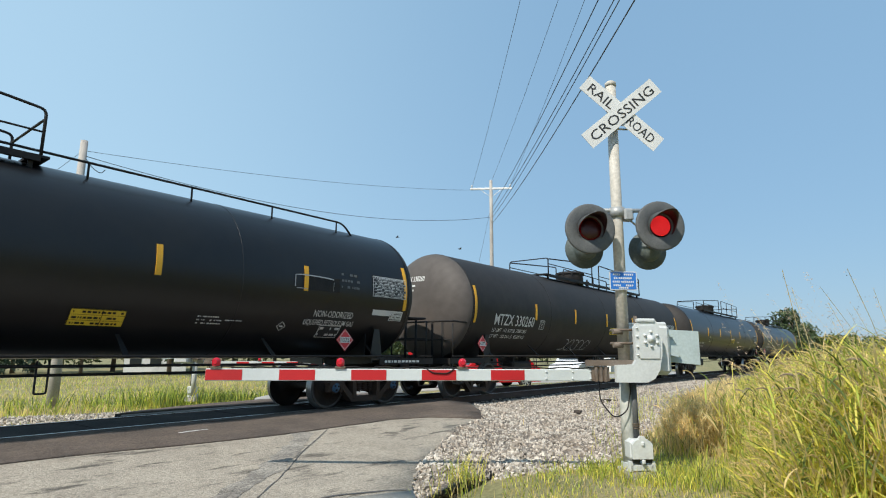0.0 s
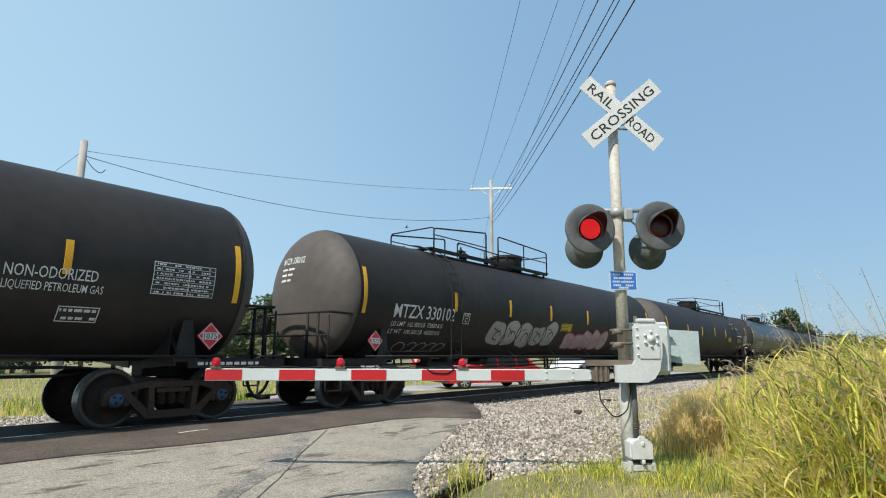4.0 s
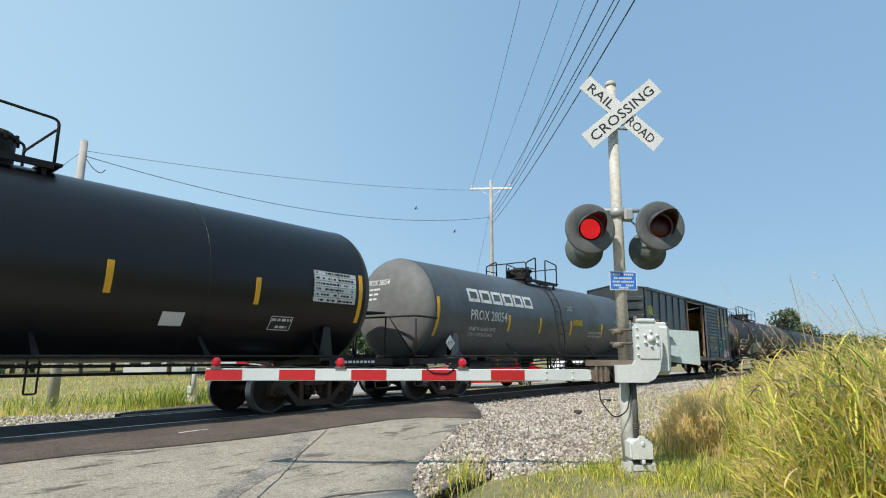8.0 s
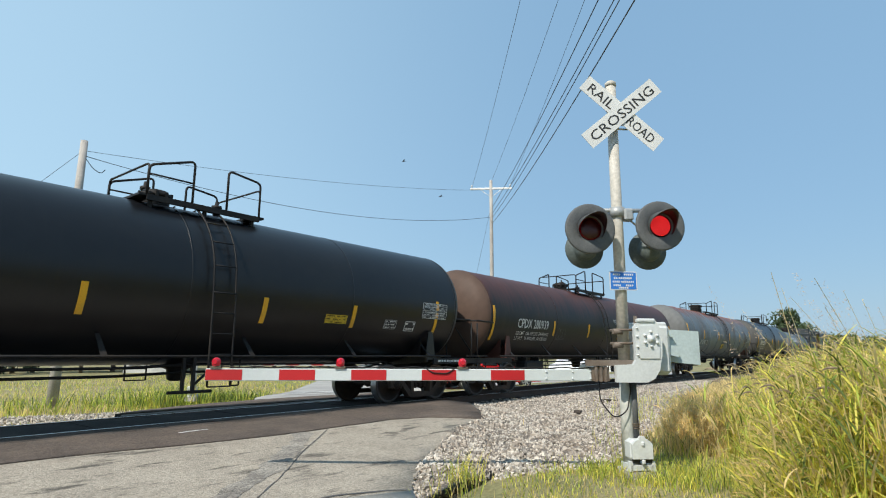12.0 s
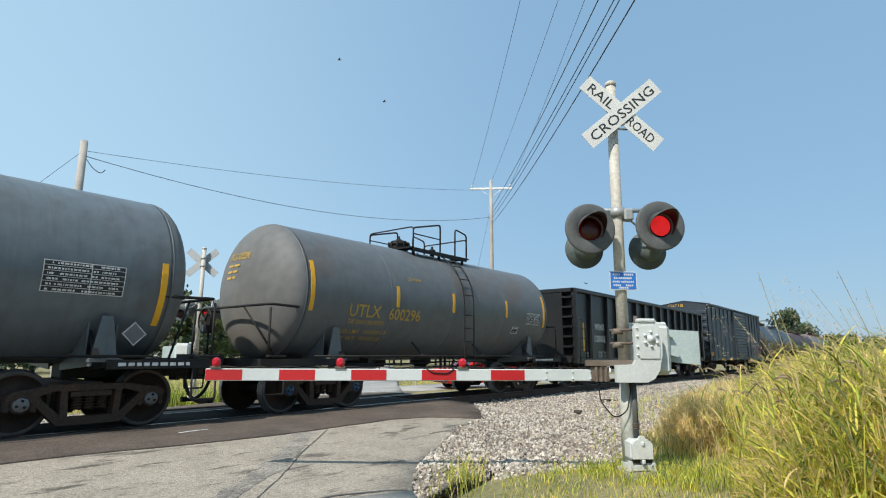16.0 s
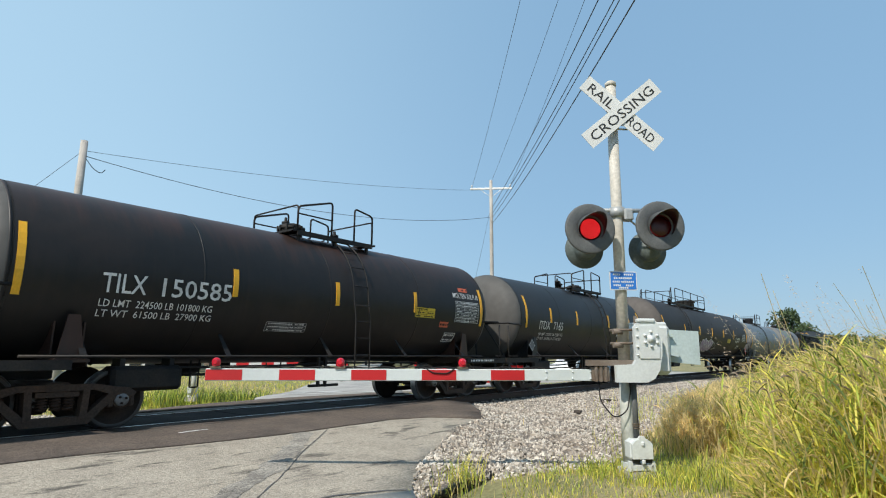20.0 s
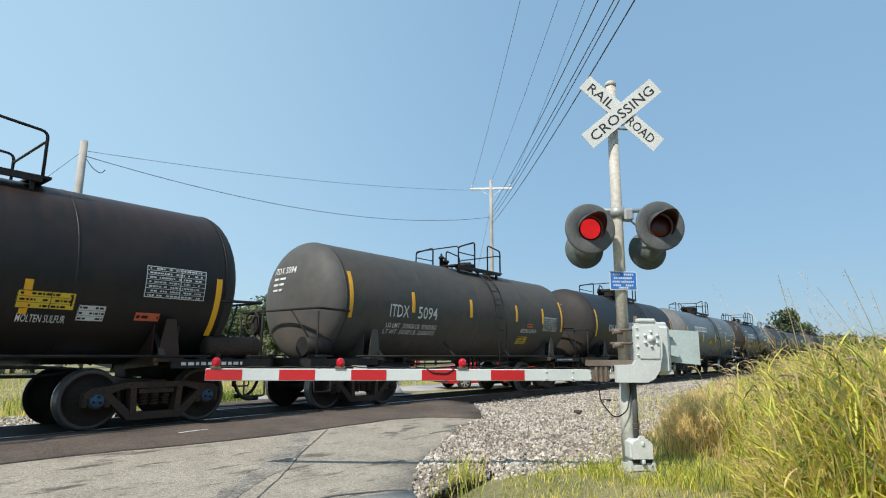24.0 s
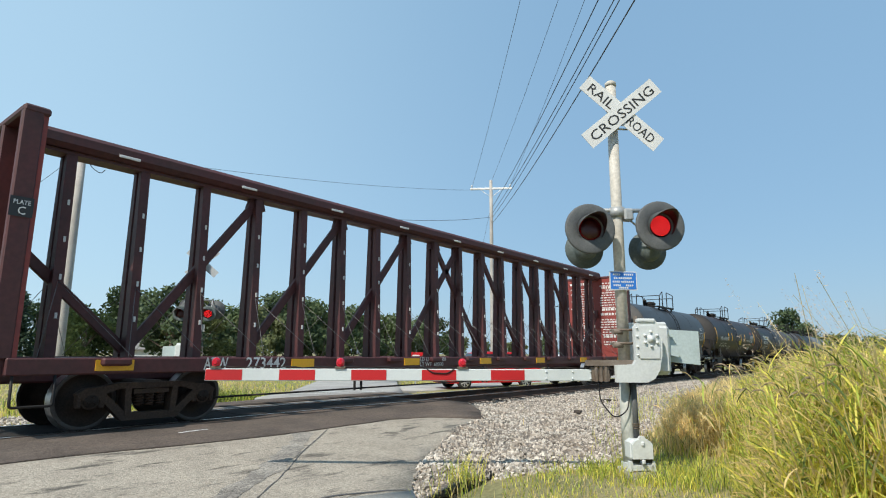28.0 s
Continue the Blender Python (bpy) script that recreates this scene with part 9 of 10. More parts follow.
def make_trees():
    kinds = []
    for k, (h, w, leaf, cnt, con, mi) in enumerate(((9.0, 7.0, 0.26, 2600, False, 0), (8.0, 7.5, 0.26, 2600, False, 1), (7.0, 6.0, 0.24, 2200, False, 2), (9.5, 5.0, 0.22, 2600, True, 3), (5.0, 6.0, 0.22, 2000, False, 2))):
        trunk, vs, fs = tree_meshes(40 + k, h, w, leaf, cnt, con, 0.05 if k == 4 else 0.15)
        kinds.append((trunk, soup("crown", vs, fs, LEAFMATS[mi])))
    names = ["broadleaf tree with a full dark green crown", "broadleaf tree with a rounded green crown", "olive-green broadleaf tree at the field edge", "tall dark conifer with drooping branches", "low spreading green bush-like tree"]
    proto = {}

    def put(k, x, y, s, turn):
        if k not in proto:
            ob = thing("tree", names[k], "tree", group="trees along the field")
            part("trunk", kinds[k][0], None, ob)
            part("crown", kinds[k][1], None, ob)
            proto[k] = ob
            o = ob
        else:
            o = copy_thing(proto[k], Matrix())
        o.matrix_basis = Matrix.Translation((x, y, gz(x, y) - 0.05)) @ Matrix.Rotation(turn, 4, "Z") @ Matrix.Diagonal((s, s, s, 1))
    rnd = random.Random(5)

    def polar(az, d):
        return d * math.sin(radians(az)), -10.7 + d * math.cos(radians(az))
    # far row behind the crossing: bearing from the road, distance, kind, scale
    for az, d, k, s in ((13.2, 56, 3, 0.72), (14.9, 60, 3, 0.78), (16.2, 62, 0, 0.8), (19.5, 60, 1, 0.85), (21.8, 63, 0, 0.98), (24.0, 66, 1, 1.05), (26.2, 50, 0, 0.92), (28.1, 52, 2, 1.0), (29.6, 64, 0, 1.0), (31.5, 70, 1, 1.0), (33.4, 66, 2, 1.1), (35.2, 72, 0, 1.12),
                        (36.8, 72, 0, 1.2), (38.5, 74, 1, 1.22), (40.2, 76, 2, 1.1), (42.0, 78, 1, 1.05), (43.8, 80, 0, 0.98), (45.6, 82, 1, 1.0), (47.2, 84, 2, 1.05), (48.9, 88, 1, 1.0), (50.6, 90, 0, 0.9), (52.4, 95, 2, 0.95), (55.0, 100, 1, 0.7), (58.5, 105, 2, 0.8), (61.5, 110, 1, 0.8), (64.0, 115, 0, 0.8), (18.0, 75, 1, 1.0), (23.0, 80, 2, 1.1), (30.6, 84, 1, 1.1), (37.8, 90, 0, 1.25), (46.5, 95, 1, 1.1)):
        x, y = polar(az, d)
        put(k, x, y, s * rnd.uniform(0.80, 0.92), rnd.uniform(0, 6.28))
    # the clump where the track runs out of sight
    for az, d, k, s in ((82.5, 104, 0, 0.98), (83.3, 118, 1, 0.85), (84.3, 118, 4, 0.95), (85.4, 126, 4, 1.05), (86.6, 132, 4, 1.05), (88.0, 140, 2, 0.75), (89.5, 150, 4, 1.1), (91.5, 160, 1, 0.7)):
        x, y = polar(az, d)
        put(k, x, y, s, rnd.uniform(0, 6.28))


make_trees()

# ---- grass ----
BLADES = [mat("green_blade", (0.45, 0.515, 0.085), 0.6, 0, 0.25, 1, per_object=0.5), mat("yellow_green_blade", (0.76, 0.675, 0.125), 0.6, 0, 0.25, 1, per_object=0.42), mat("straw_blade", (0.82, 0.64, 0.30), 0.7, 0, 0.25, 1, per_object=0.38), mat("dark_green_blade", (0.18, 0.25, 0.045), 0.6, 0, 0.25, 1, per_object=0.5)]


def see_through(m, amount):
    """Light passes through thin leaves."""
    n, l = m.node_tree.nodes, m.node_tree.links
    b = n["Principled BSDF"]
    tr = n.new("ShaderNodeBsdfTranslucent")
    l.new(b.inputs["Base Color"].links[0].from_socket, tr.inputs["Color"])
    mx = n.new("ShaderNodeMixShader")
    mx.inputs[0].default_value = amount
    l.new(b.outputs[0], mx.inputs[1])
    l.new(tr.outputs[0], mx.inputs[2])
    out = [x for x in n if x.type == "OUTPUT_MATERIAL"][0]
    l.new(mx.outputs[0], out.inputs["Surface"])


for m_ in BLADES:
    see_through(m_, 0.5)
for m_ in LEAFMATS:
    see_through(m_, 0.3)
SEED = mat("buff_seed_head", (0.36, 0.28, 0.20), 0.8, 0, 0.25, 1, per_object=0.3)


def blade(vs, fs, ids, rnd, x, y, z, h, w, mi, lean=None, droop=0.5, segs=4):
    """A leaf that rises steeply and arches over towards its tip."""
    a = rnd.uniform(0, 6.28) if lean is None else lean + rnd.gauss(0, 0.9)
    dx, dy = math.cos(a), math.sin(a)
    tw = a + 1.57 + rnd.uniform(-1.2, 1.2)
    px, py = math.cos(tw) * w, math.sin(tw) * w
    b = len(vs)
    up, bend_by = rnd.uniform(0.05, 0.30), droop * rnd.uniform(0.6, 1.5)
    q, zz = 0.0, z
    step = h * (1 + 0.25 * droop) / segs
    for i in range(segs + 1):
        t = i / segs
        ww = min(1.0, 0.55 + 1.5 * t) * (1 - t ** 2.5)
        if i < segs:
            vs.append((x + dx * q - px * ww, y + dy * q - py * ww, zz))
            vs.append((x + dx * q + px * ww, y + dy * q + py * ww, zz))
        else:
            vs.append((x + dx * q, y + dy * q, zz))
        th = up + bend_by * t ** 1.6
        q += step * math.sin(th)
        zz += step * math.cos(th)
    for i in range(segs - 1):
        fs.append((b + 2 * i, b + 2 * i + 1, b + 2 * i + 3, b + 2 * i + 2))
        ids.append(mi)
    fs.append((b + 2 * segs - 2, b + 2 * segs - 1, b + 2 * segs))
    ids.append(mi)


def reed(vs, fs, ids, rnd, x, y, z, h, wide, dry):
    """A jointed stem that leans, with arching leaves from its joints and often a nodding head."""
    a = 1.75 + rnd.gauss(0, 1.6)
    dx, dy = math.cos(a), math.sin(a)
    th = rnd.uniform(0.0, 0.26)
    pts, q, zz = [], 0.0, z
    for i in range(6):
        pts.append(Vector((x + dx * q, y + dy * q, zz)))
        th += rnd.uniform(0.0, 0.08)
        q += h / 5 * math.sin(th)
        zz += h / 5 * math.cos(th)
    w = 0.0022 * wide
    sm = 2 if rnd.random() < dry + 0.35 else 1
    for p, r in zip(pts, pts[1:]):
        b = len(vs)
        o = Vector((-dy, dx, 0)) * w
        vs += [p - o, p + o, r + o, r - o]
        fs.append((b, b + 1, b + 2, b + 3))
        ids.append(sm)
    for i in range(rnd.randrange(5, 9)):
        t = rnd.uniform(0.25, 0.98)
        j = min(4, int(t * 5))
        p = pts[j].lerp(pts[j + 1], t * 5 - j)
        mi = 2 if rnd.random() < dry * 0.8 else rnd.choice((0, 0, 1, 1, 1, 3))
        b = len(vs)
        la = rnd.uniform(0, 6.28)
        lx, ly = math.cos(la), math.sin(la)
        up, over = rnd.uniform(0.3, 0.8), rnd.uniform(0.5, 1.5)
        length = rnd.uniform(0.14, 0.34) * min(1.2, 0.5 + h * 0.5)
        tw = la + 1.57 + rnd.uniform(-0.5, 0.5)
        ox, oy, oz = math.cos(tw), math.sin(tw), rnd.uniform(-0.6, 0.6)
        lw = rnd.uniform(0.0036, 0.0080) * wide
        q, zz = 0.0, p.z
        for k in range(5):
            u = k / 4
            ww = lw * min(1.0, 0.5 + 2 * u) * (1 - u ** 2)
            cx, cy = p.x + lx * q, p.y + ly * q
            if k < 4:
                vs += [(cx - ox * ww, cy - oy * ww, zz - oz * ww), (cx + ox * ww, cy + oy * ww, zz + oz * ww)]
            else:
                vs.append((cx, cy, zz))
            an = up + over * u
            q += length / 4 * math.sin(an)
            zz += length / 4 * math.cos(an)
        for k in range(3):
            fs.append((b + 2 * k, b + 2 * k + 1, b + 2 * k + 3, b + 2 * k + 2))
            ids.append(mi)
        fs.append((b + 6, b + 7, b + 8))
        ids.append(mi)
    if rnd.random() < 0.45:
        p, an = pts[-1], th
        for k in range(5):
            r = p + Vector((dx * math.sin(an), dy * math.sin(an), math.cos(an))) * 0.024
            for o in (Vector((-dy, dx, 0)), Vector((0, 0, 1))):
                b = len(vs)
                k0, k1 = 0.0055 * wide * (1 - 0.16 * k), 0.0055 * wide * (1 - 0.16 * (k + 1))
                vs += [p - o * k0, p + o * k0, r + o * k1, r - o * k1]
                fs.append((b, b + 1, b + 2, b + 3))
                ids.append(2)
            p, an = r, an + 0.33


def grass_height(x, y):
    """Tall stand along the field side, a lower dry fringe along the gravel, short turf near the signal."""
    q = y - (-10.72 + 0.2 * x)
    n = noise.noise(Vector((x * 0.7, y * 0.7, 2))) + 0.5 * noise.noise(Vector((x * 2.2, y * 2.2, 4)))
    tall = 1.16 - 0.98 * max(0.0, min(1.0, (q + 0.62) / 0.80))
    fringe = 0.70 * max(0.0, min(1.0, (x - 8.0) / 1.2)) * max(0.0, min(1.0, (1.5 - q) / 0.5)) - 0.012 * max(0, x - 9)
    h = max(0.16 + min(0.2, max(0, x - 8) * 0.03), fringe, tall if x < 12 else tall * max(0.5, 1 - (x - 12) * 0.06))
    return max(0.07, h * (1 + 0.16 * n))


def near_grass():
    rnd = random.Random(11)
    vs, fs, ids = [], [], []
    made = 0
    while made < 105000:
        az, d = radians(rnd.uniform(57, 97)), 3.5 * math.exp(rnd.random() ** 0.9 * math.log(60 / 3.5))
        x, y = d * math.sin(az), -10.72 + d * math.cos(az)
        if y > -2.6 or inside(x, y, ROAD_POLY) or (inside(x, y, GRAVEL_POLY) and rnd.random() > 0.004):
            continue
        h = grass_height(x, y)
        if h < 0.35 and (d > 8 and rnd.random() < 0.4 or x < 6.4 and rnd.random() < 0.45):
            continue
        if h < 0.35 and x < 6.4:
            h *= 0.5
        if h > 0.5 and d < 14:
            if rnd.random() < 0.8:
                reed(vs, fs, ids, rnd, x, y, gz(x, y) - 0.02, h * (0.62 + 0.50 * rnd.random()), max(1.0, d / 7) ** 0.7, 1.15 if y - (-10.72 + 0.2 * x) > 0.3 else 0.19)
                made += 4
            h *= 0.42
        n = noise.noise(Vector((x * 0.5, y * 0.5, 7))) + 0.25 * noise.noise(Vector((x * 2, y * 2, 1)))
        q = y - (-10.72 + 0.2 * x)
        dry = -0.10 - (0.35 if 6.2 < x < 8.4 and q > 0.2 else 0) + n * 0.6 + (0.95 if q > 0.30 and x > 8.4 else 0) + (0.18 if x < 6.6 and q > 0.9 else 0)
        r = rnd.random()
        mi = 2 if r < 0.20 + dry else (1 if r < 0.56 + dry * 0.5 else (0 if r < 0.86 else 3))
        w = (0.0040 + 0.0040 * min(1, h)) * max(1.0, d / 7) ** 0.75
        k = rnd.random()
        blade(vs, fs, ids, rnd, x, y, gz(x, y) - 0.02, h * (0.45 + 0.62 * k), w * rnd.uniform(0.6, 1.35), mi, None, rnd.uniform(0.4, 1.5), 5 if d < 9 else 3)
        made += 1
    thing("verge_grass", "tall green and straw-coloured grass on the verge", "grass", kind="stuff", mesh=soup("verge_grass", vs, fs, BLADES, index=ids))
    # weeds in the gravel and tufts at the road's edge
    vs, fs, ids = [], [], []
    for cx, cy, k, hh, sp in ((5.55, -6.62, 120, 0.34, 0.17), (5.05, -6.85, 70, 0.26, 0.3), (6.9, -7.45, 200, 0.12, 0.4), (6.2, -7.2, 90, 0.10, 0.35), (8.5, -7.5, 120, 0.2, 0.4), (9.8, -7.1, 110, 0.26, 0.5), (13, -6.2, 200, 0.4, 0.9), (17, -5.2, 220, 0.4, 1.1)):
        for _ in range(k):
            x, y = cx + rnd.gauss(0, sp), cy + rnd.gauss(0, sp * 0.7)
            if inside(x, y, ROAD_POLY) and sp > 0.1:
                continue
            blade(vs, fs, ids, rnd, x, y, apron_z(x, y) - 0.02, hh * rnd.uniform(0.4, 1.1), 0.005, rnd.choice((0, 0, 1, 1, 2)), None, 0.7)
    thing("gravel_weeds", "sparse green and dry weeds in the gravel", "weeds", kind="stuff", mesh=soup("gravel_weeds", vs, fs, BLADES, index=ids))
    # the strip beyond the rails
    vs, fs, ids = [], [], []
    made = 0
    while made < 34000:
        x, y = rnd.uniform(-12, 34), 2.4 + 30 * rnd.random() ** 2.2
        rs = road_side(x, y)
        if -0.3 < rs < far_w + 0.5 + max(0, 9 - y) * 0.12 or inside(x, y, FAR_POLY) or (x < 9.3 and y < 6.2 and rnd.random() < 0.97):
            continue
        if rs < 0.2 and 3.0 < y < 9.5 and x > 16.8:
            continue
        n = noise.noise(Vector((x * 0.4, y * 0.4, 5)))
        mi = 2 if rnd.random() < 0.35 + n * 0.7 else (1 if rnd.random() < 0.6 else 0)
        blade(vs, fs, ids, rnd, x, y, gz(x, y) - 0.02, rnd.uniform(0.08, 0.25) * (1 + 0.6 * n), 0.011, mi, None, 0.9, 3)
        made += 1
    for cx, cy, k, hh, sp in ((9.4, 7.9, 420, 0.75, 0.7), (11.0, 8.3, 360, 0.6, 0.8), (8.0, 8.6, 300, 0.55, 0.8), (12.6, 9.3, 260, 0.5, 0.9), (5.5, 9.5, 240, 0.5, 0.9)):
        for _ in range(k):
            x, y = cx + rnd.gauss(0, sp), cy + rnd.gauss(0, sp * 0.6)
            if -0.2 < road_side(x, y) < far_w + 0.3:
                continue
            blade(vs, fs, ids, rnd, x, y, gz(x, y) - 0.02, hh * rnd.uniform(0.4, 1.1), 0.013, rnd.choice((0, 0, 1, 3, 3)), None, 1.0, 3)
    thing("far_grass", "sunlit green and straw grass beyond the rails", "grass", kind="stuff", mesh=soup("far_grass", vs, fs, BLADES, index=ids))


near_grass()


def seed_stem(vs, fs, ids, rnd, x, y, z, h, lean, spread):
    """A tall stem with a loose, drooping seed head. Material 0 stem, 1 seeds."""
    a = lean + rnd.gauss(0, 0.5)
    dx, dy = math.cos(a), math.sin(a)
    pts = []
    for i in range(7):
        t = i / 6
        q = h * spread * t ** 2
        pts.append(Vector((x + dx * q, y + dy * q, z + h * (t - 0.10 * spread * t ** 3))))
    for p, q in zip(pts, pts[1:]):
        b = len(vs)
        w = 0.0019
        vs += [p + Vector((-dy * w, dx * w, 0)), p - Vector((-dy * w, dx * w, 0)), q - Vector((-dy * w, dx * w, 0)), q + Vector((-dy * w, dx * w, 0))]
        fs.append((b, b + 1, b + 2, b + 3))
        ids.append(0)
    for i in range(rnd.randrange(26, 44)):
        t = rnd.uniform(0.80, 1.0)
        j = min(5, int(t * 6))
        c = pts[j].lerp(pts[j + 1], t * 6 - j)
        s = (1.05 - t) * 1.0
        c = c + Vector((rnd.gauss(0, 0.14) * s, rnd.gauss(0, 0.14) * s, rnd.gauss(0, 0.08) * s - 0.04 * s)) * h * 0.5
        u = Vector((rnd.gauss(0, 0.5) + dx, rnd.gauss(0, 0.5) + dy, rnd.gauss(0, 0.6))).normalized() * rnd.uniform(0.005, 0.009)
        v = u.orthogonal().normalized() * 0.0022
        b = len(vs)
        vs += [c - u, c + v, c + u, c - v]
        fs.append((b, b + 1, b + 2, b + 3))
        ids.append(1)


def foxtail(vs, fs, ids, rnd, x, y, z, h, lean):
    """A thin stem that ends in a nodding bristly head. Material 0 stem, 1 head."""
    a = lean + rnd.gauss(0, 0.9)
    dx, dy = math.cos(a), math.sin(a)
    q, zz, th = 0.0, z, rnd.uniform(0.05, 0.25)
    pts = []
    for i in range(15):
        pts.append(Vector((x + dx * q, y + dy * q, zz)))
        if i < 8:
            st, th = h / 8, th + 0.04
        else:
            st, th = 0.022, th + rnd.uniform(0.22, 0.36)
        q += st * math.sin(th)
        zz += st * math.cos(th)
    for i, (p, r) in enumerate(zip(pts, pts[1:])):
        w = 0.0016 if i < 8 else 0.0065 * math.sin(math.pi * (i - 6.5) / 8.2)
        w2 = 0.0016 if i < 7 else 0.0065 * max(0.15, math.sin(math.pi * (i - 5.5) / 8.2))
        for o in ((Vector((-dy, dx, 0)),) if i < 8 else (Vector((-dy, dx, 0)), Vector((0, 0, 1)), Vector((dx, dy, 0)))):
            b = len(vs)
            vs += [p - o * w, p + o * w, r + o * w2, r - o * w2]
            fs.append((b, b + 1, b + 2, b + 3))
            ids.append(0 if i < 8 else 1)


TUFTS = []


def swaying_tufts():
    """Clumps of tall grass that lean to and fro in the wind, each turning about its root."""
    rnd = random.Random(21)
    for i, (x, y) in enumerate(((4.3, -10.35), (5.0, -10.1), (5.6, -9.95), (6.3, -9.9), (7.2, -9.7), (4.7, -10.6), (8.2, -9.4), (5.9, -10.4), (9.4, -9.2), (6.6, -10.2), (4.1, -10.75), (7.8, -10.0))):
        vs, fs, ids = [], [], []
        for _ in range(14):
            reed(vs, fs, ids, rnd, rnd.gauss(0, 0.2), rnd.gauss(0, 0.2), 0, rnd.uniform(0.8, 1.25), 1.0, 0.15)
        for _ in range(24):
            blade(vs, fs, ids, rnd, rnd.gauss(0, 0.16), rnd.gauss(0, 0.16), 0, rnd.uniform(0.4, 0.85), 0.0055, rnd.choice((0, 1, 1, 1, 2)), None, 1.1, 5)
        ids = [j + 2 for j in ids]
        for _ in range(6):
            foxtail(vs, fs, ids, rnd, rnd.gauss(0, 0.16), rnd.gauss(0, 0.16), 0, rnd.uniform(0.95, 1.3), 1.9)
        if i in (0, 5, 10):
            for _ in range(9):
                seed_stem(vs, fs, ids, rnd, rnd.gauss(0, 0.16), rnd.gauss(0, 0.16), 0, rnd.uniform(1.35, 1.85), 1.9, rnd.uniform(0.12, 0.35))
        me = soup("grass_tuft", vs, fs, [BLADES[2], SEED] + BLADES, index=ids)
        ob = thing("grass_tuft", "tall clump of seeding grass leaning in the wind", "grass", group="tufts of tall grass", mesh=me)
        TUFTS.append((ob, (x, y, gz(x, y) - 0.03), rnd.uniform(0, 6.28), rnd.uniform(0.9, 1.4)))


swaying_tufts()

# ---- birds ----
FEATHER = mat("dark_feathers", (0.03, 0.028, 0.026), 0.8, 0, 0.2)
BIRDS = []


def bird():
    ob = thing("bird", "small dark bird in flight against the sky", "bird", group="birds")
    bm = B()
    lathe(bm, [(-0.20, 0.0), (-0.14, 0.03), (0.0, 0.06), (0.12, 0.05), (0.18, 0.035), (0.24, 0.0)], 10, (1, 0, 0), caps=False)
    body = part("body", bm, FEATHER, ob)
    bm = B()
    plate(bm, [(-0.18, -0.02), (-0.18, 0.02), (-0.34, 0.07), (-0.34, -0.07)], 0.012, Matrix())
    part("tail", bm, FEATHER, body)
    for s in (-1, 1):
        bm = B()
        plate(bm, [(0.10, 0.0), (0.14, s * 0.25), (0.02, s * 0.52), (-0.06, s * 0.28), (-0.08, 0.0)], 0.014, Matrix.Rotation(s * 0.35, 4, "X"))
        part("wing", bm, FEATHER, body)
    BIRDS.append(ob)
    return ob


for _ in range(3):
    bird()


def ray_point(px, py, d):
    """A place in the sky at distance d: bearings across and up from the picture's middle, as tangents."""
    right = Vector((math.cos(radians(YAW)), -math.sin(radians(YAW)), 0))
    up = right.cross(AIM)
    return EYE + (AIM + right * px + up * py).normalized() * d


def straight(ob):
    for curve in ob.animation_data.action.layers[0].strips[0].channelbag(ob.animation_data.action_slot).fcurves:
        for key in curve.keyframe_points:
            key.interpolation = "LINEAR"


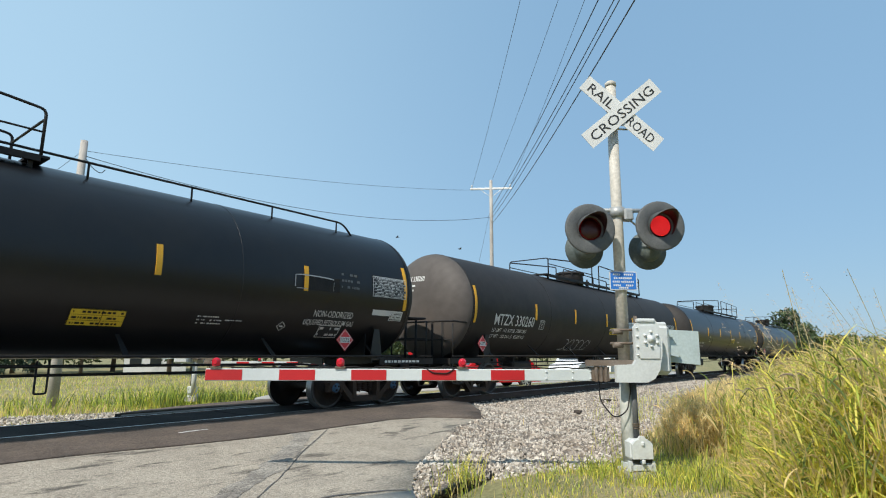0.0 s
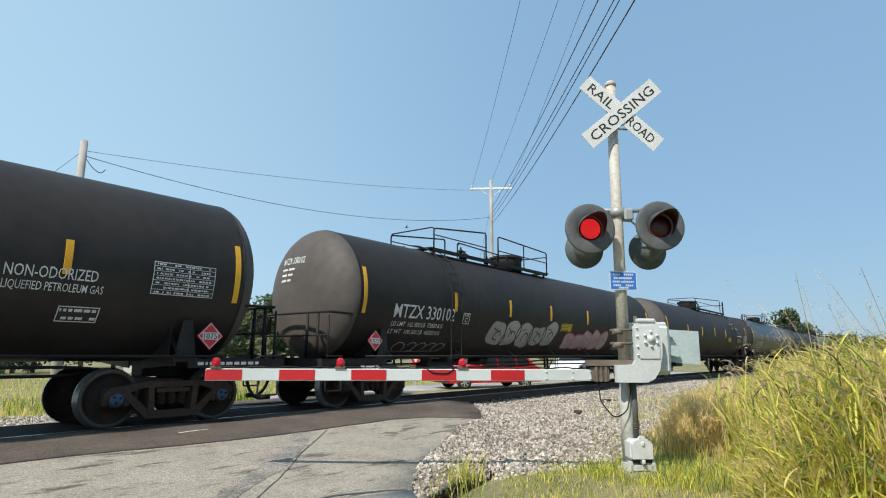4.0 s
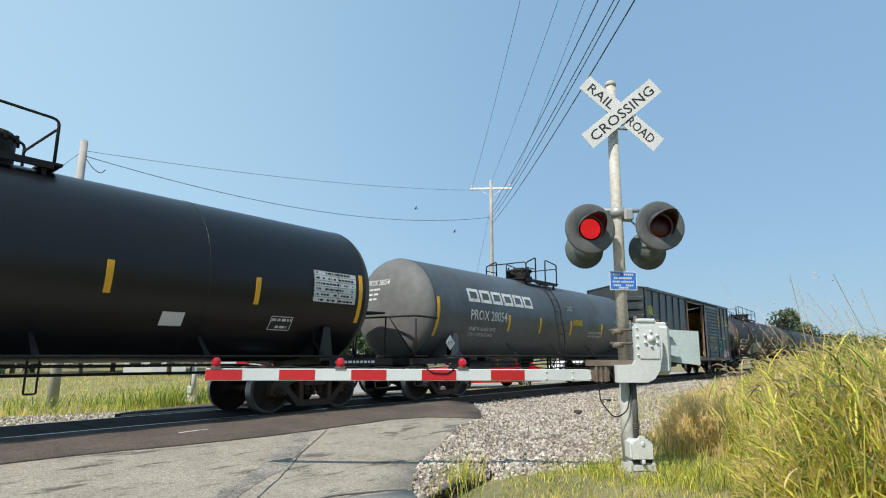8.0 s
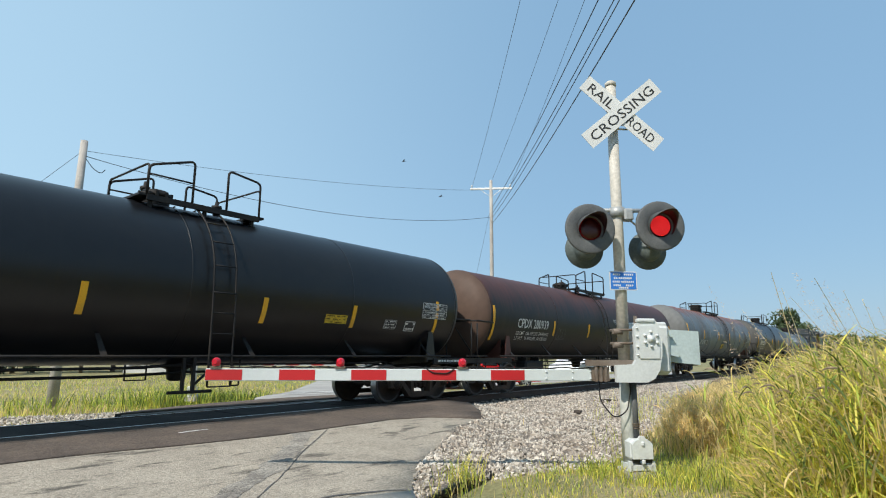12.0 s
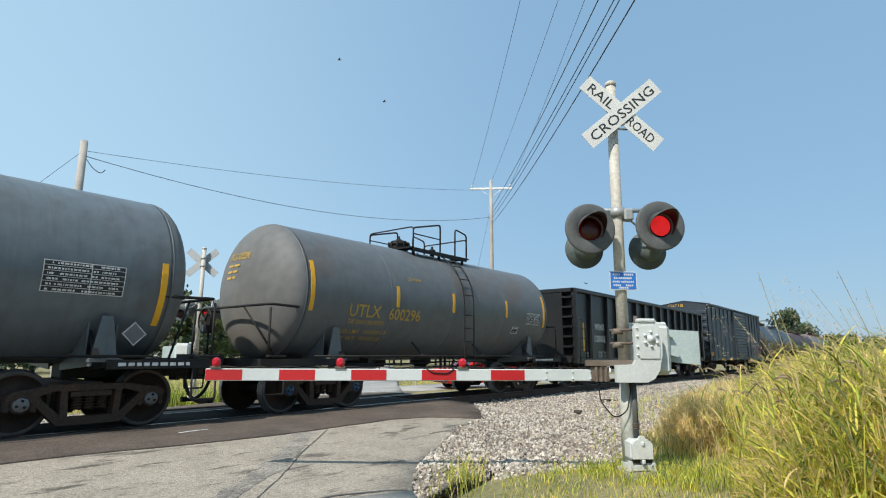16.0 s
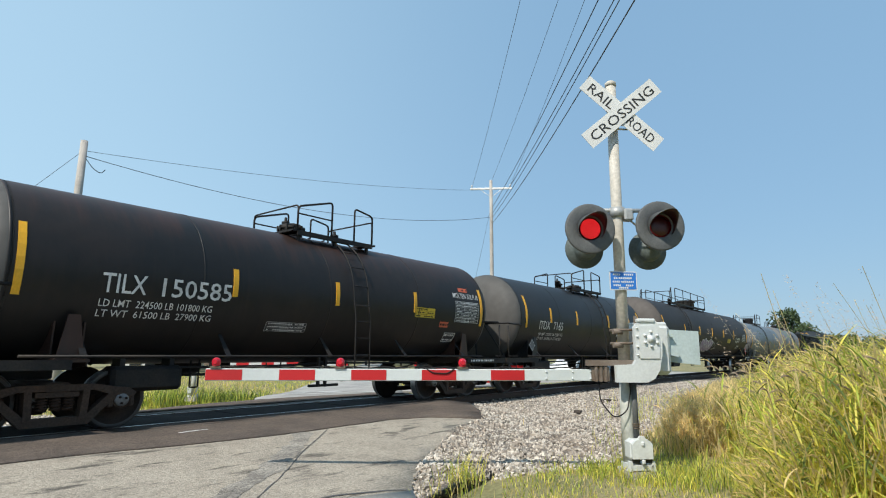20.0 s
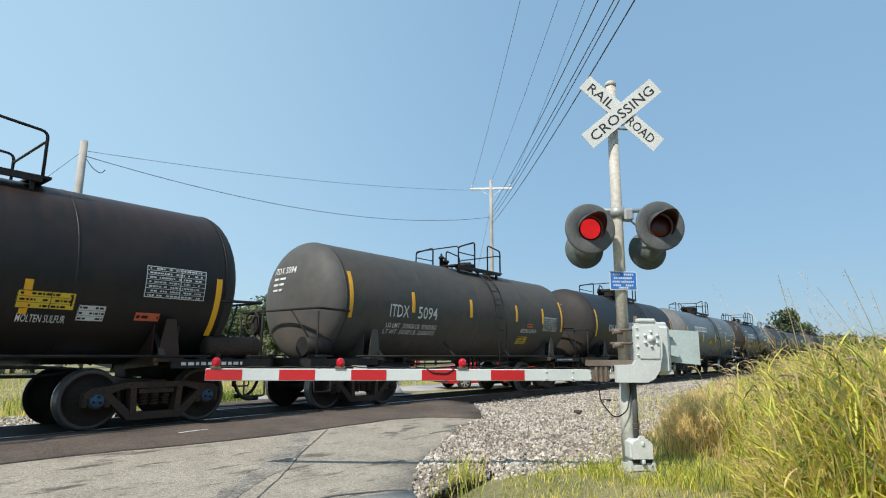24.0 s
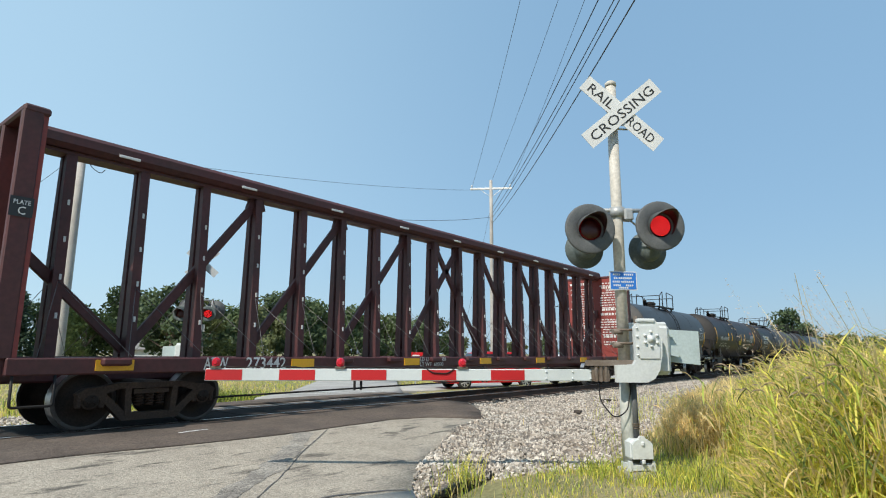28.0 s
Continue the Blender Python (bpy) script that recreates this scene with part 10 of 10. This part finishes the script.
def motions():
    # the train rolls by at a steady speed
    for car, x in CARS:
        walk(car, [(0.0, pose(x, 0, 0)), (28.0, pose(x + SPEED * 28.0, 0, 0))])
        straight(car)
    # wheels turn with it, all the while that they are anywhere near the crossing
    rate = math.degrees(SPEED / AXLE)
    for ws in WHEELSETS:
        x, y, z = ws.matrix_basis.translation
        at = next(c for car, c in CARS if car == ws.parent.parent) + ws.parent.matrix_basis.translation.x + x
        k0, k1 = max(0, int((-14 - at) / SPEED * 30)), min(840, int((62 - at) / SPEED * 30))
        rows = [(k / 30.0, pose(x, y, z, ry=rate * (k - k0) / 30.0)) for k in range(k0, max(k0, k1) + 1)]
        if k0 > 0:
            rows.insert(0, (0.0, pose(x, y, z)))
        if k1 < 840:
            rows.append((28.0, rows[-1][1]))
        walk(ws, rows)
    # the lamps flash in turn: lit face out, then the dark one
    period, first = 1.2365, 0.64
    for side, units in FLASHERS.items():
        shift = 0.0 if side == "right" else period / 2
        turns, k = [], -3
        while first + shift + k * period < 28.4:
            on = first + shift + k * period
            turns += [(on, 0.0), (on + period / 2, 180.0)]
            k += 1
        rows, now = [], None
        for t, a in turns:
            if t <= 0.0:
                now = a
        rows.append((0.0, now))
        for t, a in turns:
            if 0.07 < t < 27.9:
                b = 180.0 - a
                n = round(t * 30)
                n += 2 - n % 30 if n % 30 < 2 else 0
                rows += [((n - 2) / 30, b), ((n - 1) / 30, b + (a - b) * 0.34), (n / 30, b + (a - b) * 0.67), ((n + 1) / 30, a)]
                now = a
            elif 0 < t <= 0.07:
                rows += [(t + 0.02, 180.0 - a + (2 * a - 180.0) * 0.45), (t + 0.05, a)]
                now = a
        rows.append((28.0, now))
        for unit, dy in units:
            walk(unit, [(t, pose(0, dy, 0, rz=a)) for t, a in rows])
            straight(unit)
    # tufts lean in the wind
    for ob, p, ph, sp in TUFTS:
        walk(ob, [(k * 0.5, pose(*p, 3.5 * math.sin(ph + sp * k * 0.5 * 1.9), 3.0 * math.sin(ph * 2 + sp * k * 0.5 * 1.3), 0)) for k in range(57)])
    # two birds drift up and away, a third crosses low
    tracks = [
        [(0.0, -0.08, 0.02), (8.0, -0.048, 0.070), (10.0, -0.045, 0.100), (12.5, -0.080, 0.169), (15.0, -0.147, 0.270), (16.0, -0.183, 0.330), (17.0, -0.239, 0.397), (18.0, -0.31, 0.47), (28.0, -0.9, 1.0)],
        [(0.0, 0.03, 0.0), (8.0, 0.02, 0.03), (11.0, 0.006, 0.070), (12.5, -0.011, 0.105), (15.0, -0.065, 0.205), (16.0, -0.104, 0.257), (17.0, -0.154, 0.315), (18.5, -0.271, 0.418), (20.0, -0.40, 0.53), (28.0, -1.0, 1.1)],
        [(0.0, 1.1, 0.2), (9.0, 0.75, 0.12), (10.5, 0.53, 0.075), (11.0, 0.485, 0.068), (11.5, 0.44, 0.06), (13.0, 0.30, -0.02), (28.0, 0.2, -0.1)],
    ]
    for ob, tr in zip(BIRDS, tracks):
        rows = []
        for i, (t, px, py) in enumerate(tr):
            p = ray_point(px, py, 75.0 if ob is not BIRDS[2] else 90.0)
            rows.append((t, pose(*p, 12 * math.sin(i * 2.1), 8, 150)))
        walk(ob, rows)


motions()
